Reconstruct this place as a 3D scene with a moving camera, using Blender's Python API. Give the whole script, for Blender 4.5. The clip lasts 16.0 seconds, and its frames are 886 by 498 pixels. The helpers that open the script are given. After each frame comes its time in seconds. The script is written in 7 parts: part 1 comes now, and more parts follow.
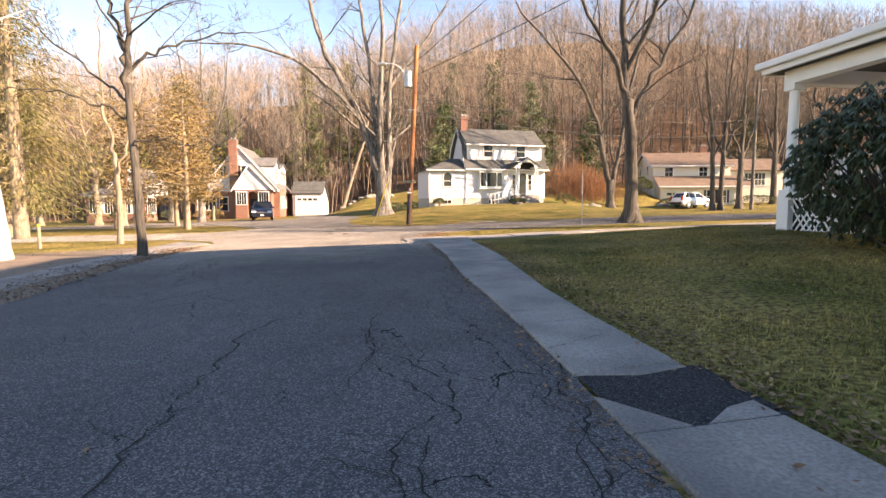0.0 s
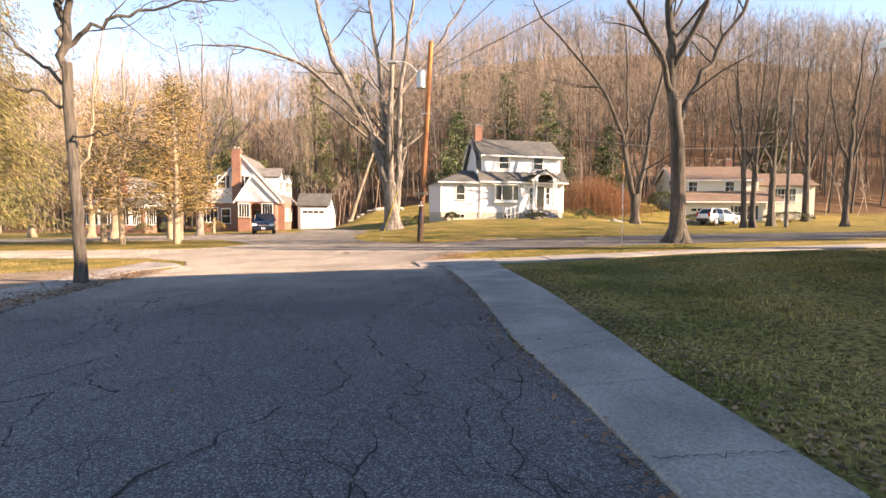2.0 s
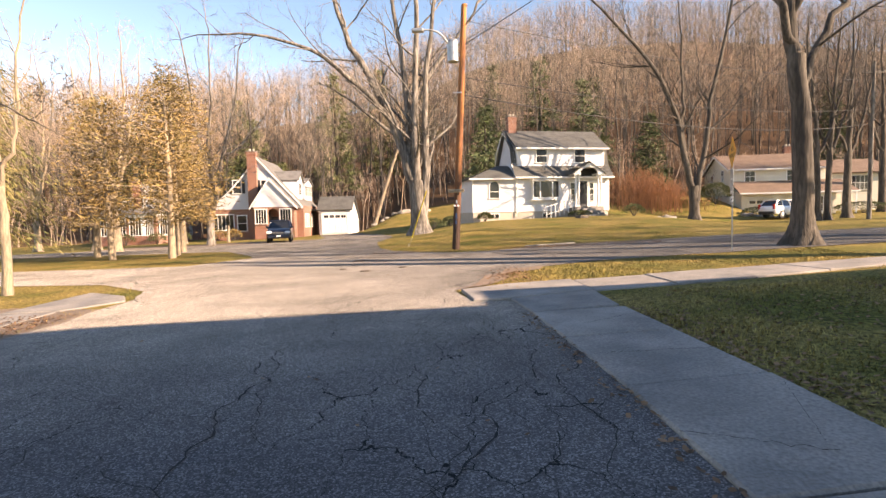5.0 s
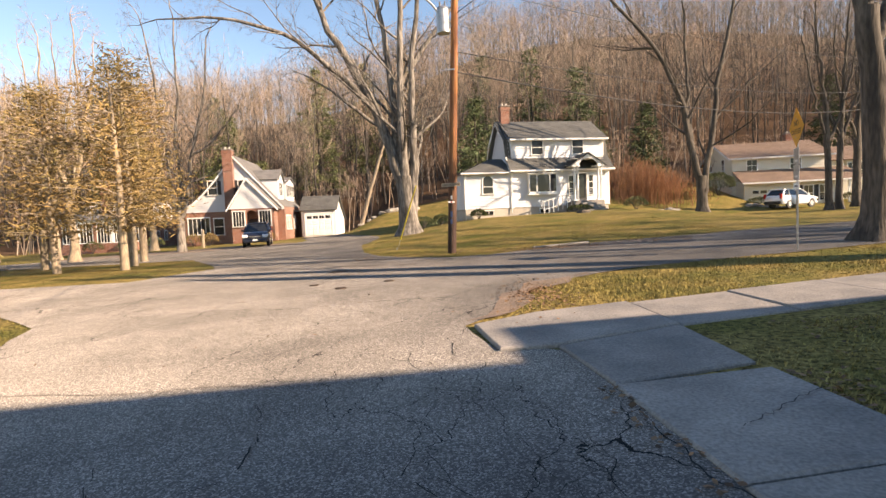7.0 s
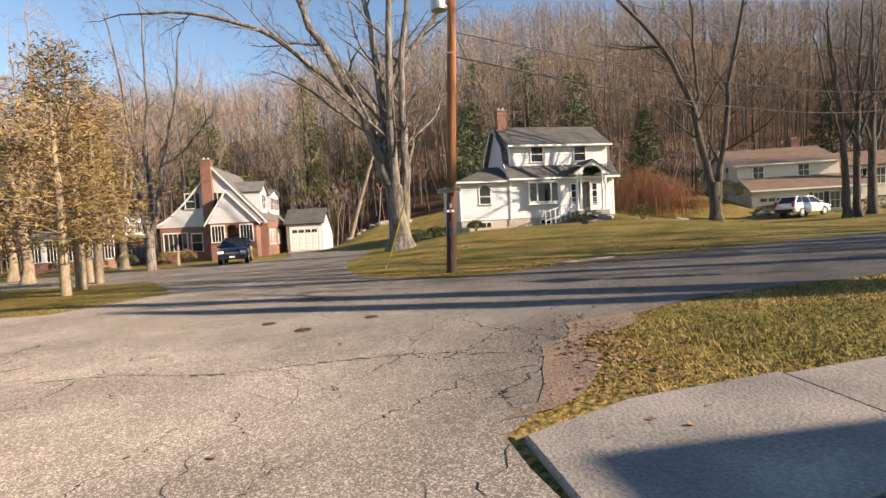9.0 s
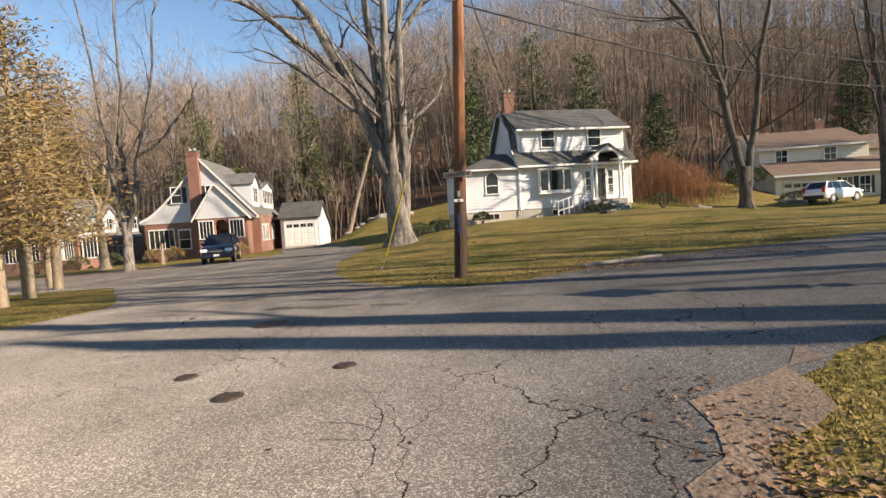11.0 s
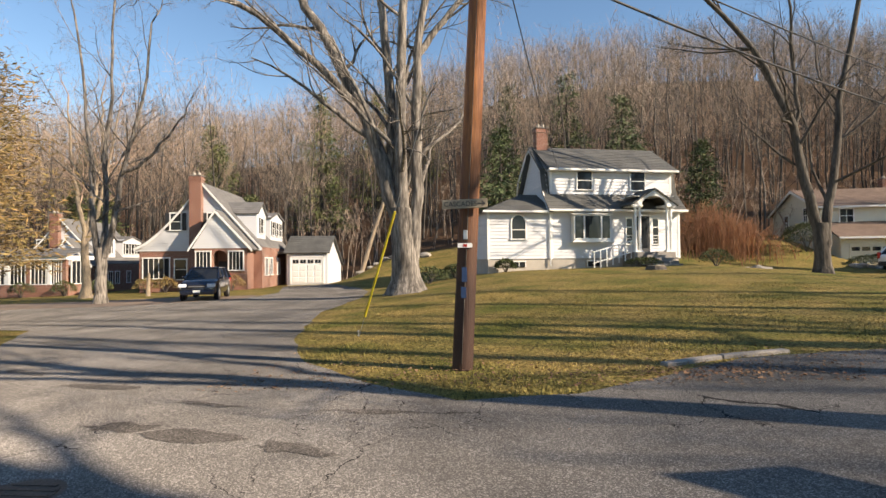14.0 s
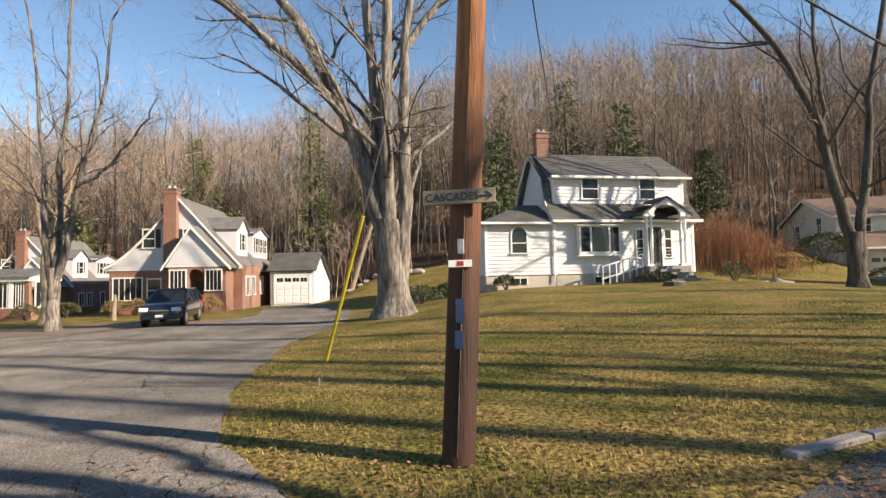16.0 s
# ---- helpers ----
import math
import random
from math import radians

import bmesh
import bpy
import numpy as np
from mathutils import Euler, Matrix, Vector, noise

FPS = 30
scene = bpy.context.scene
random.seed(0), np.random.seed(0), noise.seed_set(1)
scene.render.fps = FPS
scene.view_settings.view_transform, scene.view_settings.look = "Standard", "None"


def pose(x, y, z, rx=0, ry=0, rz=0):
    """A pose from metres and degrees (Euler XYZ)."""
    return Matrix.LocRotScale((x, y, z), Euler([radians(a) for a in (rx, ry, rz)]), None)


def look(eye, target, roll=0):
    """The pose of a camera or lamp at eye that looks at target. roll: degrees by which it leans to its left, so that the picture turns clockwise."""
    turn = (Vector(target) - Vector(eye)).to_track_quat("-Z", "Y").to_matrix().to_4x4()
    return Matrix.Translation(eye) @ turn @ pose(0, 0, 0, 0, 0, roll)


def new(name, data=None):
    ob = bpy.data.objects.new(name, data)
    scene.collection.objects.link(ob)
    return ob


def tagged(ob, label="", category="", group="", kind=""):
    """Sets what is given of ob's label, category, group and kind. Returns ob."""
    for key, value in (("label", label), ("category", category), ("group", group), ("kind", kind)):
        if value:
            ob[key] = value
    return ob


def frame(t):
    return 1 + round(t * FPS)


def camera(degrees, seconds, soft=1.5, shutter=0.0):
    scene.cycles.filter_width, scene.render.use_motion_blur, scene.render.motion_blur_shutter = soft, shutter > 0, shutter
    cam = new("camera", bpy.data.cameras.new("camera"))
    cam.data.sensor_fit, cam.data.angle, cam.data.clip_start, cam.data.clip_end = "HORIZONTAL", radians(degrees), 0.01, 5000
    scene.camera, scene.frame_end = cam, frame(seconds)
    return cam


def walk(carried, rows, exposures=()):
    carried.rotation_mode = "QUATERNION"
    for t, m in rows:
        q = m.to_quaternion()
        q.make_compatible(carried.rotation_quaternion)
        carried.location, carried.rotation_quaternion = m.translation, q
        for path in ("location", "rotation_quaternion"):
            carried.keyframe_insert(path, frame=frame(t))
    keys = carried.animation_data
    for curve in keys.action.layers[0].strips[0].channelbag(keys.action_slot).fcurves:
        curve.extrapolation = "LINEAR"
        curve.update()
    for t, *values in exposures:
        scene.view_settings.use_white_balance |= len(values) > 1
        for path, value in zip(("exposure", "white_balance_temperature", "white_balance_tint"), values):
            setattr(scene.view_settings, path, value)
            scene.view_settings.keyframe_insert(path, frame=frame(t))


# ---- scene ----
cam = camera(80.2, 16.0)
METRES, EYE, TILT, LEAN, TURN = 23.7, 1.35, 0.0, -2.3, 0.0
ROWS = [
    (0.0, 0.0, 0.0, 0.0, -0.22, -5.07, 2.43),
    (0.5, -0.0014, 0.0333, 0.0013, -1.11, -3.93, 3.18),
    (1.0, -0.004, 0.0646, 0.0027, -2.02, -2.94, 3.63),
    (1.5, -0.0059, 0.0982, 0.0026, -0.91, -3.11, 2.49),
    (2.0, -0.0118, 0.1303, 0.0021, 0.79, -3.56, 1.9),
    (2.5, -0.0167, 0.163, 0.0022, 2.64, -4.39, 1.76),
    (3.0, -0.0222, 0.1962, 0.0025, 4.22, -4.03, 2.35),
    (3.5, -0.0292, 0.2265, 0.0039, 3.33, -3.51, 3.41),
    (4.0, -0.0331, 0.2582, 0.0047, 3.53, -3.35, 3.42),
    (6.5, -0.0504, 0.4167, 0.0075, 2.84, -3.41, 4.15),
    (7.0, -0.0536, 0.4462, 0.0079, 2.28, -3.7, 4.81),
    (7.5, -0.0571, 0.4764, 0.0076, 2.64, -3.2, 5.74),
    (8.0, -0.0599, 0.5072, 0.0069, 1.7, -2.79, 6.13),
    (8.5, -0.0624, 0.5386, 0.0069, 1.37, -2.29, 5.32),
    (11.0, -0.0718, 0.6936, 0.0093, 1.66, -3.25, 6.16),
    (11.5, -0.0691, 0.7246, 0.0091, 1.56, -2.36, 5.63),
    (12.0, -0.0681, 0.7558, 0.0118, 2.26, -0.29, 4.58),
    (12.5, -0.0652, 0.7856, 0.0134, 2.85, -0.02, 4.5),
    (13.0, -0.0611, 0.8162, 0.0136, 3.49, 0.77, 3.34),
    (13.5, -0.0614, 0.8473, 0.0146, 3.62, 1.58, 2.7),
    (14.0, -0.0599, 0.8793, 0.0156, 4.31, 1.49, 2.87),
    (14.5, -0.0623, 0.9105, 0.0155, 4.95, 0.5, 3.39),
    (15.0, -0.0621, 0.941, 0.0162, 4.71, 0.14, 3.29),
    (15.5, -0.0639, 0.9686, 0.0184, 4.25, 1.2, 3.21),
    (16.0, -0.0633, 0.9942, 0.0202, 3.87, 3.13, 3.51),
]
walk(cam, [(t, pose(0, 0, EYE, TILT, LEAN, TURN) @ pose(METRES * x, METRES * y, METRES * z, 90 + pitch, roll, yaw)) for t, x, y, z, yaw, pitch, roll in ROWS],
     exposures=[(0.0, 1.97, 8700, 25), (4.0, 1.82, 8700, 25), (7.0, 1.42, 8300, 20), (8.5, 1.12, 7900, 18), (11.0, 0.95, 7350, 14), (13.0, 1.0, 7300, 13), (16.0, 1.0, 7350, 14)])

# ---- world, sun, exposure ----
SUN_EL, SUN_SLOPE = 26.0, 0.34          # height of the sun; shadows run along (-1, SUN_SLOPE)
sun_dir = Vector((1, -SUN_SLOPE, 0)).normalized() * math.cos(radians(SUN_EL)) + Vector((0, 0, math.sin(radians(SUN_EL))))
sun = new("sun", bpy.data.lights.new("sun", "SUN"))
sun.data.energy, sun.data.angle, sun.data.color = 5.0, radians(0.55), (1.0, 0.885, 0.73)
sun.matrix_world = look(sun_dir * 100, (0, 0, 0))
world = bpy.data.worlds.new("sky")
scene.world = world
world.use_nodes = True
wn = world.node_tree.nodes
sky = wn.new("ShaderNodeTexSky")
sky.sky_type, sky.sun_disc = "NISHITA", False
sky.sun_elevation = radians(SUN_EL)
sky.sun_rotation = math.atan2(sun_dir.x, sun_dir.y)
sky.air_density, sky.dust_density, sky.ozone_density = 1.0, 0.0, 1.6
deep = wn.new("ShaderNodeHueSaturation")
deep.inputs["Saturation"].default_value = 1.15
world.node_tree.links.new(sky.outputs["Color"], deep.inputs["Color"])
world.node_tree.links.new(deep.outputs["Color"], wn["Background"].inputs["Color"])
wn["Background"].inputs["Strength"].default_value = 0.104


# ---- materials ----
def mat(name, col, rough=0.8, metal=0.0, col2=None, scale=6.0, fine=60.0, bump=0.15, amount=0.35, stretch=(1, 1, 1), per_object=0.0, per_island=0.0, spec=0.5, detail=6.0):
    """Principled with two scales of noise: a broad one between col and col2, a fine one for grain and relief."""
    m = bpy.data.materials.new(name)
    m.use_nodes = True
    n, l = m.node_tree.nodes, m.node_tree.links
    b = n["Principled BSDF"]
    b.inputs["Roughness"].default_value, b.inputs["Metallic"].default_value = rough, metal
    b.inputs["Specular IOR Level"].default_value = spec
    geo = n.new("ShaderNodeNewGeometry")
    mp = n.new("ShaderNodeMapping")
    mp.inputs["Scale"].default_value = stretch
    l.new(geo.outputs["Position"], mp.inputs["Vector"])
    big, small = n.new("ShaderNodeTexNoise"), n.new("ShaderNodeTexNoise")
    for t, s in ((big, scale), (small, fine)):
        t.inputs["Scale"].default_value, t.inputs["Detail"].default_value = s, detail
        l.new(mp.outputs[0], t.inputs["Vector"])
    ramp = n.new("ShaderNodeMapRange")
    ramp.inputs["From Min"].default_value, ramp.inputs["From Max"].default_value = 0.36, 0.64
    l.new(big.outputs["Fac"], ramp.inputs["Value"])
    mix = n.new("ShaderNodeMix")
    mix.data_type = "RGBA"
    c2 = col2 or tuple(v * (1 - amount) for v in col)
    mix.inputs["A"].default_value, mix.inputs["B"].default_value = (*col, 1), (*c2, 1)
    l.new(ramp.outputs[0], mix.inputs["Factor"])
    hsv = n.new("ShaderNodeHueSaturation")
    val = n.new("ShaderNodeMapRange")
    val.inputs["From Min"].default_value, val.inputs["From Max"].default_value = 0.3, 0.7
    val.inputs["To Min"].default_value, val.inputs["To Max"].default_value = 1 - amount, 1 + amount
    l.new(small.outputs["Fac"], val.inputs["Value"])
    out = val.outputs[0]
    for amt, sock in ((per_object, "o"), (per_island, "i")):
        if amt:
            src = n.new("ShaderNodeObjectInfo").outputs["Random"] if sock == "o" else geo.outputs["Random Per Island"]
            r = n.new("ShaderNodeMapRange")
            r.inputs["To Min"].default_value, r.inputs["To Max"].default_value = 1 - amt, 1 + amt
            l.new(src, r.inputs["Value"])
            mul = n.new("ShaderNodeMath")
            mul.operation = "MULTIPLY"
            l.new(out, mul.inputs[0]), l.new(r.outputs[0], mul.inputs[1])
            out = mul.outputs[0]
    l.new(mix.outputs["Result"], hsv.inputs["Color"]), l.new(out, hsv.inputs["Value"])
    l.new(hsv.outputs[0], b.inputs["Base Color"])
    if bump:
        bp = n.new("ShaderNodeBump")
        bp.inputs["Strength"].default_value, bp.inputs["Distance"].default_value = bump, 0.02 if bump < 0.9 else 0.03
        l.new(small.outputs["Fac"], bp.inputs["Height"]), l.new(bp.outputs[0], b.inputs["Normal"])
    return m


def asphalt(name, dark, light, crack_scale, crack_width, stone, other=None, along=None):
    """Worn asphalt: stone specks, broad wear, a warped net of dark cracks. other: a second pair of colours, which takes
    over along a direction.
    """
    m = bpy.data.materials.new(name)
    m.use_nodes = True
    n, l = m.node_tree.nodes, m.node_tree.links
    b = n["Principled BSDF"]
    b.inputs["Roughness"].default_value, b.inputs["Diffuse Roughness"].default_value = 0.9, 1.0
    b.inputs["Specular IOR Level"].default_value = 0.15
    pos = n.new("ShaderNodeNewGeometry").outputs["Position"]

    def tex(kind, s, **kw):
        t = n.new(kind)
        t.inputs["Scale"].default_value = s
        l.new(pos, t.inputs["Vector"])
        for k, v in kw.items():
            t.inputs[k].default_value = v
        return t

    wear = tex("ShaderNodeTexNoise", 0.45, Detail=8.0, Roughness=0.65)
    wr = n.new("ShaderNodeMapRange")
    wr.inputs["From Min"].default_value, wr.inputs["From Max"].default_value = 0.35, 0.68
    l.new(wear.outputs["Fac"], wr.inputs["Value"])
    base = n.new("ShaderNodeMix")
    base.data_type = "RGBA"
    base.inputs["A"].default_value, base.inputs["B"].default_value = (*dark, 1), (*light, 1)
    l.new(wr.outputs[0], base.inputs["Factor"])
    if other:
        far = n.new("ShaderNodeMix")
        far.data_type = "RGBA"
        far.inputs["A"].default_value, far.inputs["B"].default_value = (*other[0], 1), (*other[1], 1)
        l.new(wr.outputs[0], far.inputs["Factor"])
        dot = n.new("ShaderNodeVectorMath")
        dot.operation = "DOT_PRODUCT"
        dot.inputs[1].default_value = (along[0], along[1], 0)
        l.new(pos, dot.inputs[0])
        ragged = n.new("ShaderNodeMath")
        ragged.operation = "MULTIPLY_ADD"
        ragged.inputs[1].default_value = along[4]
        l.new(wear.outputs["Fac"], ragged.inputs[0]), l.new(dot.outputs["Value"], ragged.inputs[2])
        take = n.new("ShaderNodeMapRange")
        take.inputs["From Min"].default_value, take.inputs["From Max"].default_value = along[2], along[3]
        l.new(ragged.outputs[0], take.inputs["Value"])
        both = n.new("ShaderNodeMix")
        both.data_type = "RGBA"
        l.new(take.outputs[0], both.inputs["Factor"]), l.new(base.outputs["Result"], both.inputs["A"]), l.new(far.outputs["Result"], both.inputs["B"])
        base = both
    grit = tex("ShaderNodeTexVoronoi", 110.0)
    gr = n.new("ShaderNodeSeparateColor")
    l.new(grit.outputs["Color"], gr.inputs[0])
    gp = n.new("ShaderNodeMath")
    gp.operation = "POWER"
    gp.inputs[1].default_value = 3.0
    l.new(gr.outputs[0], gp.inputs[0])
    gm = n.new("ShaderNodeMapRange")
    gm.inputs["To Min"].default_value, gm.inputs["To Max"].default_value = 0.62, 0.62 + stone
    l.new(gp.outputs[0], gm.inputs["Value"])
    spec = n.new("ShaderNodeMix")
    spec.data_type, spec.blend_type = "RGBA", "MULTIPLY"
    spec.inputs["Factor"].default_value = 1.0
    l.new(base.outputs["Result"], spec.inputs["A"]), l.new(gm.outputs[0], spec.inputs["B"])
    warp = tex("ShaderNodeTexNoise", 3.5, Detail=6.0)
    add = n.new("ShaderNodeVectorMath")
    add.operation = "MULTIPLY_ADD"
    add.inputs[1].default_value = (0.45, 0.45, 0.0)
    l.new(warp.outputs["Color"], add.inputs[0]), l.new(pos, add.inputs[2])
    squash = n.new("ShaderNodeMapping")
    squash.inputs["Scale"].default_value = (1.0, 0.42, 1.0)
    l.new(add.outputs[0], squash.inputs["Vector"])
    cr = n.new("ShaderNodeTexVoronoi")
    cr.feature = "DISTANCE_TO_EDGE"
    cr.inputs["Scale"].default_value = crack_scale
    l.new(squash.outputs[0], cr.inputs["Vector"])
    gate = tex("ShaderNodeTexNoise", 0.35, Detail=3.0)
    gw = n.new("ShaderNodeMapRange")
    gw.inputs["From Min"].default_value, gw.inputs["From Max"].default_value = 0.44, 0.6
    gw.inputs["To Min"].default_value, gw.inputs["To Max"].default_value = 0.0, crack_width
    l.new(gate.outputs["Fac"], gw.inputs["Value"])
    less = n.new("ShaderNodeMath")
    less.operation = "LESS_THAN"
    l.new(cr.outputs["Distance"], less.inputs[0]), l.new(gw.outputs[0], less.inputs[1])
    dk = n.new("ShaderNodeMix")
    dk.data_type = "RGBA"
    dk.inputs["B"].default_value = (0.012, 0.012, 0.013, 1)
    l.new(less.outputs[0], dk.inputs["Factor"]), l.new(spec.outputs["Result"], dk.inputs["A"])
    l.new(dk.outputs["Result"], b.inputs["Base Color"])
    hgt = n.new("ShaderNodeMath")
    hgt.operation = "SUBTRACT"
    l.new(gr.outputs[0], hgt.inputs[0]), l.new(less.outputs[0], hgt.inputs[1])
    bp = n.new("ShaderNodeBump")
    bp.inputs["Strength"].default_value, bp.inputs["Distance"].default_value = 0.8, 0.014
    l.new(hgt.outputs[0], bp.inputs["Height"]), l.new(bp.outputs[0], b.inputs["Normal"])
    return m


def lawn_material():
    """Winter lawn: olive and straw patches; brown leaf litter where the wood begins and near the kerbs."""
    m = bpy.data.materials.new("winter_lawn")
    m.use_nodes = True
    n, l = m.node_tree.nodes, m.node_tree.links
    b = n["Principled BSDF"]
    b.inputs["Roughness"].default_value, b.inputs["Specular IOR Level"].default_value = 0.95, 0.1
    pos = n.new("ShaderNodeNewGeometry").outputs["Position"]

    def noise_range(s, lo, hi, detail=6.0):
        t = n.new("ShaderNodeTexNoise")
        t.inputs["Scale"].default_value, t.inputs["Detail"].default_value = s, detail
        l.new(pos, t.inputs["Vector"])
        r = n.new("ShaderNodeMapRange")
        r.inputs["From Min"].default_value, r.inputs["From Max"].default_value = lo, hi
        l.new(t.outputs["Fac"], r.inputs["Value"])
        return r.outputs[0], t

    def mixed(fac, a, bb):
        x = n.new("ShaderNodeMix")
        x.data_type = "RGBA"
        for s, v in (("A", a), ("B", bb)):
            if isinstance(v, tuple):
                x.inputs[s].default_value = (*v, 1)
            else:
                l.new(v, x.inputs[s])
        l.new(fac, x.inputs["Factor"])
        return x.outputs["Result"]

    patch, _ = noise_range(0.55, 0.30, 0.58, 9.0)
    blade, bt = noise_range(16.0, 0.36, 0.64, 10.0)
    green = mixed(blade, (0.035, 0.042, 0.010), (0.15, 0.15, 0.035))
    straw = mixed(blade, (0.075, 0.055, 0.018), (0.34, 0.25, 0.085))
    grass = mixed(patch, green, straw)
    sep = n.new("ShaderNodeSeparateXYZ")
    l.new(pos, sep.inputs[0])
    wob, _ = noise_range(0.12, 0.0, 1.0)
    wadd = n.new("ShaderNodeMath")
    wadd.operation = "MULTIPLY_ADD"
    wadd.inputs[1].default_value = 14.0
    l.new(wob, wadd.inputs[0]), l.new(sep.outputs["Y"], wadd.inputs[2])
    wood = n.new("ShaderNodeMapRange")
    wood.inputs["From Min"].default_value, wood.inputs["From Max"].default_value = 76.0, 81.0
    l.new(wadd.outputs[0], wood.inputs["Value"])
    litter = mixed(blade, (0.05, 0.03, 0.018), (0.15, 0.09, 0.055))
    l.new(mixed(wood.outputs[0], grass, litter), b.inputs["Base Color"])
    bp = n.new("ShaderNodeBump")
    bp.inputs["Strength"].default_value, bp.inputs["Distance"].default_value = 0.8, 0.05
    l.new(bt.outputs["Fac"], bp.inputs["Height"]), l.new(bp.outputs[0], b.inputs["Normal"])
    return m


M_LAWN = lawn_material()
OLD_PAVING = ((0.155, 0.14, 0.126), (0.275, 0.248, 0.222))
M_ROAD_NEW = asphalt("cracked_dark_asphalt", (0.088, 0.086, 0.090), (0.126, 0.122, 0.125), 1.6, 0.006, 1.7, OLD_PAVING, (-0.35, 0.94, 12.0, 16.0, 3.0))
# Darker pair: the eastern paving, plus painted-in darkening of grit seen against the sun.
M_ROAD_OLD = asphalt("old_grey_asphalt", *OLD_PAVING, 1.1, 0.005, 1.6, ((0.085, 0.08, 0.076), (0.185, 0.172, 0.16)), (0.62, 0.78, 14.0, 22.5, 5.0))
M_CONC = mat("weathered_concrete", (0.27, 0.245, 0.22), 0.9, col2=(0.16, 0.15, 0.14), scale=1.4, fine=45, bump=0.45, amount=0.28, per_object=0.07)
M_GRAVEL = asphalt("crumbled_asphalt", (0.04, 0.036, 0.033), (0.12, 0.108, 0.098), 3.0, 0.0, 2.2)
M_PATCH = asphalt("asphalt_patch", (0.022, 0.022, 0.025), (0.04, 0.04, 0.042), 3.0, 0.0, 2.6)
M_WHITE = mat("white_siding", (0.58, 0.59, 0.615), 0.55, scale=0.8, fine=25, bump=0.03, amount=0.05)
M_TRIM = mat("white_trim_paint", (0.76, 0.755, 0.735), 0.5, scale=2, fine=40, bump=0.02, amount=0.04)
M_CREAM = mat("cream_siding", (0.66, 0.62, 0.52), 0.6, scale=0.8, fine=25, bump=0.03, amount=0.06)
M_ROOF = mat("dark_asphalt_shingles", (0.10, 0.10, 0.095), 0.9, scale=1.2, fine=40, bump=0.4, amount=0.3)
M_ROOF_GREY = mat("grey_asphalt_shingles", (0.17, 0.165, 0.16), 0.9, scale=1.2, fine=40, bump=0.4, amount=0.25)
M_ROOF_BROWN = mat("brown_asphalt_shingles", (0.20, 0.135, 0.10), 0.9, scale=1.2, fine=40, bump=0.4, amount=0.22)
M_FOUND = mat("foundation_concrete", (0.42, 0.38, 0.33), 0.9, scale=1.5, fine=30, amount=0.12)
M_BARK = mat("grey_bark", (0.22, 0.195, 0.17), 0.95, col2=(0.075, 0.066, 0.058), scale=5, fine=14, bump=1.0, amount=0.65, stretch=(1, 1, 0.16))
M_BARK_DARK = mat("dark_bark", (0.10, 0.085, 0.07), 0.95, col2=(0.045, 0.038, 0.032), scale=4, fine=17, bump=1.0, amount=0.5, stretch=(1, 1, 0.16))
M_BARK_TAN = mat("tan_bark", (0.33, 0.26, 0.18), 0.95, col2=(0.2, 0.16, 0.12), scale=5, fine=26, bump=0.7, amount=0.3, stretch=(1, 1, 0.25))
M_BIRCH = mat("white_birch_bark", (0.62, 0.58, 0.52), 0.8, col2=(0.35, 0.31, 0.27), scale=4, fine=18, bump=0.4, amount=0.25, stretch=(1, 1, 3))
M_WOOD_GREY = mat("woodland_bark", (0.085, 0.074, 0.064), 0.95, scale=0.5, fine=10, bump=0.0, amount=0.3, per_island=0.45, stretch=(1, 1, 0.2))
M_TWIG = mat("bare_twigs", (0.31, 0.255, 0.205), 0.95, scale=0.05, fine=3, bump=0.0, amount=0.25, per_island=0.5, col2=(0.32, 0.225, 0.165))
M_POLE = mat("creosoted_pole_wood", (0.47, 0.175, 0.045), 0.7, col2=(0.19, 0.065, 0.022), scale=4.0, fine=30, bump=0.6, amount=0.3, stretch=(2, 2, 0.12))


def darken_low(m, z0, z1, dark):
    """Darken a wood towards its foot, the change broken up by noise."""
    n, l = m.node_tree.nodes, m.node_tree.links
    b = n["Principled BSDF"]
    src = b.inputs["Base Color"].links[0].from_socket
    tc = n.new("ShaderNodeTexCoord")
    sp, nz, ad, r, mx = n.new("ShaderNodeSeparateXYZ"), n.new("ShaderNodeTexNoise"), n.new("ShaderNodeMath"), n.new("ShaderNodeMapRange"), n.new("ShaderNodeMix")
    nz.inputs["Scale"].default_value = 2.5
    l.new(tc.outputs["Object"], sp.inputs[0]), l.new(tc.outputs["Object"], nz.inputs["Vector"])
    ad.operation = "ADD"
    l.new(sp.outputs["Z"], ad.inputs[0]), l.new(nz.outputs["Fac"], ad.inputs[1])
    r.inputs["From Min"].default_value, r.inputs["From Max"].default_value = z0, z1
    l.new(ad.outputs[0], r.inputs["Value"])
    mx.data_type = "RGBA"
    mx.inputs["A"].default_value = (*dark, 1)
    l.new(r.outputs[0], mx.inputs["Factor"]), l.new(src, mx.inputs["B"]), l.new(mx.outputs["Result"], b.inputs["Base Color"])


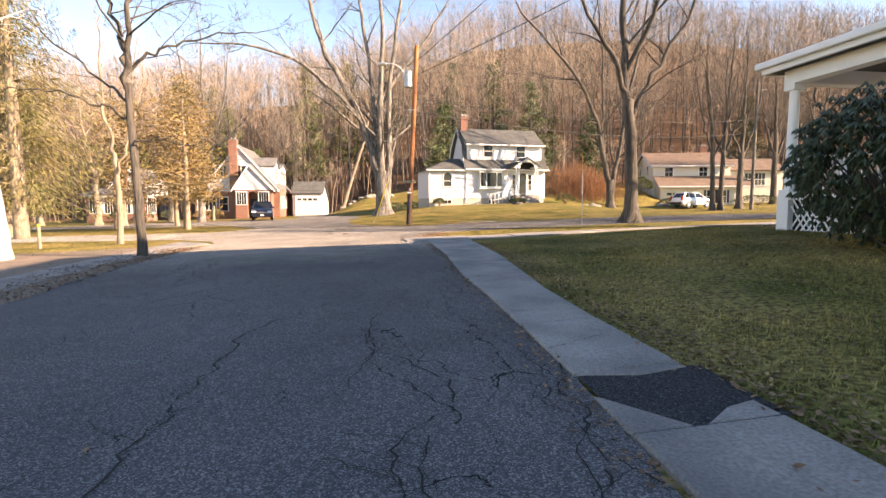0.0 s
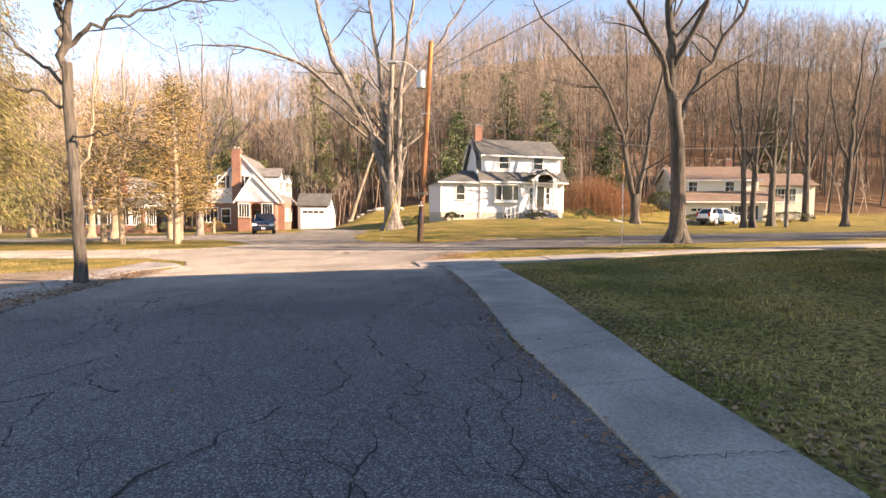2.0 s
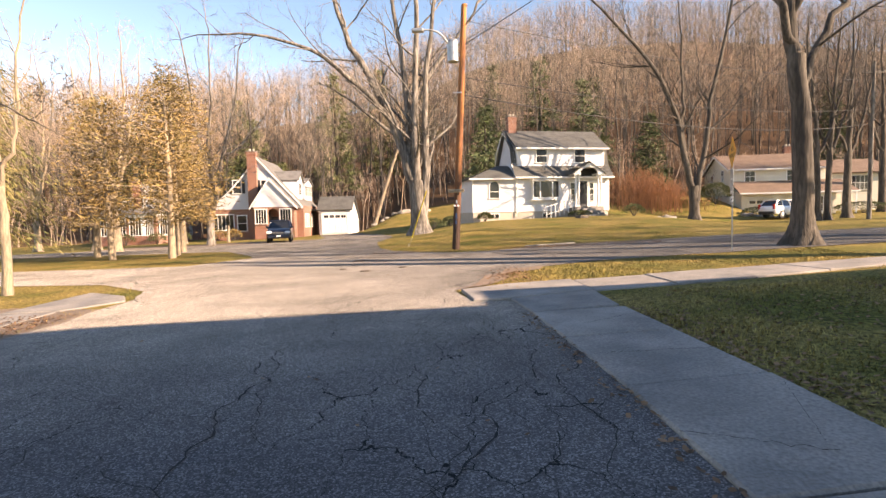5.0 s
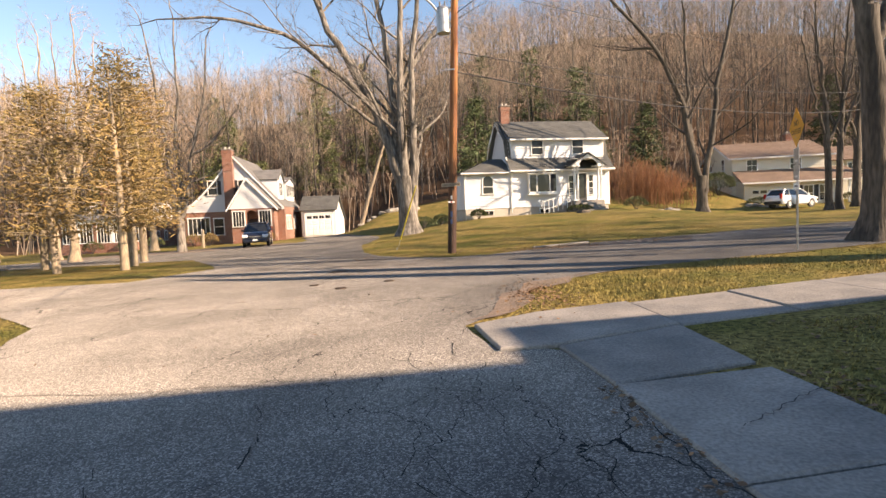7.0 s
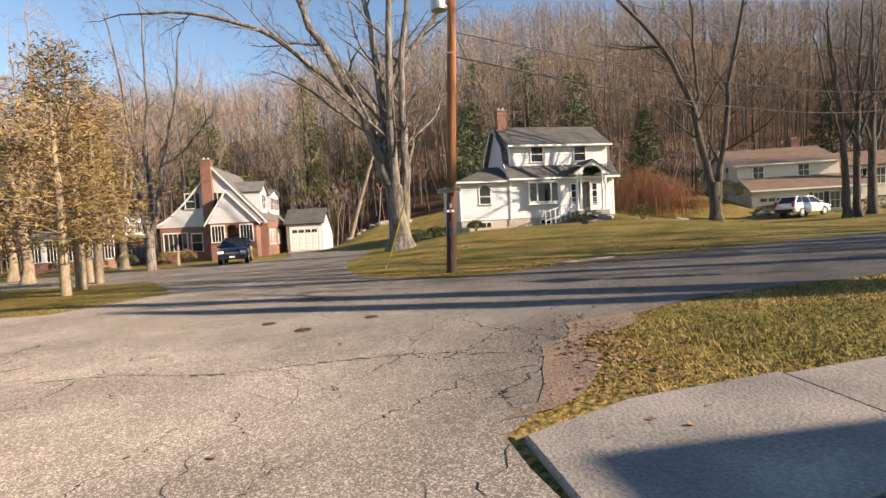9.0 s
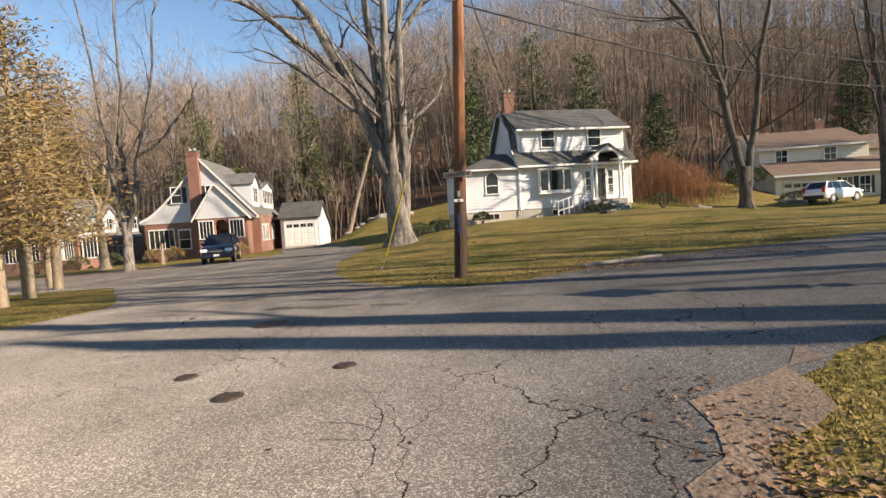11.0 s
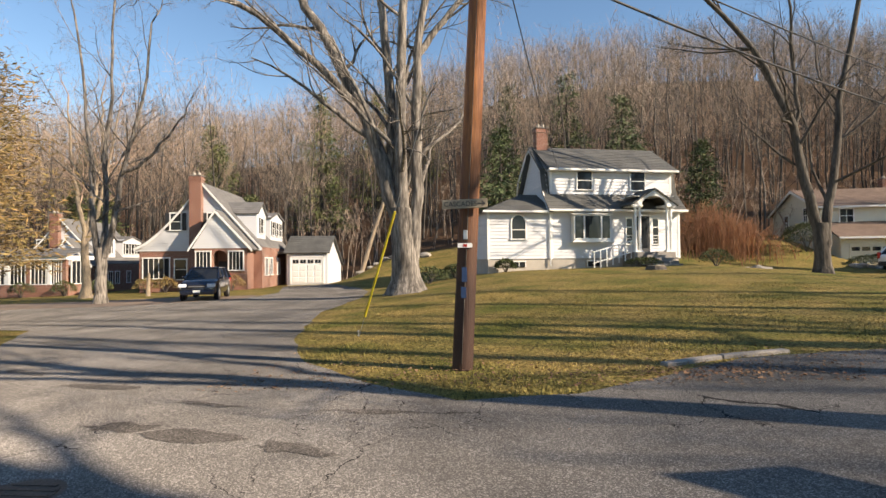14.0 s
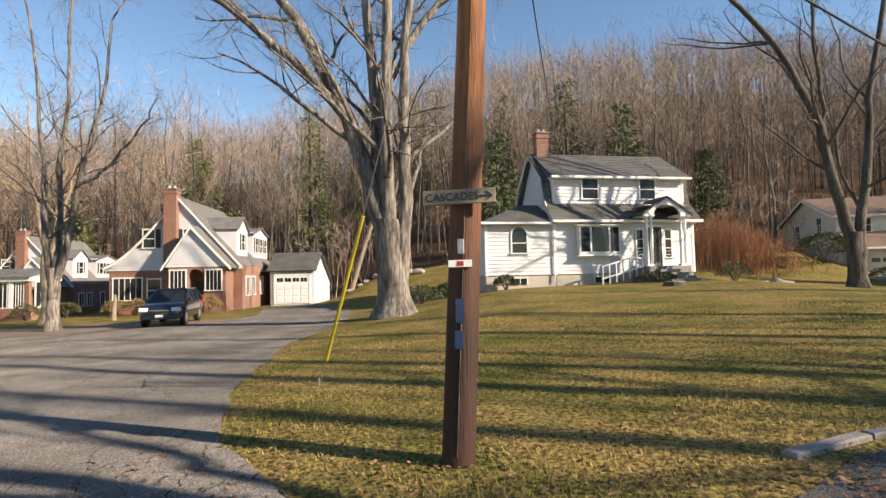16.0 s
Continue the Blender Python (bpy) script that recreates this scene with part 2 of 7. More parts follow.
darken_low(M_POLE, 1.7, 5.2, (0.036, 0.014, 0.008))
M_METAL = mat("galvanised_steel", (0.42, 0.43, 0.44), 0.45, 0.8, scale=8, fine=50, bump=0.05, amount=0.15)
M_BLACK = mat("black_rubber", (0.018, 0.018, 0.02), 0.6, scale=8, fine=50, bump=0.05, amount=0.2)
M_YELLOW = mat("yellow_plastic_sleeve", (0.50, 0.40, 0.03), 0.5, scale=3, fine=20, bump=0.02, amount=0.08)
M_SIGN_Y = mat("amber_sign_face", (0.62, 0.27, 0.012), 0.45, scale=3, fine=20, bump=0.0, amount=0.05)
M_NEEDLE = mat("hemlock_needles", (0.055, 0.085, 0.032), 0.8, scale=0.4, fine=4, bump=0.0, amount=0.3, per_island=0.35, col2=(0.08, 0.095, 0.035))
M_CEDAR = mat("rusty_cedar_foliage", (0.27, 0.17, 0.065), 0.9, scale=0.5, fine=4, bump=0.0, amount=0.25, per_island=0.5, col2=(0.15, 0.12, 0.045))
M_LEAF = mat("dead_leaves", (0.22, 0.13, 0.07), 0.85, scale=1.0, fine=12, bump=0.0, amount=0.3, per_island=0.6, col2=(0.13, 0.065, 0.035))
M_RHODO = mat("rhododendron_leaf", (0.045, 0.065, 0.028), 0.45, scale=2.0, fine=12, bump=0.0, amount=0.25, per_island=0.35)
M_SHRUB = mat("clipped_yew", (0.075, 0.09, 0.03), 0.8, scale=2.0, fine=12, bump=0.0, amount=0.3, per_island=0.4)
M_RUST = mat("rust_brown_brush", (0.38, 0.19, 0.10), 0.9, scale=0.4, fine=6, bump=0.0, amount=0.25, per_island=0.35)
M_ROCK = mat("field_stone", (0.30, 0.27, 0.23), 0.9, scale=3, fine=20, bump=0.5, amount=0.25, per_object=0.15)
M_IRON = mat("cast_iron", (0.13, 0.095, 0.075), 0.6, 0.6, scale=5, fine=40, bump=0.4, amount=0.25)
M_DARK = mat("interior_shade_black", (0.02, 0.019, 0.018), 0.9, bump=0.0)
M_SHUTTER = mat("dark_shutter_paint", (0.03, 0.032, 0.036), 0.6, bump=0.05, amount=0.1)
M_BLUE = mat("blue_plastic_tag", (0.012, 0.035, 0.10), 0.5, bump=0.0, amount=0.1)
M_BOARD = mat("weathered_sign_board", (0.30, 0.25, 0.18), 0.85, scale=6, fine=50, stretch=(0.3, 1, 3), amount=0.2)
M_LITTER = mat("leaf_litter", (0.14, 0.105, 0.08), 0.95, col2=(0.22, 0.155, 0.11), scale=1.5, fine=30, bump=0.8, amount=0.4)
M_CRACK = mat("open_crack", (0.010, 0.010, 0.011), 0.95, bump=0.0, amount=0.2)
M_GRASS = mat("grass_blades", (0.12, 0.115, 0.024), 0.9, scale=0.55, fine=5, bump=0.0, amount=0.3, per_island=0.55, col2=(0.33, 0.235, 0.075))


def brick_material():
    m = bpy.data.materials.new("red_brick")
    m.use_nodes = True
    n, l = m.node_tree.nodes, m.node_tree.links
    b = n["Principled BSDF"]
    b.inputs["Roughness"].default_value = 0.9
    tc = n.new("ShaderNodeTexCoord")
    sp = n.new("ShaderNodeSeparateXYZ")
    l.new(tc.outputs["Object"], sp.inputs[0])
    ad = n.new("ShaderNodeMath")
    l.new(sp.outputs["X"], ad.inputs[0]), l.new(sp.outputs["Y"], ad.inputs[1])
    cb = n.new("ShaderNodeCombineXYZ")
    l.new(ad.outputs[0], cb.inputs["X"]), l.new(sp.outputs["Z"], cb.inputs["Y"])
    t = n.new("ShaderNodeTexBrick")
    t.inputs["Scale"].default_value, t.inputs["Brick Width"].default_value, t.inputs["Row Height"].default_value = 1.0, 0.22, 0.075
    t.inputs["Mortar Size"].default_value = 0.008
    t.inputs["Color1"].default_value, t.inputs["Color2"].default_value = (0.19, 0.07, 0.045, 1), (0.27, 0.115, 0.075, 1)
    t.inputs["Mortar"].default_value = (0.40, 0.34, 0.29, 1)
    l.new(cb.outputs[0], t.inputs["Vector"]), l.new(t.outputs["Color"], b.inputs["Base Color"])
    bp = n.new("ShaderNodeBump")
    bp.invert = True
    bp.inputs["Distance"].default_value = 0.01
    l.new(t.outputs["Fac"], bp.inputs["Height"]), l.new(bp.outputs[0], b.inputs["Normal"])
    return m


M_BRICK = brick_material()


def glossy(name, col, rough, metal=0.0, coat=0.0):
    m = bpy.data.materials.new(name)
    m.use_nodes = True
    b = m.node_tree.nodes["Principled BSDF"]
    b.inputs["Base Color"].default_value = (*col, 1)
    b.inputs["Roughness"].default_value, b.inputs["Metallic"].default_value, b.inputs["Coat Weight"].default_value = rough, metal, coat
    return m


M_GLASS = glossy("window_glass", (0.02, 0.023, 0.027), 0.03)
M_GLASS.node_tree.nodes["Principled BSDF"].inputs["Specular IOR Level"].default_value = 0.28
M_CARGLASS = glossy("tinted_car_glass", (0.015, 0.017, 0.02), 0.03)
M_CAR_NAVY = glossy("navy_car_paint", (0.012, 0.017, 0.035), 0.25, 0.3, 1.0)
M_CAR_WHITE = glossy("white_car_paint", (0.75, 0.76, 0.78), 0.25, 0.0, 1.0)
M_LAMP = glossy("headlight_plastic", (0.7, 0.72, 0.75), 0.1)
M_REDLAMP = glossy("tail_light_plastic", (0.35, 0.01, 0.01), 0.15)


# ---- mesh helpers ----
def part(name, bm, material, parent=None, label=""):
    me = bpy.data.meshes.new(name)
    bm.normal_update()
    bm.to_mesh(me)
    bm.free()
    me.materials.append(material)
    ob = new(name, me)
    if parent:
        ob.parent = parent
    return tagged(ob, label)


def thing(name, m, label, category, group="", kind=""):
    ob = new(name)
    ob.empty_display_size = 0.3
    ob.matrix_basis = m
    return tagged(ob, label, category, group, kind)


def box(bm, x0, x1, y0, y1, z0, z1, bevel=0.0):
    v = [bm.verts.new((x, y, z)) for z in (z0, z1) for y in (y0, y1) for x in (x0, x1)]
    fs = [bm.faces.new([v[i] for i in q]) for q in ((0, 2, 3, 1), (4, 5, 7, 6), (0, 1, 5, 4), (2, 6, 7, 3), (0, 4, 6, 2), (1, 3, 7, 5))]
    if bevel:
        bmesh.ops.bevel(bm, geom=list({e for f in fs for e in f.edges}), offset=bevel, segments=2, affect="EDGES", profile=0.5)
    return bm


def boxed(*a, **k):
    return box(bmesh.new(), *a, **k)


def prism(bm, pts, y0, y1):
    """A solid from an outline in x, z, between y0 and y1."""
    a = [bm.verts.new((x, y0, z)) for x, z in pts]
    b = [bm.verts.new((x, y1, z)) for x, z in pts]
    bm.faces.new(a), bm.faces.new(b[::-1])
    for i in range(len(pts)):
        j = (i + 1) % len(pts)
        bm.faces.new((a[j], a[i], b[i], b[j]))
    bmesh.ops.recalc_face_normals(bm, faces=bm.faces)
    return bm


def prism_x(bm, pts, x0, x1):
    """A solid from an outline in y, z, between x0 and x1."""
    a = [bm.verts.new((x0, y, z)) for y, z in pts]
    b = [bm.verts.new((x1, y, z)) for y, z in pts]
    bm.faces.new(a), bm.faces.new(b[::-1])
    for i in range(len(pts)):
        j = (i + 1) % len(pts)
        bm.faces.new((a[j], a[i], b[i], b[j]))
    bmesh.ops.recalc_face_normals(bm, faces=bm.faces)
    return bm


def slab(bm, p, q, r, s, t):
    """A sheet with corners p q r s, t thick downwards."""
    top = [bm.verts.new(v) for v in (p, q, r, s)]
    low = [bm.verts.new(Vector(v) - Vector((0, 0, t))) for v in (p, q, r, s)]
    bm.faces.new(top), bm.faces.new(low[::-1])
    for i in range(4):
        j = (i + 1) % 4
        bm.faces.new((top[j], top[i], low[i], low[j]))
    bmesh.ops.recalc_face_normals(bm, faces=bm.faces)
    return bm


def cyl(bm, p, q, r0, r1, n=10):
    """A tapered round bar from p to q."""
    p, q = Vector(p), Vector(q)
    turn = (q - p).to_track_quat("Z", "Y").to_matrix()
    rings = []
    for c, r in ((p, r0), (q, r1)):
        rings.append([bm.verts.new(c + turn @ Vector((r * math.cos(2 * math.pi * i / n), r * math.sin(2 * math.pi * i / n), 0))) for i in range(n)])
    for i in range(n):
        j = (i + 1) % n
        bm.faces.new((rings[0][i], rings[0][j], rings[1][j], rings[1][i]))
    bm.faces.new(rings[0][::-1]), bm.faces.new(rings[1])
    return bm


class Geo:
    """Many quads gathered as arrays, for trees and other stuff."""

    def __init__(self):
        self.v, self.f, self.n = [], [], 0

    def add(self, v, f):
        self.v.append(v), self.f.append(f + self.n)
        self.n += len(v)

    def arrays(self):
        return np.concatenate(self.v), np.concatenate(self.f)

    def build(self, name, material, parent=None, label="", smooth=True):
        v, f = self.arrays()
        me = bpy.data.meshes.new(name)
        me.vertices.add(len(v)), me.vertices.foreach_set("co", v.astype(np.float32).ravel())
        me.loops.add(f.size), me.loops.foreach_set("vertex_index", f.astype(np.int32).ravel())
        me.polygons.add(len(f)), me.polygons.foreach_set("loop_start", np.arange(0, f.size, 4, dtype=np.int32))
        if smooth:
            me.polygons.foreach_set("use_smooth", np.ones(len(f), dtype=bool))
        me.update(calc_edges=True)
        me.validate()
        me.materials.append(material)
        ob = new(name, me)
        if parent:
            ob.parent = parent
        return tagged(ob, label)


def tube(geo, pts, radii, sides):
    """A tapered tube along pts."""
    pts, radii = np.asarray(pts, float), np.asarray(radii, float)
    t = np.gradient(pts, axis=0)
    t /= np.linalg.norm(t, axis=1)[:, None] + 1e-9
    ref = np.array([0.31, 0.95, 0.07]) if abs(t[0, 2]) > 0.6 else np.array([0.1, 0.1, 0.99])
    u = np.cross(t, ref)
    u /= np.linalg.norm(u, axis=1)[:, None] + 1e-9
    w = np.cross(t, u)
    a = np.arange(sides) * 2 * math.pi / sides
    ring = pts[:, None] + radii[:, None, None] * (np.cos(a)[None, :, None] * u[:, None] + np.sin(a)[None, :, None] * w[:, None])
    n = len(pts)
    i, j = np.meshgrid(np.arange(n - 1), np.arange(sides), indexing="ij")
    k = (j + 1) % sides
    f = np.stack([i * sides + j, i * sides + k, (i + 1) * sides + k, (i + 1) * sides + j], -1).reshape(-1, 4)
    geo.add(ring.reshape(-1, 3), f)


def smooth(a, b, v):
    t = np.clip((np.asarray(v, float) - a) / (b - a), 0, 1)
    return t * t * (3 - 2 * t)


# ---- ground ----
def ground_z(x, y):
    x, y = np.asarray(x, float), np.asarray(y, float)
    z = 0.2 * smooth(0, 13, y) + 0.0262 * np.clip(x, -80, 90)
    z = z + 0.25 * smooth(2.6, 8, x) * (1 - smooth(14, 19, y))
    east = smooth(9, 22, x)
    z = z + 0.85 * smooth(29, 50, y) * smooth(-9, 1, x) * (1 - east) - 0.45 * smooth(26, 45, y) * east
    z = z + 1.3 * np.exp(-((x - 24) / 4.5) ** 2 - ((y - 72) / 8) ** 2)
    z = z + 2.4 * smooth(57, 72, y) * smooth(-15, -9, x) * (1 - 0.7 * smooth(24, 28, x) * (1 - smooth(72, 80, y)))
    h = np.clip(y - 70, 0, 130)
    slope = 0.37 + 0.05 * np.sin(x * 0.021 + 0.4) + 0.07 * smooth(-60, 40, x)
    z = z + slope * (h - 14 * (1 - np.exp(-h / 14)))
    z = z + 0.5 * np.sin(x * 0.11) * np.sin(y * 0.09 + 1) * smooth(75, 95, y)
    return z


def gz(x, y):
    return float(ground_z(x, y))

from mathutils.geometry import delaunay_2d_cdt


def ground_sheet():
    xs = np.concatenate([[-900, -500, -300, -200, -150, -110, -80, -60, -48, -40, -33, -28], np.arange(-25, 20.1, 0.5), [22, 25, 29, 34, 40, 50, 65, 85, 110, 150, 200, 300, 500, 900]])
    ys = np.concatenate([[-400, -200, -100, -60, -40, -25], np.arange(-15, 36, 0.5), np.arange(36, 80, 1.5), np.arange(80, 204, 5), [215, 240, 300, 400, 600, 1200]])
    X, Y = np.meshgrid(xs, ys)
    Z = ground_z(X, Y)
    fine = smooth(2.6, 3.6, X) * (1 - smooth(14, 17, Y))
    Z = Z + 0.03 * fine * np.sin(X * 2.3 + Y) * np.sin(Y * 1.7 - X * 0.6)
    v = np.stack([X, Y, Z], -1).reshape(-1, 3)
    nx = len(xs)
    i, j = np.meshgrid(np.arange(len(ys) - 1), np.arange(nx - 1), indexing="ij")
    f = np.stack([i * nx + j, i * nx + j + 1, (i + 1) * nx + j + 1, (i + 1) * nx + j], -1).reshape(-1, 4)
    g = Geo()
    g.add(v, f)
    return tagged(g.build("ground", M_LAWN), "winter lawn of straw and olive grass rising to a wooded hill", "ground", kind="structure")


ground = ground_sheet()


def paved(name, outline, lift, material, label, cell=1.0, rough_edge=0.05, parent=None):
    """A sheet on the ground within an outline, its edge a little ragged."""
    pts = []
    for k, (a, b) in enumerate(zip(outline, outline[1:] + outline[:1])):
        a, b = Vector(a), Vector(b)
        n = max(1, int((b - a).length / 0.35))
        n = min(n, 60)
        side = Vector((-(b - a).y, (b - a).x)).normalized()
        for i in range(n):
            p = a.lerp(b, i / n)
            pts.append(p + side * rough_edge * noise.noise((p.x * 1.3, p.y * 1.3, 3.0)) * 2)
    x0, x1 = min(p.x for p in pts), max(p.x for p in pts)
    y0, y1 = min(p.y for p in pts), max(p.y for p in pts)
    inner = []
    for i in range(int((x1 - x0) / cell) + 1):
        for j in range(int((y1 - y0) / cell) + 1):
            p = Vector((x0 + (i + 0.5) * cell, y0 + (j + 0.5) * cell))
            if min((p - q).length_squared for q in pts[::2]) > (0.4 * cell) ** 2:
                inner.append(p)
    n = len(pts)
    co, _, fs, *_ = delaunay_2d_cdt(pts + inner, [(i, (i + 1) % n) for i in range(n)], [], 1, 1e-4)
    bm = bmesh.new()
    vs = [bm.verts.new((p.x, p.y, 0)) for p in co]
    for f in fs:
        bm.faces.new([vs[i] for i in f])
    for v in bm.verts:
        v.co.z = gz(v.co.x, v.co.y) + lift
    bm.normal_update()
    for f in bm.faces:
        if f.normal.z < 0:
            f.normal_flip()
    return tagged(part(name, bm, material, parent), label, "road", kind="structure")


JOIN = [(-7.0, 15.0), (-1.0, 15.38)]
near_road = [(3.42, -15), (1.47, -1), (1.09, 2.46), (0.96, 4.03), (0.65, 6.64), (0.38, 8.27), (0.1, 11.6), (-0.25, 14.3), (-0.43, 15.42), (-0.98, 15.6), (-2.3, 15.1), (-7.0, 15.3), (-6.75, 10.9), (-5.95, 6.9), (-2.9, -15)]
far_road = [JOIN[1], (-1.28, 16.6), (-0.8, 17.5), (-0.5, 18.8), (0.25, 19.9), (1.84, 21.0), (6.8, 22.3), (20, 25.0), (60, 33),
            (60, 41), (20, 32), (10, 30.2), (5, 29.1), (2.15, 28.5), (0.92, 27.6), (-0.4, 26.7), (-1.7, 26.5), (-2.9, 27.4), (-4.4, 29.2), (-5.3, 31.4), (-6.5, 36.9), (-6.6, 43), (-7.6, 49), (-9.5, 55), (-14.6, 63.6), (-17.2, 61.4),
            (-13.8, 52), (-13.6, 47.5), (-17, 44.0), (-24, 43.8), (-60, 46), (-60, 40), (-30, 38), (-14, 34.6), (-10.6, 29.6), (-9.9, 28.2), (-11.0, 25.2), (-15, 25.7), (-60, 32), (-60, 26),
            (-16, 21.2), (-10.1, 20), (-8.0, 18.3), (-7.4, 17.1), JOIN[0], (-2.3, 14.7)]
paved("verge", [(-2.9, -15), (-5.9, 6.9), (-6.7, 10.9), (-6.95, 14.9), (-7.2, 16.0), (-9.3, 16.6), (-12.5, 15.2), (-11.5, 9), (-8, -15)], 0.006, M_LITTER, "bare verge covered with brown leaf litter")
paved("verge", [(-30, 43.7), (-17, 43.9), (-13.5, 47.4), (-14.2, 50), (-19, 50.2), (-24, 49), (-30, 48.5)], 0.006, M_LITTER, "bare brown soil and leaves beside the street")
paved("verge", [(-1.3, 16.8), (-0.95, 17.6), (-0.72, 18.8), (0.05, 20.05), (0.9, 20.8), (1.0, 20.55), (0.25, 19.7), (-0.32, 18.75), (-0.5, 17.6), (-0.9, 17.0)], 0.022, M_LITTER, "reddish drift of dead leaves at the kerb", 0.4, 0.2)
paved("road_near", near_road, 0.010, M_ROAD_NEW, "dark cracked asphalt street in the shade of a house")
paved("road_junction", far_road, 0.016, M_ROAD_OLD, "old sunlit grey asphalt where three streets meet", cell=1.5)


BROKEN = [(-5.0, 25.7, 0.9, 0.3, -8), (-3.9, 25.4, 1.5, 0.28, -12), (-3.0, 25.05, 1.0, 0.34, -15), (-4.5, 26.5, 1.1, 0.16, -20), (-6.6, 27.5, 1.8, 0.22, -14), (-7.4, 26.2, 1.4, 0.2, -10), (-2.4, 26.1, 1.6, 0.14, -6), (-8.6, 28.6, 1.4, 0.2, -25)]


def slab_piece(name, corners, top, thick, parent, material=M_CONC, tilt=0.0):
    """One concrete slab with worn edges; corners go round."""
    bm = bmesh.new()
    c = sum((Vector(p) for p in corners), Vector((0, 0))) / len(corners)
    up, low = [], []
    for p in corners:
        q = Vector(p)
        q = c + (q - c) * 0.988
        z = gz(*p) + top + tilt * (p[0] - c.x)
        up.append(bm.verts.new((q.x, q.y, z)))
        low.append(bm.verts.new((q.x, q.y, z - thick)))
    bm.faces.new(up), bm.faces.new(low[::-1])
    n = len(up)
    for i in range(n):
        bm.faces.new((up[(i + 1) % n], up[i], low[i], low[(i + 1) % n]))
    bmesh.ops.recalc_face_normals(bm, faces=bm.faces)
    bmesh.ops.bevel(bm, geom=[e for e in bm.edges if all(v in up for v in e.verts)], offset=0.015, segments=1, affect="EDGES")
    return part(name, bm, material, parent)


def cracks():
    """Long open cracks that run with the street, each a chain of short ragged gaps, with side cracks."""
    rng = np.random.default_rng(8)
    g = Geo()

    def run(x, y, length, dx, wide, side):
        px, py, n = x, y, int(length / 0.07)
        for i in range(n):
            k = math.sin(math.pi * (i + 0.5) / n) ** 0.4
            dx += rng.normal(0, 0.5) - 0.45 * (dx + 0.13)
            dx = max(-1.3, min(1.3, dx))
            qx, qy = px + dx * 0.07 * rng.uniform(0.3, 1.5), py + 0.07
            w = 1.1 * wide * k * rng.uniform(0.35, 1.2)
            v = np.array([[px - w, py, 0], [px + w, py, 0], [qx + w, qy, 0], [qx - w, qy, 0]])
            v[:, 2] = ground_z(v[:, 0], v[:, 1]) + 0.019
            if rng.random() < 0.93:
                g.add(v, np.array([[0, 1, 2, 3]]))
            if side and rng.random() < 0.13:
                sx, sy, a = qx, qy, rng.choice([-1, 1]) * rng.uniform(0.4, 1.2)
                for j in range(int(rng.integers(4, 16))):
                    a += rng.normal(0, 0.3)
                    ex, ey = sx + math.sin(a) * 0.05, sy + abs(math.cos(a)) * 0.05
                    v = np.array([[sx, sy - 0.002, 0], [sx + 0.003, sy + 0.003, 0], [ex + 0.002, ey + 0.003, 0], [ex, ey - 0.002, 0]])
                    v[:, 2] = ground_z(v[:, 0], v[:, 1]) + 0.019
                    g.add(v, np.array([[0, 1, 2, 3]]))
                    sx, sy = ex, ey
            px, py = qx, qy

    for x, y, l, w in ((-1.35, 1.2, 7.5, 0.011), (-0.35, 1.3, 4.6, 0.009), (0.05, 1.6, 4.8, 0.009), (0.4, 1.4, 4.2, 0.008), (0.72, 1.5, 3.0, 0.006), (-1.75, 8.2, 5.0, 0.008), (-0.6, 6.0, 7.5, 0.009),
                       (-3.0, 7.5, 4.0, 0.005), (-2.4, 4.0, 2.4, 0.004), (-0.15, 5.5, 5.5, 0.007), (0.2, 4.6, 4.5, 0.006), (-1.6, 13.0, 5.0, 0.008), (-0.9, 12.5, 3.8, 0.008), (-2.9, 14.5, 4.5, 0.006), (-4.6, 9.0, 6.0, 0.004),
                       (-0.9, 3.2, 3.5, 0.005), (0.55, 3.0, 3.2, 0.005), (-1.1, 9.5, 4.0, 0.006), (-0.3, 10.0, 4.2, 0.007), (-2.2, 10.5, 4.0, 0.006), (-3.6, 20.5, 3.5, 0.006), (-2.1, 18.5, 3.2, 0.006), (-5.5, 27.5, 6.0, 0.008), (-7.0, 24.0, 5.0, 0.006), (-8.4, 30.0, 5.0, 0.008)):
        run(x, y, l, -0.13, w if y < 12 else 0.5 * w, True)
    # the seam where the older surface meets the newer
    x = -7.0
    while x < 0.2:
        y = 18.75 + 0.12 * math.sin(x * 2) + rng.normal(0, 0.02)
        v = np.array([[x, y, 0], [x + 0.1, y + rng.normal(0, 0.02), 0], [x + 0.1, y + 0.02, 0], [x, y + 0.014, 0]])
        v[:, 2] = ground_z(v[:, 0], v[:, 1]) + 0.019
        g.add(v, np.array([[0, 1, 2, 3]]))
        x += 0.09
    tagged(g.build("road_crack", M_CRACK, smooth=False), "long ragged open cracks in the asphalt", "cracks", kind="stuff")


cracks()


def broken_strip(x, y, length, width, turn, seed):
    """A strip where the top course has crumbled away to dark gravel."""
    rng = random.Random(seed)
    c, sn = math.cos(radians(turn)), math.sin(radians(turn))
    n = 16
    out = []
    for i in range(n):
        a = 2 * math.pi * i / n
        k = rng.uniform(0.55, 1.15)
        u, v = length / 2 * math.cos(a) * k, width / 2 * math.sin(a) * k
        out.append((x + u * c - v * sn, y + u * sn + v * c))
    tagged(paved("broken_asphalt", out, 0.021, M_GRAVEL, "strip of crumbled asphalt worn down to dark gravel", 0.3, 0.06), kind="structure")


for k, (x, y, length, width, turn) in enumerate(BROKEN):
    broken_strip(x, y, length, width, turn, 40 + k)


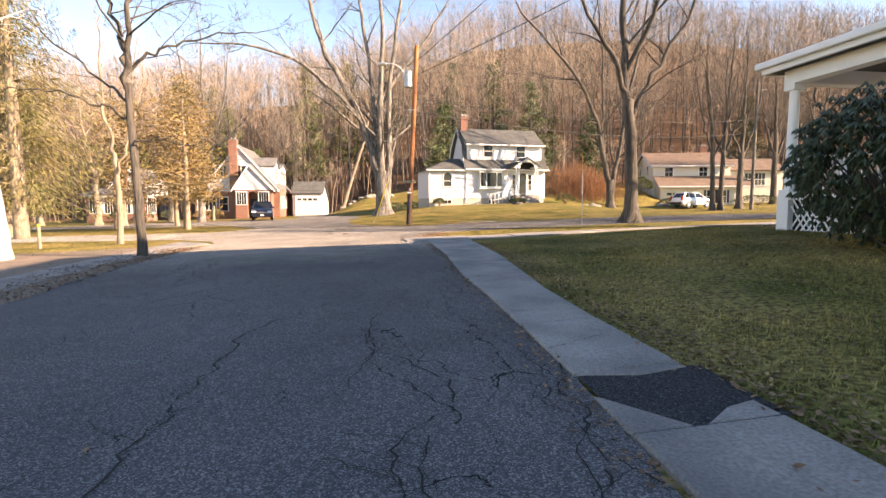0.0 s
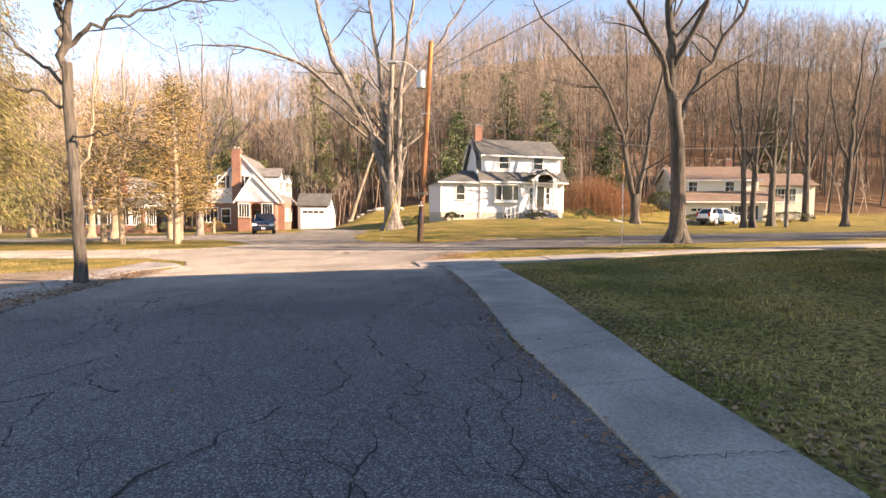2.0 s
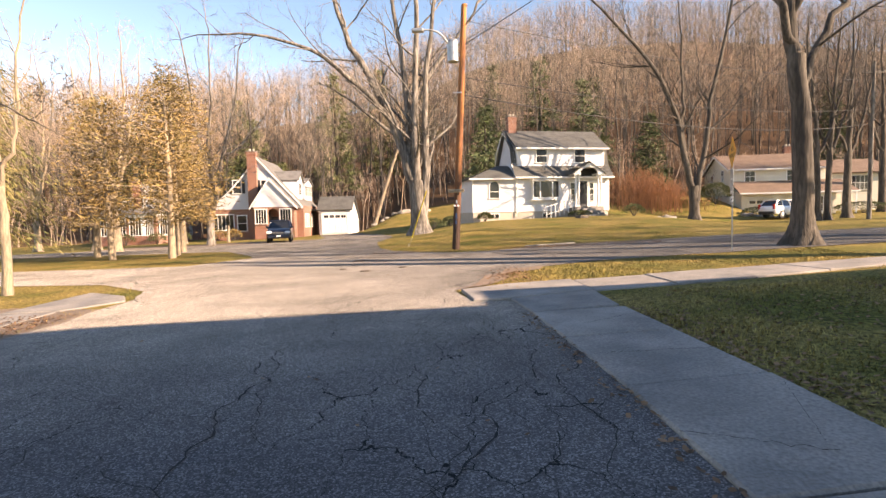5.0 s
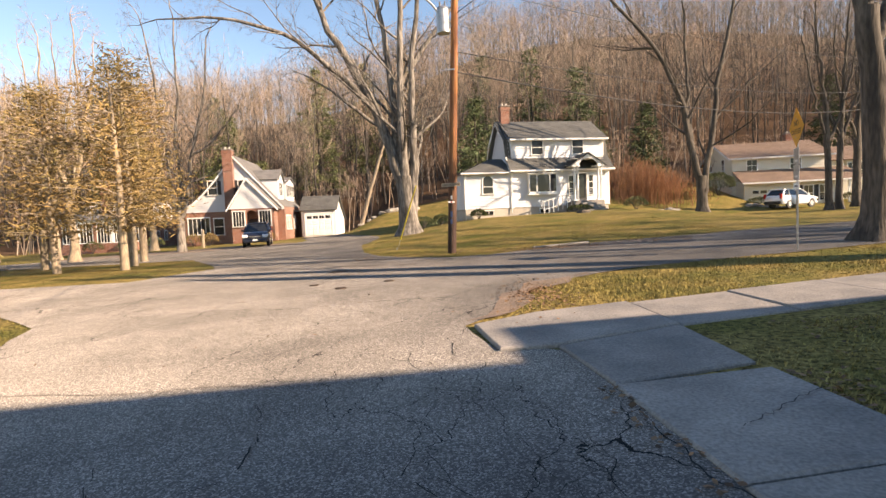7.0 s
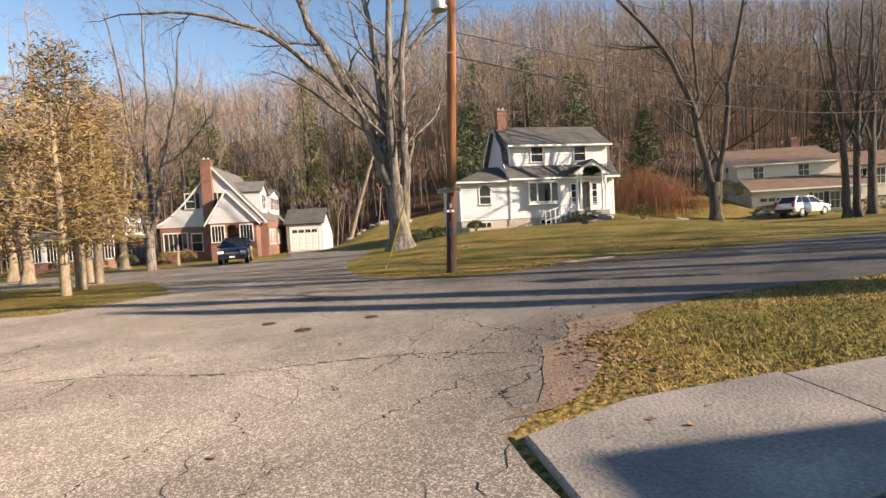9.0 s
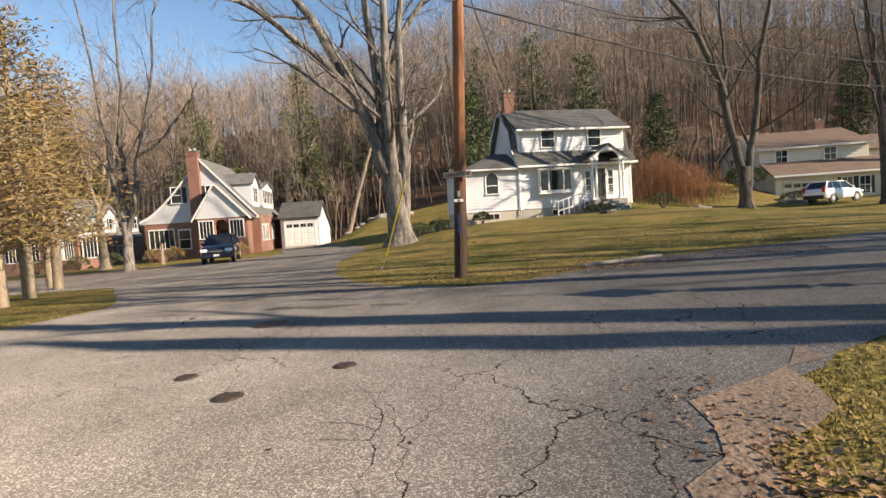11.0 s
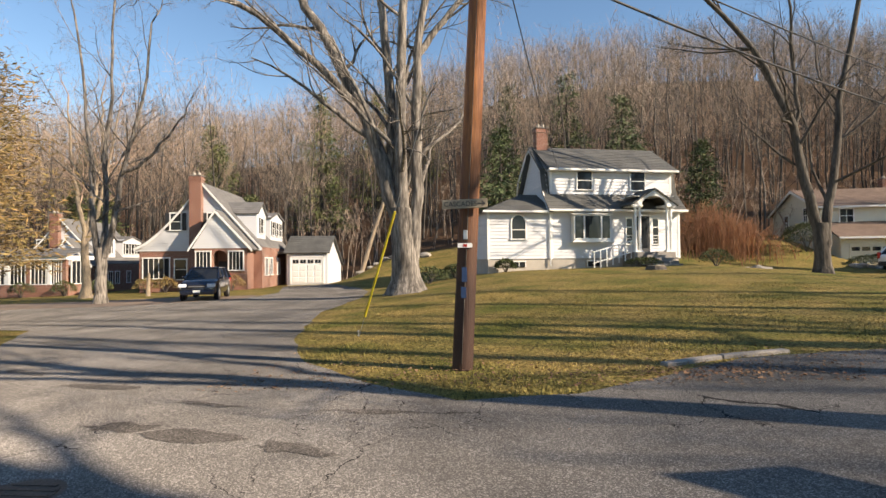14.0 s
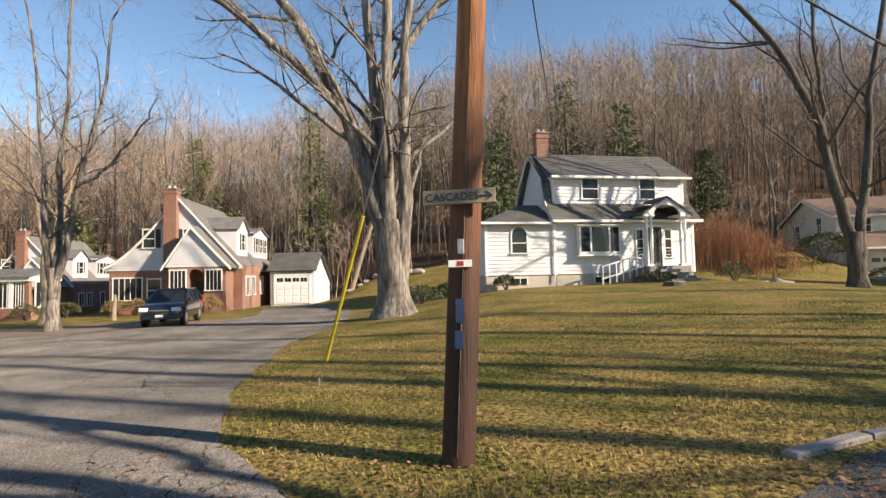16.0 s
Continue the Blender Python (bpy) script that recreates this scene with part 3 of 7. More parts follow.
# the pavement: slabs along the street, the corner apron, the branch beside the cross street
rs = random.Random(5)
pavement = tagged(thing("pavement", Matrix(), "cracked concrete pavement slabs with worn uneven edges", "pavement"), kind="structure")
L_Y, L_X = (-15, -1, 2.46, 4.03, 6.64, 8.27, 11.6, 14.4), (3.4, 1.45, 1.07, 0.94, 0.63, 0.36, 0.08, -0.27)
R_Y, R_X = (-15, -1, 2.43, 4.1, 6.59, 8.8, 11.3, 14.7), (4.6, 2.55, 2.11, 1.81, 1.46, 1.37, 1.23, 0.94)
edge_l = lambda y: Vector((float(np.interp(y, L_Y, L_X)), y))
edge_r = lambda y: Vector((float(np.interp(y + 0.2, R_Y, R_X)), y + 0.2))
cuts = [-12.4, -11, -9.6, -8.2, -6.8, -5.4, -4, -2.6, -1.2, 0.2, 1.5, 2.78, 3.75, 5.2, 6.85, 8.35, 9.9, 11.4, 12.9, 14.3]
for a, b in zip(cuts, cuts[1:]):
    if a == 2.78:
        continue
    t = 0.035 + rs.uniform(-0.006, 0.006)
    slab_piece("slab", [edge_l(a), edge_r(a), edge_r(b), edge_l(b)], t, 0.14, pavement, tilt=rs.uniform(-0.006, 0.006))


def slab_crack(y0, y1, f0, f1, seed):
    """A ragged crack across the pavement, between shares f0 and f1 of its width."""
    rng = np.random.default_rng(seed)
    g, n = Geo(), 26
    a, b = edge_l(y0).lerp(edge_r(y0), f0), edge_l(y1).lerp(edge_r(y1), f1)
    mid = [a.lerp(b, i / n) + Vector((0, float(rng.normal(0, 0.012)))) for i in range(n + 1)]
    for p, q in zip(mid, mid[1:]):
        w = 0.0035 * rng.uniform(0.4, 1.6)
        v = np.array([[p.x, p.y - w, 0], [q.x, q.y - w, 0], [q.x, q.y + w, 0], [p.x, p.y + w, 0]])
        v[:, 2] = ground_z(v[:, 0], v[:, 1]) + 0.048
        g.add(v, np.array([[0, 1, 2, 3]]))
    ob = g.build("slab_crack", M_CRACK, pavement, smooth=False)
    ob["kind"] = "stuff"


for k, (y0, y1, f0, f1) in enumerate([(4.35, 4.6, 0.0, 0.75), (5.75, 5.6, 0.05, 1.0), (7.6, 7.95, 0.0, 0.95), (8.9, 9.4, 0.1, 1.0), (10.6, 10.2, 0.0, 0.6), (10.3, 11.2, 0.6, 0.95), (12.2, 12.1, 0.05, 0.98), (13.4, 13.8, 0.3, 1.0)]):
    slab_crack(y0, y1, f0, f1, 300 + k)
# a slab broken away and filled with asphalt
pa, pb, pc, pd = edge_l(2.78), edge_r(2.78), edge_r(3.75), edge_l(3.75)
slab_piece("slab", [pa, pa.lerp(pb, 0.42), pa.lerp(pb, 0.30) + Vector((0, 0.15)), pd.lerp(pa, 0.4)], 0.03, 0.12, pavement)
slab_piece("slab", [pd, pd.lerp(pc, 0.95), pc.lerp(pb, 0.1), pd.lerp(pc, 0.55) + Vector((0, -0.16)), pd.lerp(pc, 0.12) + Vector((0, -0.05))], 0.034, 0.12, pavement)
slab_piece("slab", [pa.lerp(pb, 0.46), pb, pb.lerp(pc, 0.25), pa.lerp(pb, 0.7) + Vector((0.02, 0.2))], 0.03, 0.12, pavement)
paved("asphalt_patch", [pa + Vector((0.04, 0.02)), pb + Vector((0.05, 0)), pc + Vector((0.12, -0.05)), pd + Vector((0.02, -0.03))], 0.024, M_PATCH, "black asphalt patch in a broken pavement slab", 0.3, 0.03)
A, B, C, D = Vector((-0.25, 14.3)), Vector((0.93, 14.65)), Vector((0.9, 16.0)), Vector((-0.45, 15.45))
slab_piece("slab", [A, B, C, D], 0.035, 0.14, pavement)
slab_piece("slab", [D, C, (0.78, 17.4), (-0.45, 17.05), (-1.22, 16.55), (-1.0, 15.4)], 0.05, 0.16, pavement)
bl, br = Vector((0.80, 17.42)), Vector((0.92, 16.02))
step = Vector((1.42, 0.37))
for k in range(14):
    slab_piece("slab", [br + step * k, br + step * (k + 1), bl + step * (k + 1), bl + step * k], 0.03 + rs.uniform(-0.01, 0.01), 0.12, pavement)
for k in range(9):
    d = Vector((0.16, -1.25))
    slab_piece("slab", [Vector((-8.9, 15.8)) + d * k, Vector((-7.9, 15.9)) + d * k, Vector((-7.9, 15.9)) + d * (k + 1), Vector((-8.9, 15.8)) + d * (k + 1)], 0.02, 0.1, pavement)
slab_piece("slab", [(-8.9, 15.85), (-7.9, 15.95), (-7.4, 16.9), (-7.9, 17.6), (-9.2, 18.4)], 0.03, 0.12, pavement)
kerb = thing("kerb", Matrix(), "stretch of worn concrete kerb at the lawn's edge", "kerb", kind="structure")
for p, q in (((1.0, 28.05), (1.9, 28.5)), ((1.92, 28.51), (3.0, 28.85))):
    d = Vector(q) - Vector(p)
    s = Vector((-d.y, d.x)).normalized() * 0.14
    slab_piece("kerb_stone", [p, q, Vector(q) + s, Vector(p) + s], 0.055, 0.25, kerb)


# ---- trees ----
def branch(wood, twig, p, d, length, r, level, rng, kids, up=0.12, wig=0.13, droop=0.0, top=0.35, sides=(10, 6, 4, 3), depth=3):
    n = (9, 7, 5, 3)[min(level, 3)]
    pts, rad = [np.array(p, float)], [r]
    d = np.array(d, float)
    d /= np.linalg.norm(d)
    side_f = []
    for i in range(1, n + 1):
        d = d + rng.normal(0, wig, 3) + np.array([0, 0, up - droop * i / n]) * (1.0 if level else 0.3)
        d /= np.linalg.norm(d)
        pts.append(pts[-1] + d * length / n)
        rad.append(r * (1 - (1 - top) * i / n))
        side_f.append(d.copy())
    tube(wood if level < 2 else twig, pts, rad, sides[min(level, 3)])
    if level >= depth:
        n = 5
        s = np.array(pts)[rng.integers(1, len(pts), n)]
        ribbon(twig, s, s + (rng.normal(0, 0.45, (n, 3)) + d * 0.6) * length * 0.7, 0.0045, rng)
        return pts
    k = kids[min(level, len(kids) - 1)]
    for i in range(k):
        f = (0.3 if level else 0.45) + (0.68 if level else 0.55) * (i + rng.random()) / k
        x = min(f * n, n - 1e-3)
        j = int(x)
        q = pts[j] + (pts[j + 1] - pts[j]) * (x - j)
        ax = rng.normal(0, 1, 3)
        ax -= ax.dot(side_f[j]) * side_f[j]
        ax /= np.linalg.norm(ax) + 1e-9
        ang = rng.uniform(0.5, 1.0)
        dd = side_f[j] * math.cos(ang) + ax * math.sin(ang)
        branch(wood, twig, q, dd, length * rng.uniform(0.32, 0.55) * (1.15 - 0.5 * f), rad[j] * rng.uniform(0.4, 0.6), level + 1, rng, kids, up, wig * 1.15, droop, 0.3, sides, depth)
    return pts


def spline(pts, n):
    """n points on a smooth curve through pts."""
    p = np.asarray(pts, float)
    q = np.vstack([2 * p[0] - p[1], p, 2 * p[-1] - p[-2]])
    out = []
    m = len(p) - 1
    for s in np.linspace(0, m - 1e-6, n):
        i, t = int(s), s - int(s)
        a, b, c, d = q[i], q[i + 1], q[i + 2], q[i + 3]
        out.append(0.5 * (2 * b + (c - a) * t + (2 * a - 5 * b + 4 * c - d) * t * t + (3 * b - a - 3 * c + d) * t ** 3))
    return np.array(out)


def hero_tree(name, x, y, label, trunk, limbs, seed, bark, twig_mat=None, kids=(7, 5, 4), flare=1.0, spread=0.45, droop=0.05, group=""):
    """A bare tree. trunk: (points, first radius, last radius); limbs: the same, each with how many branches it bears."""
    rng = np.random.default_rng(seed)
    t = thing(name, pose(x, y, gz(x, y)), label, "tree", group)
    pts, r0, r1 = trunk
    p = spline(pts, 14)
    p += rng.normal(0, 0.012, p.shape)
    h = np.linspace(0, 1, 14)
    wood = Geo()
    a = np.arange(14) * 2 * math.pi / 14
    rad = r0 + (r1 - r0) * h
    z = p[:, 2] - p[0, 2]
    swell = 1 + 0.75 * flare * np.exp(-z / 0.28)
    lobe = 1 + 0.22 * flare * np.sin(a * 5 + seed)[None] * np.exp(-z / 0.45)[:, None] + 0.04 * np.sin(a * 3 + 2 * seed)[None]
    R = (rad * swell)[:, None] * lobe
    ring = np.stack([p[:, 0, None] + R * np.cos(a), p[:, 1, None] + R * np.sin(a), np.repeat(p[:, 2, None], 14, 1)], -1)
    ring[0, :, 2] -= 0.25
    i, j = np.meshgrid(np.arange(13), np.arange(14), indexing="ij")
    k = (j + 1) % 14
    wood.add(ring.reshape(-1, 3), np.stack([i * 14 + j, i * 14 + k, (i + 1) * 14 + k, (i + 1) * 14 + j], -1).reshape(-1, 4))
    wood.build("trunk", bark, t)
    crown = Geo()
    for lp, a0, a1, count in limbs:
        q = spline(lp, 16)
        q[1:] += rng.normal(0, 0.05, q[1:].shape)
        g = Geo()
        rr = a0 + (a1 - a0) * np.linspace(0, 1, 16)
        tube(g, q, rr, 9)
        g.build("limb", bark, t)
        length = np.linalg.norm(np.diff(q, axis=0), axis=1).sum()
        for c in range(count):
            f = 0.25 + 0.74 * (c + rng.random()) / count
            s = min(int(f * 15), 14)
            d = q[s + 1] - q[s]
            d /= np.linalg.norm(d)
            ax = rng.normal(0, 1, 3) * np.array([1, 1, 0.6])
            ax -= ax.dot(d) * d
            ax /= np.linalg.norm(ax)
            ang = rng.uniform(0.5, 1.0)
            branch(crown, crown, q[s], d * math.cos(ang) + ax * math.sin(ang), length * spread * rng.uniform(0.45, 1.0) * (1.2 - 0.6 * f), rr[s] * 0.42, 1, rng, (1, kids[0], kids[1], kids[2]), up=0.07, wig=0.15, droop=droop, top=0.25, sides=(6, 5, 3, 3), depth=3)
        branch(crown, crown, q[-1], q[-1] - q[-3], length * spread * 0.5, a1, 1, rng, (1, kids[0], kids[1], kids[2]), up=0.05, wig=0.15, droop=droop, top=0.2, sides=(6, 5, 3, 3), depth=3)
    crown.build("crown", twig_mat or bark, t)["kind"] = "stuff"
    return t


def ribbon(geo, p, q, w, rng):
    """A flat sliver of twig from p to q, for many at once."""
    d = q - p
    s = np.cross(d, rng.normal(0, 1, p.shape))
    s *= w / (np.linalg.norm(s, axis=1)[:, None] + 1e-9)
    n = len(p)
    geo.add(np.stack([p - s, p + s, q + s * 0.4, q - s * 0.4], 1).reshape(-1, 3), np.arange(4 * n).reshape(n, 4))


def proto_bare(seed, height, r, limbs, twigs, slivers, lean=0.04):
    """A small bare tree as two sets of quads: the wood, and the fine twigs."""
    rng = np.random.default_rng(seed)
    g, t = Geo(), Geo()
    d = np.array([rng.normal(0, lean), rng.normal(0, lean), 1.0])
    tr = np.array([d * height * k for k in (-0.02, 0.25, 0.5, 0.75, 1.0)]) + rng.normal(0, 0.012 * height, (5, 3)) * np.array([[0], [0.4], [1], [1], [1]])
    tube(g, tr, r * np.array([1, 0.82, 0.62, 0.38, 0.1]), 4)
    ends = []
    for i in range(limbs):
        f = 0.38 + 0.6 * (i + rng.random()) / limbs
        x = min(f * 4, 3.99)
        j = int(x)
        p = tr[j] + (tr[j + 1] - tr[j]) * (x - j)
        a = rng.uniform(0, 6.28)
        L = height * rng.uniform(0.18, 0.38) * (1.3 - 0.8 * f)
        u = np.array([math.cos(a), math.sin(a), rng.uniform(0.5, 1.5)])
        u /= np.linalg.norm(u)
        m, e = p + u * L * 0.5, p + (u + np.array([0, 0, 0.25])) * L
        tube(g, np.array([p, m, e]), r * 0.34 * (1.1 - 0.7 * f) * np.array([1, 0.65, 0.25]), 3)
        ends.append((p, m, e, L))
    for (p, m, e, L) in ends:
        s = p + (e - p) * rng.uniform(0.3, 1.0, (twigs, 1))
        q = s + (rng.normal(0, 0.5, (twigs, 3)) + np.array([0, 0, 0.7])) * L * 0.42
        ribbon(t, s, q, 0.016, rng)
        k = rng.integers(0, twigs, slivers)
        s2 = s[k] + (q[k] - s[k]) * rng.uniform(0.2, 1.0, (slivers, 1))
        ribbon(t, s2, s2 + (rng.normal(0, 0.5, (slivers, 3)) + np.array([0, 0, 0.5])) * L * 0.28, 0.011, rng)
    return g.arrays(), t.arrays()


def scatter(protos, places, wood, twig, rng, s0, s1):
    xy = np.array(places)
    zs = ground_z(xy[:, 0], xy[:, 1])
    for (x, y), z in zip(places, zs):
        a, s = rng.uniform(0, 6.28), rng.uniform(s0, s1)
        c, sn = math.cos(a) * s, math.sin(a) * s
        for (v, f), geo in zip(protos[rng.integers(len(protos))], (wood, twig)):
            geo.add(np.stack([v[:, 0] * c - v[:, 1] * sn + x, v[:, 0] * sn + v[:, 1] * c + y, v[:, 2] * s + z], -1), f)


def woods():
    rng = np.random.default_rng(11)
    near = [proto_bare(100 + i, 19, 0.13, 15, 7, 14) for i in range(7)]
    far = [proto_bare(200 + i, 19, 0.14, 11, 5, 9) for i in range(7)]
    a, b = [], []
    while len(a) < 620 or len(b) < 2000:
        y = 72 + 132 * rng.random() ** 1.05
        x = rng.uniform(-1.05 * y - 10, 1.0 * y + 20)
        if y < 82 and -17 < x < 1 and rng.random() < 0.8:
            continue
        if y < 84 and 16 < x < 46 and rng.random() < 0.7:
            continue
        (a if y < 108 else b).append((x, y))
    wood, twig = Geo(), Geo()
    scatter(near, a[:620], wood, twig, rng, 0.6, 1.15)
    scatter(far, b[:2000], wood, twig, rng, 0.65, 1.1)
    tagged(wood.build("woodland", M_WOOD_GREY), "dense leafless hardwood forest covering the hillside", "forest", kind="stuff")
    tagged(twig.build("woodland_twigs", M_TWIG, smooth=False), "haze of fine bare twigs over the hillside forest", "forest", kind="stuff")


woods()


# ---- building helpers ----
def at(ob, m):
    ob.matrix_basis = m
    return ob


def clapboards(bm, x0, x1, z0, z1, y, row=0.2, outline=None):
    """Rows of lapped boards on a wall whose face looks along -y. outline(z) gives the wall's ends at a height."""
    n = max(1, round((z1 - z0) / row))
    h = (z1 - z0) / n
    for i in range(n):
        a, b = z0 + i * h, z0 + (i + 1) * h
        l0, r0 = outline(a) if outline else (x0, x1)
        l1, r1 = outline(b - 0.001) if outline else (x0, x1)
        if r1 - l1 < 0.05:
            continue
        v = [bm.verts.new(p) for p in ((l0, y - 0.04, a), (r0, y - 0.04, a), (r1, y - 0.006, b), (l1, y - 0.006, b), (l0, y, a), (r0, y, a), (l1, y, b), (r1, y, b))]
        bm.faces.new((v[0], v[1], v[2], v[3])), bm.faces.new((v[4], v[5], v[1], v[0]))
        bm.faces.new((v[0], v[3], v[6], v[4])), bm.faces.new((v[1], v[5], v[7], v[2]))
    return bm


def turned(bm, m):
    bm.transform(m)
    return bm


def window(parent, m, w, h, nx=1, ny=2, arch=False, shutters=0.0, name="window", frame_mat=None, fw=0.075, sill=True):
    """A window on a wall: m puts its bottom middle on the wall's face, which looks along -y."""
    fm = frame_mat or M_TRIM
    bm = bmesh.new()
    box(bm, -w / 2 - fw, -w / 2, -0.07, 0.01, 0, h), box(bm, w / 2, w / 2 + fw, -0.07, 0.01, 0, h)
    if not arch:
        box(bm, -w / 2 - fw - 0.02, w / 2 + fw + 0.02, -0.08, 0.01, h, h + fw * 1.2)
    else:
        r = w / 2
        for i in range(8):
            a, b = math.pi * i / 8, math.pi * (i + 1) / 8
            pts = [(r * math.cos(a), h + r * math.sin(a)), ((r + fw) * math.cos(a), h + (r + fw) * math.sin(a)), ((r + fw) * math.cos(b), h + (r + fw) * math.sin(b)), (r * math.cos(b), h + r * math.sin(b))]
            prism(bm, pts, -0.07, 0.01)
    f = at(part(name, bm, fm, parent), m)
    if sill:
        part("sill", boxed(-w / 2 - fw - 0.05, w / 2 + fw + 0.05, -0.12, 0.01, -0.06, 0.0), fm, f)
    gb = bmesh.new()
    if arch:
        pts = [(-w / 2, 0), (w / 2, 0)] + [(w / 2 * math.cos(math.pi * i / 10), h + w / 2 * math.sin(math.pi * i / 10)) for i in range(11)]
        prism(gb, pts, -0.03, -0.012)
        part("pane", gb, M_GLASS, f)
    else:
        for i in range(ny):
            z0, z1 = h * i / ny, h * (i + 1) / ny
            off = -0.02 if i else 0.0
            part("pane", boxed(-w / 2, w / 2, -0.035 + off, -0.014, z0 + 0.002, z1 - 0.002), M_GLASS, f)
    for i in range(1, ny):
        part("glazing_bar", boxed(-w / 2, w / 2, -0.066, -0.02, h * i / ny - 0.022, h * i / ny + 0.022), fm, f)
    for i in range(1, nx):
        x = -w / 2 + w * i / nx
        part("glazing_bar", boxed(x - 0.016, x + 0.016, -0.064, -0.02, 0.002, h), fm, f)
    if arch:
        part("glazing_bar", boxed(-w / 2, w / 2, -0.06, -0.02, h * 0.52, h * 0.52 + 0.04), fm, f)
    for s in (-1, 1):
        if shutters:
            x0 = s * (w / 2 + fw + 0.02)
            sb = boxed(min(x0, x0 + s * shutters), max(x0, x0 + s * shutters), -0.05, 0.01, -0.02, h + 0.04)
            for k in range(int(h / 0.09)):
                z = 0.05 + k * 0.09
                if z < h - 0.05:
                    box(sb, min(x0, x0 + s * shutters) + 0.04, max(x0, x0 + s * shutters) - 0.04, -0.062, -0.05, z, z + 0.05)
            part("shutter", sb, M_SHUTTER, f, "dark louvred shutter")
    return f


def shingled(name, p, q, r, s, t, material, parent, row=0.28):
    """A roof plane, eave p q, ridge s r, its shingle courses lapped."""
    p, q, r, s = map(Vector, (p, q, r, s))
    bm = bmesh.new()
    n = max(2, int((s - p).length / row))
    nrm = (q - p).cross(s - p).normalized()
    if nrm.z < 0:
        nrm = -nrm
    for i in range(n):
        a, b = i / n, (i + 1) / n
        c = [p.lerp(s, a) + nrm * 0.022, q.lerp(r, a) + nrm * 0.022, q.lerp(r, b) + nrm * 0.006, p.lerp(s, b) + nrm * 0.006]
        d = [p.lerp(s, a) - nrm * t, q.lerp(r, a) - nrm * t, q.lerp(r, b) - nrm * t, p.lerp(s, b) - nrm * t]
        v = [bm.verts.new(x) for x in c + d]
        for f in ((0, 1, 2, 3), (7, 6, 5, 4), (0, 4, 5, 1), (1, 5, 6, 2), (3, 7, 4, 0)):
            bm.faces.new([v[k] for k in f])
    v = [bm.verts.new(x) for x in (s + nrm * 0.006, r + nrm * 0.006, r - nrm * t, s - nrm * t)]
    bm.faces.new(v)
    bmesh.ops.recalc_face_normals(bm, faces=bm.faces)
    return tagged(part(name, bm, material, parent), kind="stuff")


def chimney(parent, x, y, z0, z1, w, d):
    bm = boxed(x - w / 2, x + w / 2, y - d / 2, y + d / 2, z0, z1)
    box(bm, x - w / 2 - 0.05, x + w / 2 + 0.05, y - d / 2 - 0.05, y + d / 2 + 0.05, z1 - 0.28, z1 - 0.12)
    c = part("chimney", bm, M_BRICK, parent, "red brick chimney")
    part("chimney_cap", boxed(x - w / 2 - 0.07, x + w / 2 + 0.07, y - d / 2 - 0.07, y + d / 2 + 0.07, z1, z1 + 0.09, bevel=0.02), M_CONC, c)
    for k in (-1, 1):
        part("flue", cyl(bmesh.new(), (x + k * w * 0.22, y, z1 + 0.08), (x + k * w * 0.22, y, z1 + 0.3), 0.11, 0.1, 10), M_FOUND, c)
    return c


SIDE_L = pose(0, 0, 0, 0, 0, -90)      # a front turned to look along -x
SIDE_R = pose(0, 0, 0, 0, 0, 90)       # a front turned to look along +x


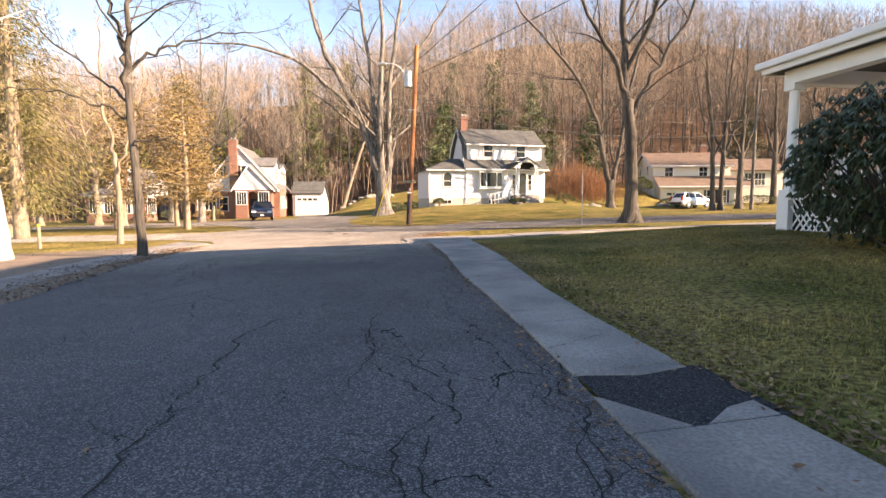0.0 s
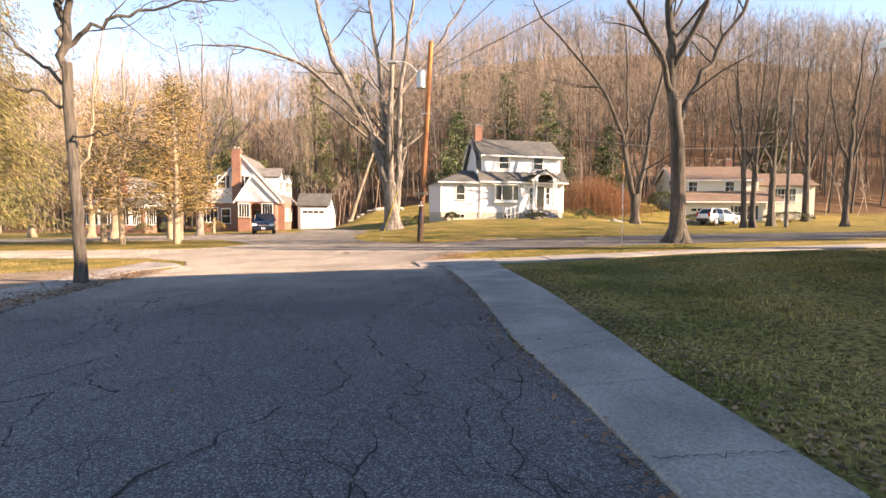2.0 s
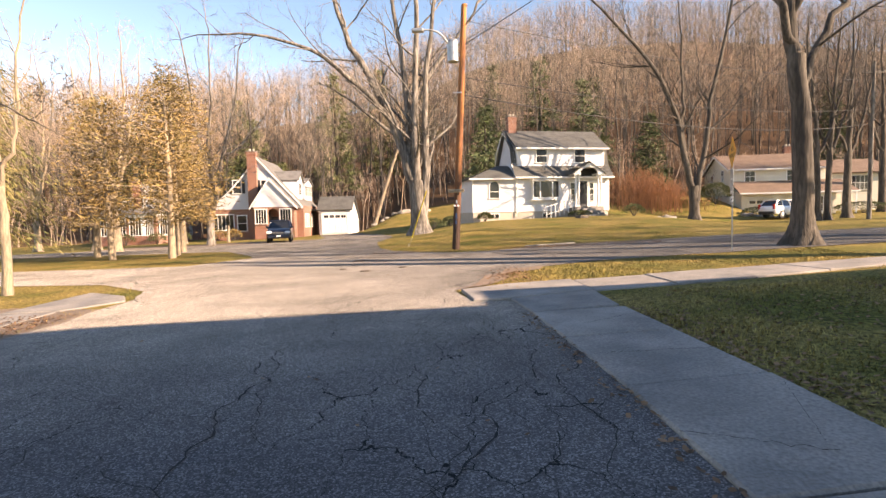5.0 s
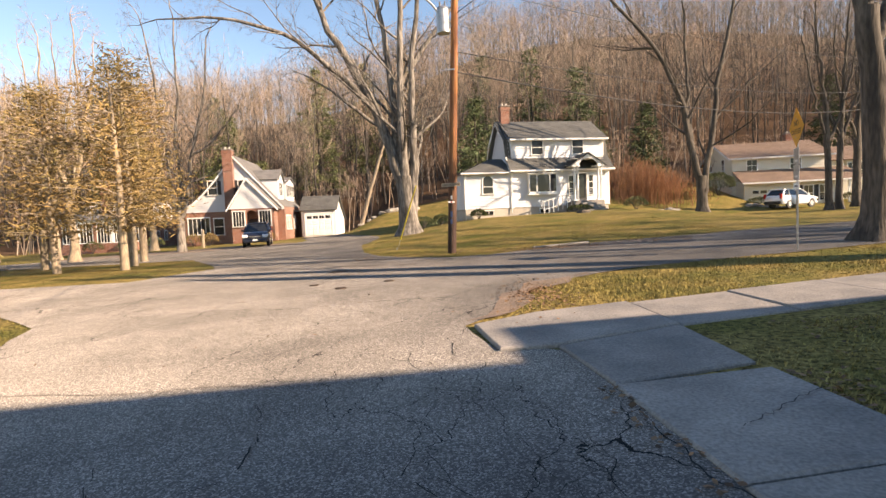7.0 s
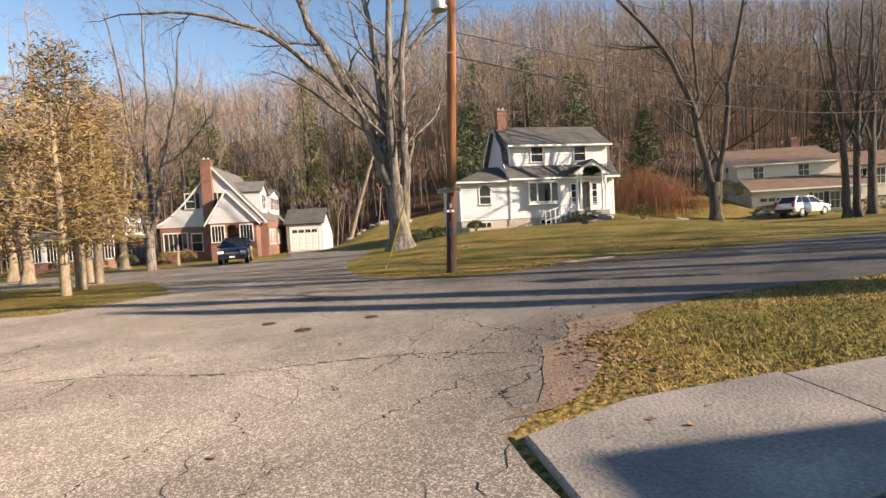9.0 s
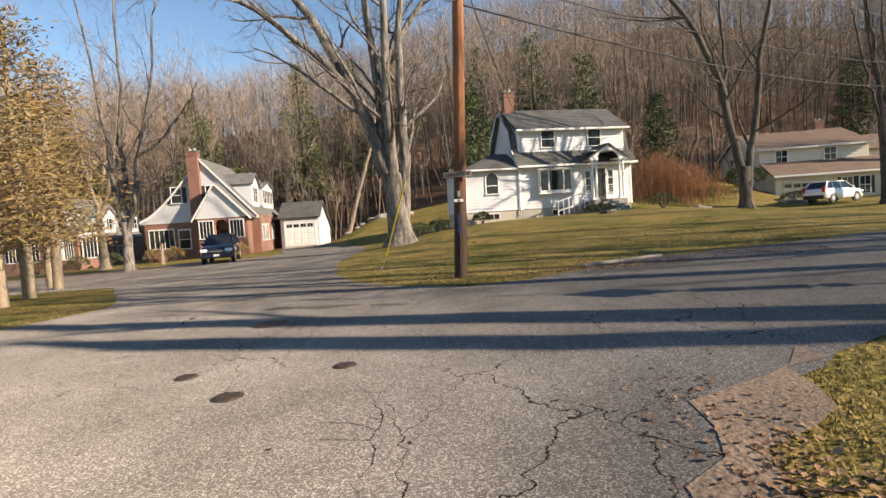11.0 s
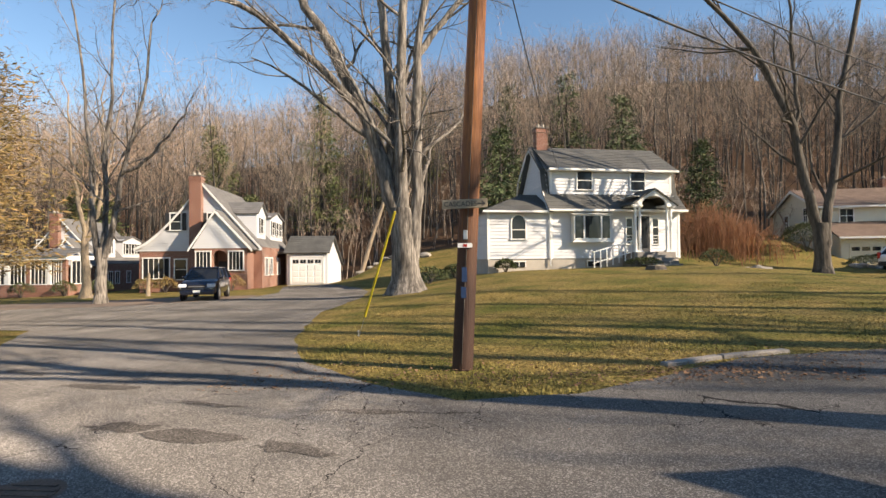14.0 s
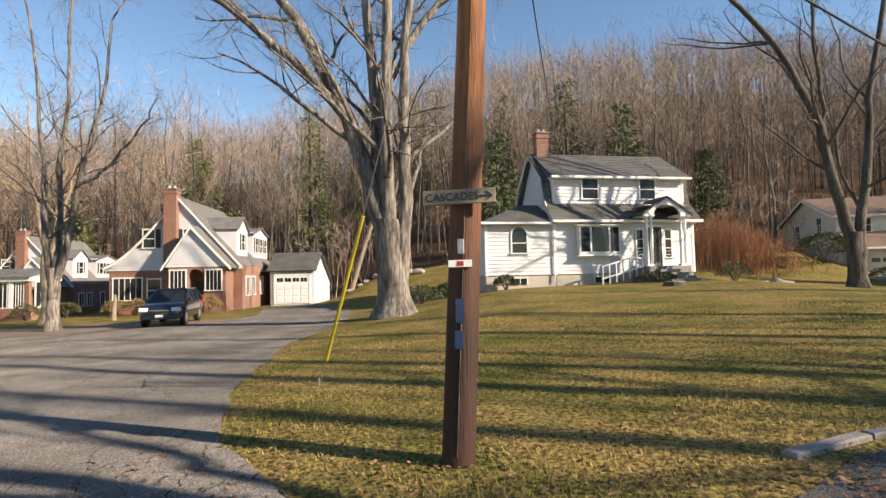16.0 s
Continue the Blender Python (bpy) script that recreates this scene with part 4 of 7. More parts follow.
# ---- the white house on the lawn ----
def white_house():
    H = thing("white_house", pose(2.57, 51.68, 1.25, 0, 0, 14.5), "white clapboard gambrel house with dark shingles on the lawn", "house")
    W, D, E, Fz = 8.15, 6.0, 3.33, 0.5
    part("foundation", boxed(0.03, W - 0.03, 0.03, D - 0.03, -1.2, Fz), M_FOUND, H, "pale concrete foundation")
    part("wing_foundation", boxed(-3.80, 0.03, 0.05, 5.0, -1.2, Fz), M_FOUND, H)
    prof = [(0, Fz), (0, E), (0.62, 4.35), (0.95, 5.85), (D / 2, 7.5), (D - 0.95, 5.85), (D, E), (D, Fz)]
    wall = prism_x(bmesh.new(), prof, 0.02, W - 0.02)
    clapboards(wall, 0.06, W - 0.06, Fz, E, 0.0, 0.19)

    def gable(z):
        pts = [(E, 0.0, D), (4.35, 0.55, D - 0.55), (5.85, 0.95, D - 0.95), (7.5, D / 2, D / 2)]
        if z <= E:
            return 0.05, D - 0.05
        for (a, l0, r0), (b, l1, r1) in zip(pts, pts[1:]):
            if z <= b:
                k = (z - a) / (b - a)
                return l0 + (l1 - l0) * k, r0 + (r1 - r0) * k
        return D / 2, D / 2
    g = clapboards(bmesh.new(), 0, D, Fz, 7.5, 0.0, 0.19, gable)
    turned(g, pose(0.02, D, 0) @ SIDE_L)
    tmp = bpy.data.meshes.new("tmp")
    g.to_mesh(tmp), g.free()
    wall.from_mesh(tmp)
    tagged(part("wall", wall, M_WHITE, H, "white clapboard wall"), kind="stuff")
    # dormer across the front
    dw = boxed(0.15, W - 0.15, 0.5, D / 2, 3.7, 5.85)
    clapboards(dw, 0.2, W - 0.2, 3.95, 5.85, 0.5, 0.19)
    tagged(part("dormer_wall", dw, M_WHITE, H), kind="stuff")
    # wing on its left
    wg = boxed(-3.83, 0.0, 0.02, 5.0, Fz, 3.25)
    clapboards(wg, -3.78, -0.06, Fz, 3.25, 0.02, 0.19)
    s = clapboards(bmesh.new(), 0.05, 4.95, Fz, 3.25, 0.0, 0.19)
    turned(s, pose(-3.83, 5.0, 0) @ SIDE_L)
    s.to_mesh(tmp), s.free()
    wg.from_mesh(tmp)
    tagged(part("wing_wall", wg, M_WHITE, H), kind="stuff")
    # corner boards
    for x, y, z1 in ((-3.85, 0.0, 3.25), (-0.07, -0.01, E), (W - 0.09, -0.01, E)):
        part("corner_board", boxed(x, x + 0.14, y - 0.035, y + 0.12, Fz - 0.03, z1), M_TRIM, H)
    for x in (0.13, W - 0.27):
        part("corner_board", boxed(x, x + 0.14, 0.465, 0.6, 4.45, 5.85), M_TRIM, H)
    # roofs
    shingled("lower_roof", (-0.3, -0.42, E - 0.02), (W + 0.3, -0.42, E - 0.02), (W + 0.3, 0.72, 4.52), (-0.3, 0.72, 4.52), 0.07, M_ROOF, H)
    shingled("upper_roof", (-0.05, 0.12, 5.8), (W + 0.1, 0.12, 5.8), (W + 0.1, D / 2, 7.6), (-0.05, D / 2, 7.6), 0.08, M_ROOF, H)
    shingled("back_roof", (-0.3, D + 0.2, E), (W + 0.3, D + 0.2, E), (W + 0.3, D / 2, 7.6), (-0.3, D / 2, 7.6), 0.08, M_ROOF, H)
    shingled("gambrel_slope", (-0.3, 0.55, 4.3), (0.2, 0.55, 4.3), (0.2, 0.98, 5.9), (-0.3, 0.98, 5.9), 0.07, M_ROOF, H)
    shingled("gambrel_slope", (W - 0.2, 0.55, 4.3), (W + 0.3, 0.55, 4.3), (W + 0.3, 0.98, 5.9), (W - 0.2, 0.98, 5.9), 0.07, M_ROOF, H)
    shingled("gable_top", (-0.32, 0.95, 5.86), (0.0, 0.95, 5.86), (0.0, D / 2, 7.59), (-0.32, D / 2, 7.59), 0.08, M_ROOF, H)
    rake = bmesh.new()
    for a, b in (((-0.3, E - 0.1), (0.62, 4.52)), ((0.55, 4.3), (0.98, 5.9)), ((0.95, 5.82), (D / 2, 7.55)), ((D / 2, 7.55), (D - 0.95, 5.82)), ((D - 0.95, 5.82), (D + 0.1, E))):
        y0, y1 = a[0], b[0]
        prism_x(rake, [(y0, a[1] - 0.2), (y1, b[1] - 0.2), (y1, b[1] + 0.0), (y0, a[1] + 0.0)], -0.3, -0.24)
    part("rake_board", rake, M_TRIM, H)
    for x0, x1, y, z in ((-0.32, W + 0.32, -0.44, E - 0.12), (-0.07, W + 0.12, 0.1, 5.66)):
        part("gutter", boxed(x0, x1, y - 0.09, y + 0.05, z, z + 0.13, bevel=0.02), M_TRIM, H, "white eave gutter")
        part("soffit", boxed(x0 + 0.05, x1 - 0.05, y + 0.05, y + 0.56, z + 0.0, z + 0.04), M_TRIM, H)
    # wing roof: a low hip against the main gable
    shingled("wing_roof", (-4.13, -0.35, 3.24), (0.0, -0.35, 3.24), (0.0, 2.5, 4.5), (-1.0, 2.5, 4.5), 0.08, M_ROOF, H)
    shingled("wing_hip", (-4.13, 5.3, 3.24), (-4.13, -0.35, 3.24), (-1.0, 2.5, 4.5), (-1.0, 2.52, 4.5), 0.08, M_ROOF, H)
    shingled("wing_roof_back", (0.0, 5.3, 3.24), (-4.13, 5.3, 3.24), (-1.0, 2.5, 4.5), (0.0, 2.5, 4.5), 0.08, M_ROOF, H)
    part("gutter", boxed(-4.2, -0.33, -0.44, -0.33, 3.12, 3.24, bevel=0.02), M_TRIM, H)
    part("downpipe", cyl(bmesh.new(), (-0.12, -0.09, 0.1), (-0.12, -0.09, 3.15), 0.045, 0.045, 8), M_TRIM, H)
    chimney(H, 0.5, D / 2 - 0.1, 6.8, 8.75, 0.72, 0.62)
    # windows
    for x in (2.3, 5.75):
        window(H, pose(x, 0.48, 4.6), 0.9, 1.08, 1, 2)
    window(H, pose(-2.0, 0.0, 1.65), 0.8, 0.95, 1, 1, arch=True)
    for x, w in ((-2.0, 0.75), (2.6, 0.8)):
        window(H, pose(x, 0.02, 0.02), w, 0.3, 2, 1, name="basement_window", sill=False, fw=0.04)
    # bay window
    bay = part("bay_window", boxed(1.2, 3.5, -0.42, 0.05, 1.5, 3.05), M_TRIM, H, "white boxed bay window")
    part("bay_roof", prism_x(bmesh.new(), [(-0.55, 3.03), (0.05, 3.03), (0.05, 3.25)], 1.1, 3.6), M_TRIM, bay)
    for x0, x1 in ((1.28, 1.78), (1.9, 2.85), (2.97, 3.42)):
        part("pane", boxed(x0, x1, -0.445, -0.40, 1.65, 2.95), M_GLASS, bay)
        part("glazing_bar", boxed(x0 - 0.03, x1 + 0.03, -0.46, -0.41, 1.58, 1.65), M_TRIM, bay)
    part("sill", boxed(1.1, 3.6, -0.5, 0.0, 1.42, 1.5), M_TRIM, bay)
    # entrance porch
    px, pf, pe = 5.72, 0.82, 3.42
    porch = part("porch", boxed(px - 1.3, px + 1.3, -1.35, 0.0, -0.6, pf, bevel=0.02), M_CONC, H, "concrete porch with steps")
    for k in range(4):
        part("step", boxed(px - 0.75, px + 0.85, -1.35 - 0.32 * (k + 1), -1.33 - 0.32 * k, -0.7, pf - 0.17 * (k + 1), bevel=0.015), M_CONC, porch)
    for x in (px - 1.1, px - 0.83, px + 0.88, px + 1.14):
        c = cyl(bmesh.new(), (x, -1.15, pf), (x, -1.15, pe), 0.085, 0.07, 12)
        box(c, x - 0.12, x + 0.12, -1.27, -1.03, pf, pf + 0.1), box(c, x - 0.11, x + 0.11, -1.26, -1.04, pe - 0.08, pe + 0.02)
        part("column", c, M_TRIM, porch)
    ent = bmesh.new()
    prism(ent, [(px - 1.36, pe), (px - 0.72, pe), (px - 0.72, pe + 0.12), (px - 1.36, pe + 0.12)], -1.35, 0.05)
    prism(ent, [(px + 0.76, pe), (px + 1.4, pe), (px + 1.4, pe + 0.12), (px + 0.76, pe + 0.12)], -1.35, 0.05)
    for k in range(8):
        a, b = math.pi * k / 8, math.pi * (k + 1) / 8
        r = 0.78
        x0, z0, x1, z1 = px + r * math.cos(a), pe + 0.08 + 0.55 * math.sin(a), px + r * math.cos(b), pe + 0.08 + 0.55 * math.sin(b)
        t0, t1 = pe + 0.12 + (1.42 - abs(x0 - px)) * 0.62, pe + 0.12 + (1.42 - abs(x1 - px)) * 0.62
        prism(ent, [(x0, z0), (x0, t0), (x1, t1), (x1, z1)], -1.33, -1.2)
    for s in (-1, 1):
        prism(ent, [(px + s * 0.76, pe + 0.12), (px + s * 1.42, pe + 0.12), (px + s * 0.76, pe + 0.53)], -1.33, -1.2)
    part("pediment", ent, M_TRIM, porch, "white arched pediment")
    shingled("porch_roof", (px - 1.52, -1.42, pe + 0.1), (px - 1.52, 0.6, pe + 0.1), (px, 0.6, pe + 1.08), (px, -1.42, pe + 1.08), 0.07, M_ROOF, porch)
    shingled("porch_roof", (px + 1.52, 0.6, pe + 0.1), (px + 1.52, -1.42, pe + 0.1), (px, -1.42, pe + 1.08), (px, 0.6, pe + 1.08), 0.07, M_ROOF, porch)
    part("ceiling", boxed(px - 1.3, px + 1.3, -1.25, 0.0, pe + 0.6, pe + 0.63), M_TRIM, porch)
    door = part("door", boxed(px - 0.45, px + 0.45, -0.06, 0.03, pf + 0.03, pf + 2.15), M_SHUTTER, H, "dark front door with storm glass")
    part("door_frame", box(box(boxed(px - 0.57, px - 0.45, -0.1, 0.03, pf, pf + 2.25), px + 0.45, px + 0.57, -0.1, 0.03, pf, pf + 2.25), px - 0.57, px + 0.57, -0.1, 0.03, pf + 2.15, pf + 2.25), M_TRIM, door)
    part("pane", boxed(px - 0.33, px + 0.33, -0.08, -0.05, pf + 0.25, pf + 2.02), M_GLASS, door)
    part("handle", cyl(bmesh.new(), (px + 0.38, -0.1, pf + 0.95), (px + 0.38, -0.1, pf + 1.15), 0.015, 0.015, 6), M_METAL, door)
    for x in (px - 0.85, px + 0.85):
        window(H, pose(x, 0.0, pf + 0.5), 0.36, 1.5, 1, 3)
    # handrail beside the steps
    rail = thing("handrail", pose(2.57, 51.68, 1.25, 0, 0, 14.5), "white wooden handrail beside the front walk", "railing")
    for i in range(7):
        x = 2.1 + i * 0.38
        z = 0.15 + i * 0.1
        part("baluster", boxed(x, x + 0.05, -1.05, -1.0, z - 0.35, z + 0.72), M_TRIM, rail)
    for dz in (0.05, 0.68):
        b = bmesh.new()
        slab(b, (2.05, -1.07, dz + 0.18), (4.45, -1.07, dz + 0.82), (4.45, -0.98, dz + 0.82), (2.05, -0.98, dz + 0.18), 0.06)
        part("rail", b, M_TRIM, rail)
    return H


white_house()


# ---- brick and clapboard cottages ----
def cottage(name, m, label, mirror_details=True):
    H = thing(name, m, label, "house")
    W, D, E, A = 9.4, 9.0, 3.25, 8.2
    cx = 5.0

    def flared(z):
        """The front gable's ends, swept out at the left eave."""
        k = (z - E) / (A - E)
        k = min(max(k, 0), 1)
        left = 0.0 + cx * (k ** 0.72)
        right = W - (W - cx) * k
        return left, right
    n = 14
    pts = [(0.3, -0.8), (W, -0.8), (W, E)] + [(flared(E + (A - E) * i / n)[1], E + (A - E) * i / n) for i in range(1, n + 1)] + [(flared(A - (A - E) * i / n)[0], A - (A - E) * i / n) for i in range(1, n)] + [(0.3, E)]
    part("wall", prism(bmesh.new(), pts, 0.05, D), M_BRICK, H, "red brick ground floor wall")
    tagged(part("gable", clapboards(bmesh.new(), 0, W, E - 0.25, A - 0.05, 0.03, 0.2, flared), M_WHITE, H, "white clapboard gable"), kind="stuff")
    # swept roof, in strips
    for side in (0, 1):
        for i in range(n):
            z0, z1 = E + (A - E) * i / n, E + (A - E) * (i + 1) / n
            x0, x1 = flared(z0)[side], flared(z1)[side]
            shingled("roof", (x0, -0.2, z0 + 0.02), (x0, D + 0.2, z0 + 0.02), (x1, D + 0.2, z1 + 0.02), (x1, -0.2, z1 + 0.02), 0.08, M_ROOF_GREY, H, row=0.5)
    rk = bmesh.new()
    for side in (0, 1):
        for i in range(n):
            z0, z1 = E + (A - E) * i / n, E + (A - E) * (i + 1) / n
            x0, x1 = flared(z0)[side], flared(z1)[side]
            prism(rk, [(x0, z0 - 0.22), (x1, z1 - 0.22), (x1, z1 - 0.02), (x0, z0 - 0.02)], -0.24, -0.18)
    part("rake_board", rk, M_TRIM, H)
    chimney(H, 4.6, -0.15, -0.5, 8.65, 0.86, 0.7)
    window(H, pose(3.0, 0.0, 4.6), 0.75, 1.25, 1, 2, shutters=0.3)
    window(H, pose(5.75, 0.0, 4.6), 0.75, 1.25, 1, 2, shutters=0.3)
    w = window(H, pose(1.55, 0.05, 0.95), 1.9, 1.5, 5, 1, name="casement_window")
    window(H, pose(3.95 - 0.6, 0.05, 0.85), 0.85, 1.5, 1, 2)
    # entrance gable, set forward
    ex0, ex1, ez = 4.75, 8.9, 3.15
    ap = (ex0 + ex1) / 2 - 0.35
    ent = boxed(ex0 + 0.2, ex0 + 1.45, -1.5, 0.1, -0.8, ez)
    box(ent, ex0 + 2.55, ex1 - 0.15, -1.5, 0.1, -0.8, ez), box(ent, ex0 + 1.45, ex0 + 2.55, -0.35, 0.1, -0.8, ez)
    part("entrance_wall", ent, M_BRICK, H, "red brick entrance bay")
    ent2 = bmesh.new()
    arch = [(ex0 + 1.45, ez)] + [(ex0 + 2.0 - 0.55 * math.cos(math.pi * i / 10), ez - 0.75 + 0.6 * math.sin(math.pi * i / 10)) for i in range(11)] + [(ex0 + 2.55, ez)]
    prism(ent2, arch, -1.5, -1.3)
    part("arch", ent2, M_BRICK, H)
    part("entrance_door", boxed(ex0 + 1.55, ex0 + 2.45, -0.4, -0.34, -0.1, 2.2), M_SHUTTER, H, "dark front door in the arch")

    def tri_ends(z):
        k = (z - ez) / 2.75
        return ex0 + (ap - ex0) * k, ex1 + (ap - ex1) * k
    g = prism(bmesh.new(), [(ex0, ez), (ex1, ez), (ap, ez + 2.75)], -1.5, 0.1)
    clapboards(g, ex0, ex1, ez, ez + 2.7, -1.5, 0.2, tri_ends)
    tagged(part("entrance_gable", g, M_WHITE, H, "white clapboard entrance gable"), kind="stuff")
    shingled("entrance_roof", (ex0 - 0.2, -1.7, ez - 0.08), (ex0 - 0.2, 2.0, ez - 0.08), (ap, 2.0, ez + 2.85), (ap, -1.7, ez + 2.85), 0.08, M_ROOF_GREY, H)
    shingled("entrance_roof", (ex1 + 0.25, 2.0, ez - 0.1), (ex1 + 0.25, -1.7, ez - 0.1), (ap, -1.7, ez + 2.85), (ap, 2.0, ez + 2.85), 0.08, M_ROOF_GREY, H)
    er = bmesh.new()
    for x in (ex0 - 0.2, ex1 + 0.25):
        prism(er, [(x, ez - 0.28), (ap, ez + 2.6), (ap, ez + 2.83), (x, ez - 0.08)], -1.74, -1.68)
    part("rake_board", er, M_TRIM, H)
    for x in (ex0 + 0.85, ex0 + 3.2):
        window(H, pose(x, -1.5, 1.55), 1.0, 1.35, 4, 1, name="casement_window")
    # the side that looks along +x: brick below, white dormers above
    for y in (1.2, 2.6, 5.0):
        window(H, pose(W, y, 1.1) @ SIDE_R, 0.75, 1.3, 2, 1)
    for y0, y1 in ((0.9, 3.4), (5.0, 9.2)):
        dm = boxed(6.6, 8.75, y0, y1, 3.9, 6.0)
        prism_x(dm, [(y0, 6.0), (y1, 6.0), ((y0 + y1) / 2, 6.9 if y1 < 5 else 6.5)], 6.3, 8.75)
        sd = clapboards(bmesh.new(), 0, y1 - y0, 3.9, 6.0, 0, 0.2)
        turned(sd, pose(8.75, y0, 0) @ SIDE_R)
        tmp = bpy.data.meshes.new("tmp")
        sd.to_mesh(tmp), sd.free()
        dm.from_mesh(tmp)
        fr = clapboards(bmesh.new(), 6.6, 8.75, 3.9, 6.0, y0, 0.2)
        fr.to_mesh(tmp), fr.free()
        dm.from_mesh(tmp)
        tagged(part("dormer", dm, M_WHITE, H, "white clapboard dormer"), kind="stuff")
        mid = (y0 + y1) / 2
        top = 6.95 if y1 < 5 else 6.55
        shingled("dormer_roof", (8.95, y0 - 0.2, 5.92), (5.9, y0 - 0.2, 5.92), (5.9, mid, top), (8.95, mid, top), 0.07, M_ROOF_GREY, H)
        shingled("dormer_roof", (5.9, y1 + 0.2, 5.92), (8.95, y1 + 0.2, 5.92), (8.95, mid, top), (5.9, mid, top), 0.07, M_ROOF_GREY, H)
        for k in range(1 if y1 < 5 else 3):
            y = mid if y1 < 5 else y0 + 0.8 + k * 1.3
            window(H, pose(8.77, y, 4.45) @ SIDE_R, 0.65, 1.15, 1, 2, shutters=0.22)
    return H


cottage("brick_cottage", pose(-27.6, 58.7, -0.38, 0, 0, 8), "brick and white clapboard cottage with a tall chimney")
cottage("neighbour_cottage", pose(-41.2, 62.5, -0.9, 0, 0, 8) @ Matrix.Scale(0.8, 4), "brick and white clapboard cottage half hidden by trees")


def sun_porch():
    """The glazed porch on the front of the further cottage."""
    S = thing("sun_porch", pose(-38.6, 57.5, -0.7, 0, 0, 3), "glazed brick sun porch with a green shingled roof", "porch")
    part("wall", boxed(0, 6.2, 0, 2.9, -0.6, 0.9), M_BRICK, S)
    part("fascia", boxed(-0.15, 6.35, -0.15, 2.9, 2.75, 3.05), M_TRIM, S)
    shingled("roof", (-0.3, -0.3, 3.05), (6.5, -0.3, 3.05), (6.2, 2.9, 3.7), (0.0, 2.9, 3.7), 0.06, M_ROOF_GREY, S)
    for x in (0.0, 1.6, 3.2, 4.8, 5.95):
        part("pier", boxed(x, x + 0.28, 0, 0.25, 0.9, 2.75), M_BRICK if x in (0.0, 3.2, 5.95) else M_TRIM, S)
    for x in (0.94, 2.52, 4.1, 5.45):
        window(S, pose(x, 0.1, 0.95), 1.1 if x < 5 else 0.7, 1.7, 4, 1, name="casement_window")
    window(S, pose(6.2, 1.5, 0.95) @ SIDE_R, 1.8, 1.7, 4, 1, name="casement_window")
    # Near-black sheet between the piers, coloured to stand for the unlit room.
    part("backing", boxed(0.1, 6.1, 0.35, 0.4, 0.9, 2.75), M_DARK, S)
    return S


sun_porch()


def garage():
    G = thing("garage", pose(-17.9, 64.3, -0.12, 0, 0, 5), "white clapboard single garage with a panelled door", "garage")
    w, d, e = 3.35, 6.2, 2.65
    wall = prism_x(bmesh.new(), [(0, -0.6), (0, e), (d * 0.32, 4.0), (d, e - 0.9), (d, -0.6)], 0, w)
    sd = clapboards(bmesh.new(), 0, d, 0, e, 0, 0.2, lambda z: (0, d if z < e - 0.9 else d - (z - e + 0.9) / 0.9 * d * 0.3))
    turned(sd, pose(w, 0, 0) @ SIDE_R)
    tmp = bpy.data.meshes.new("tmp")
    sd.to_mesh(tmp), sd.free()
    wall.from_mesh(tmp)
    tagged(part("wall", wall, M_WHITE, G), kind="stuff")
    shingled("roof", (-0.3, -0.3, e - 0.05), (w + 0.25, -0.3, e - 0.05), (w + 0.25, d * 0.32, 4.12), (-0.3, d * 0.32, 4.12), 0.08, M_ROOF, G)
    shingled("roof", (w + 0.25, d + 0.3, e - 1.1), (-0.3, d + 0.3, e - 1.1), (-0.3, d * 0.32, 4.12), (w + 0.25, d * 0.32, 4.12), 0.08, M_ROOF, G)
    door = part("door", boxed(0.35, 2.95, -0.05, 0.02, 0.0, 2.2), M_TRIM, G, "white panelled overhead door")
    for r in range(3):
        for c in range(4):
            part("panel", boxed(0.43 + c * 0.63, 0.95 + c * 0.63, -0.075, -0.045, 0.1 + r * 0.52, 0.53 + r * 0.52, bevel=0.01), M_TRIM, door)
    for c in range(4):
        part("pane", boxed(0.45 + c * 0.63, 0.93 + c * 0.63, -0.07, -0.045, 1.72, 2.02), M_GLASS, door)
        part("glazing_bar", boxed(0.68 + c * 0.63, 0.70 + c * 0.63, -0.08, -0.06, 1.72, 2.02), M_TRIM, door)
    part("door_frame", box(box(boxed(0.2, 0.35, -0.08, 0.0, 0, 2.35), 2.95, 3.1, -0.08, 0.0, 0, 2.35), 0.2, 3.1, -0.08, 0, 2.2, 2.36), M_TRIM, G)
    link = part("breezeway_roof", boxed(-2.2, -0.28, 0.5, 3.5, 2.55, 2.75), M_ROOF, G)
    part("breezeway_wall", boxed(-2.2, 0.0, 3.2, 3.4, -0.5, 2.55), M_BRICK, G)
    part("post", boxed(-0.25, -0.1, 0.55, 0.7, -0.4, 2.55), M_TRIM, G)
    return G


garage()


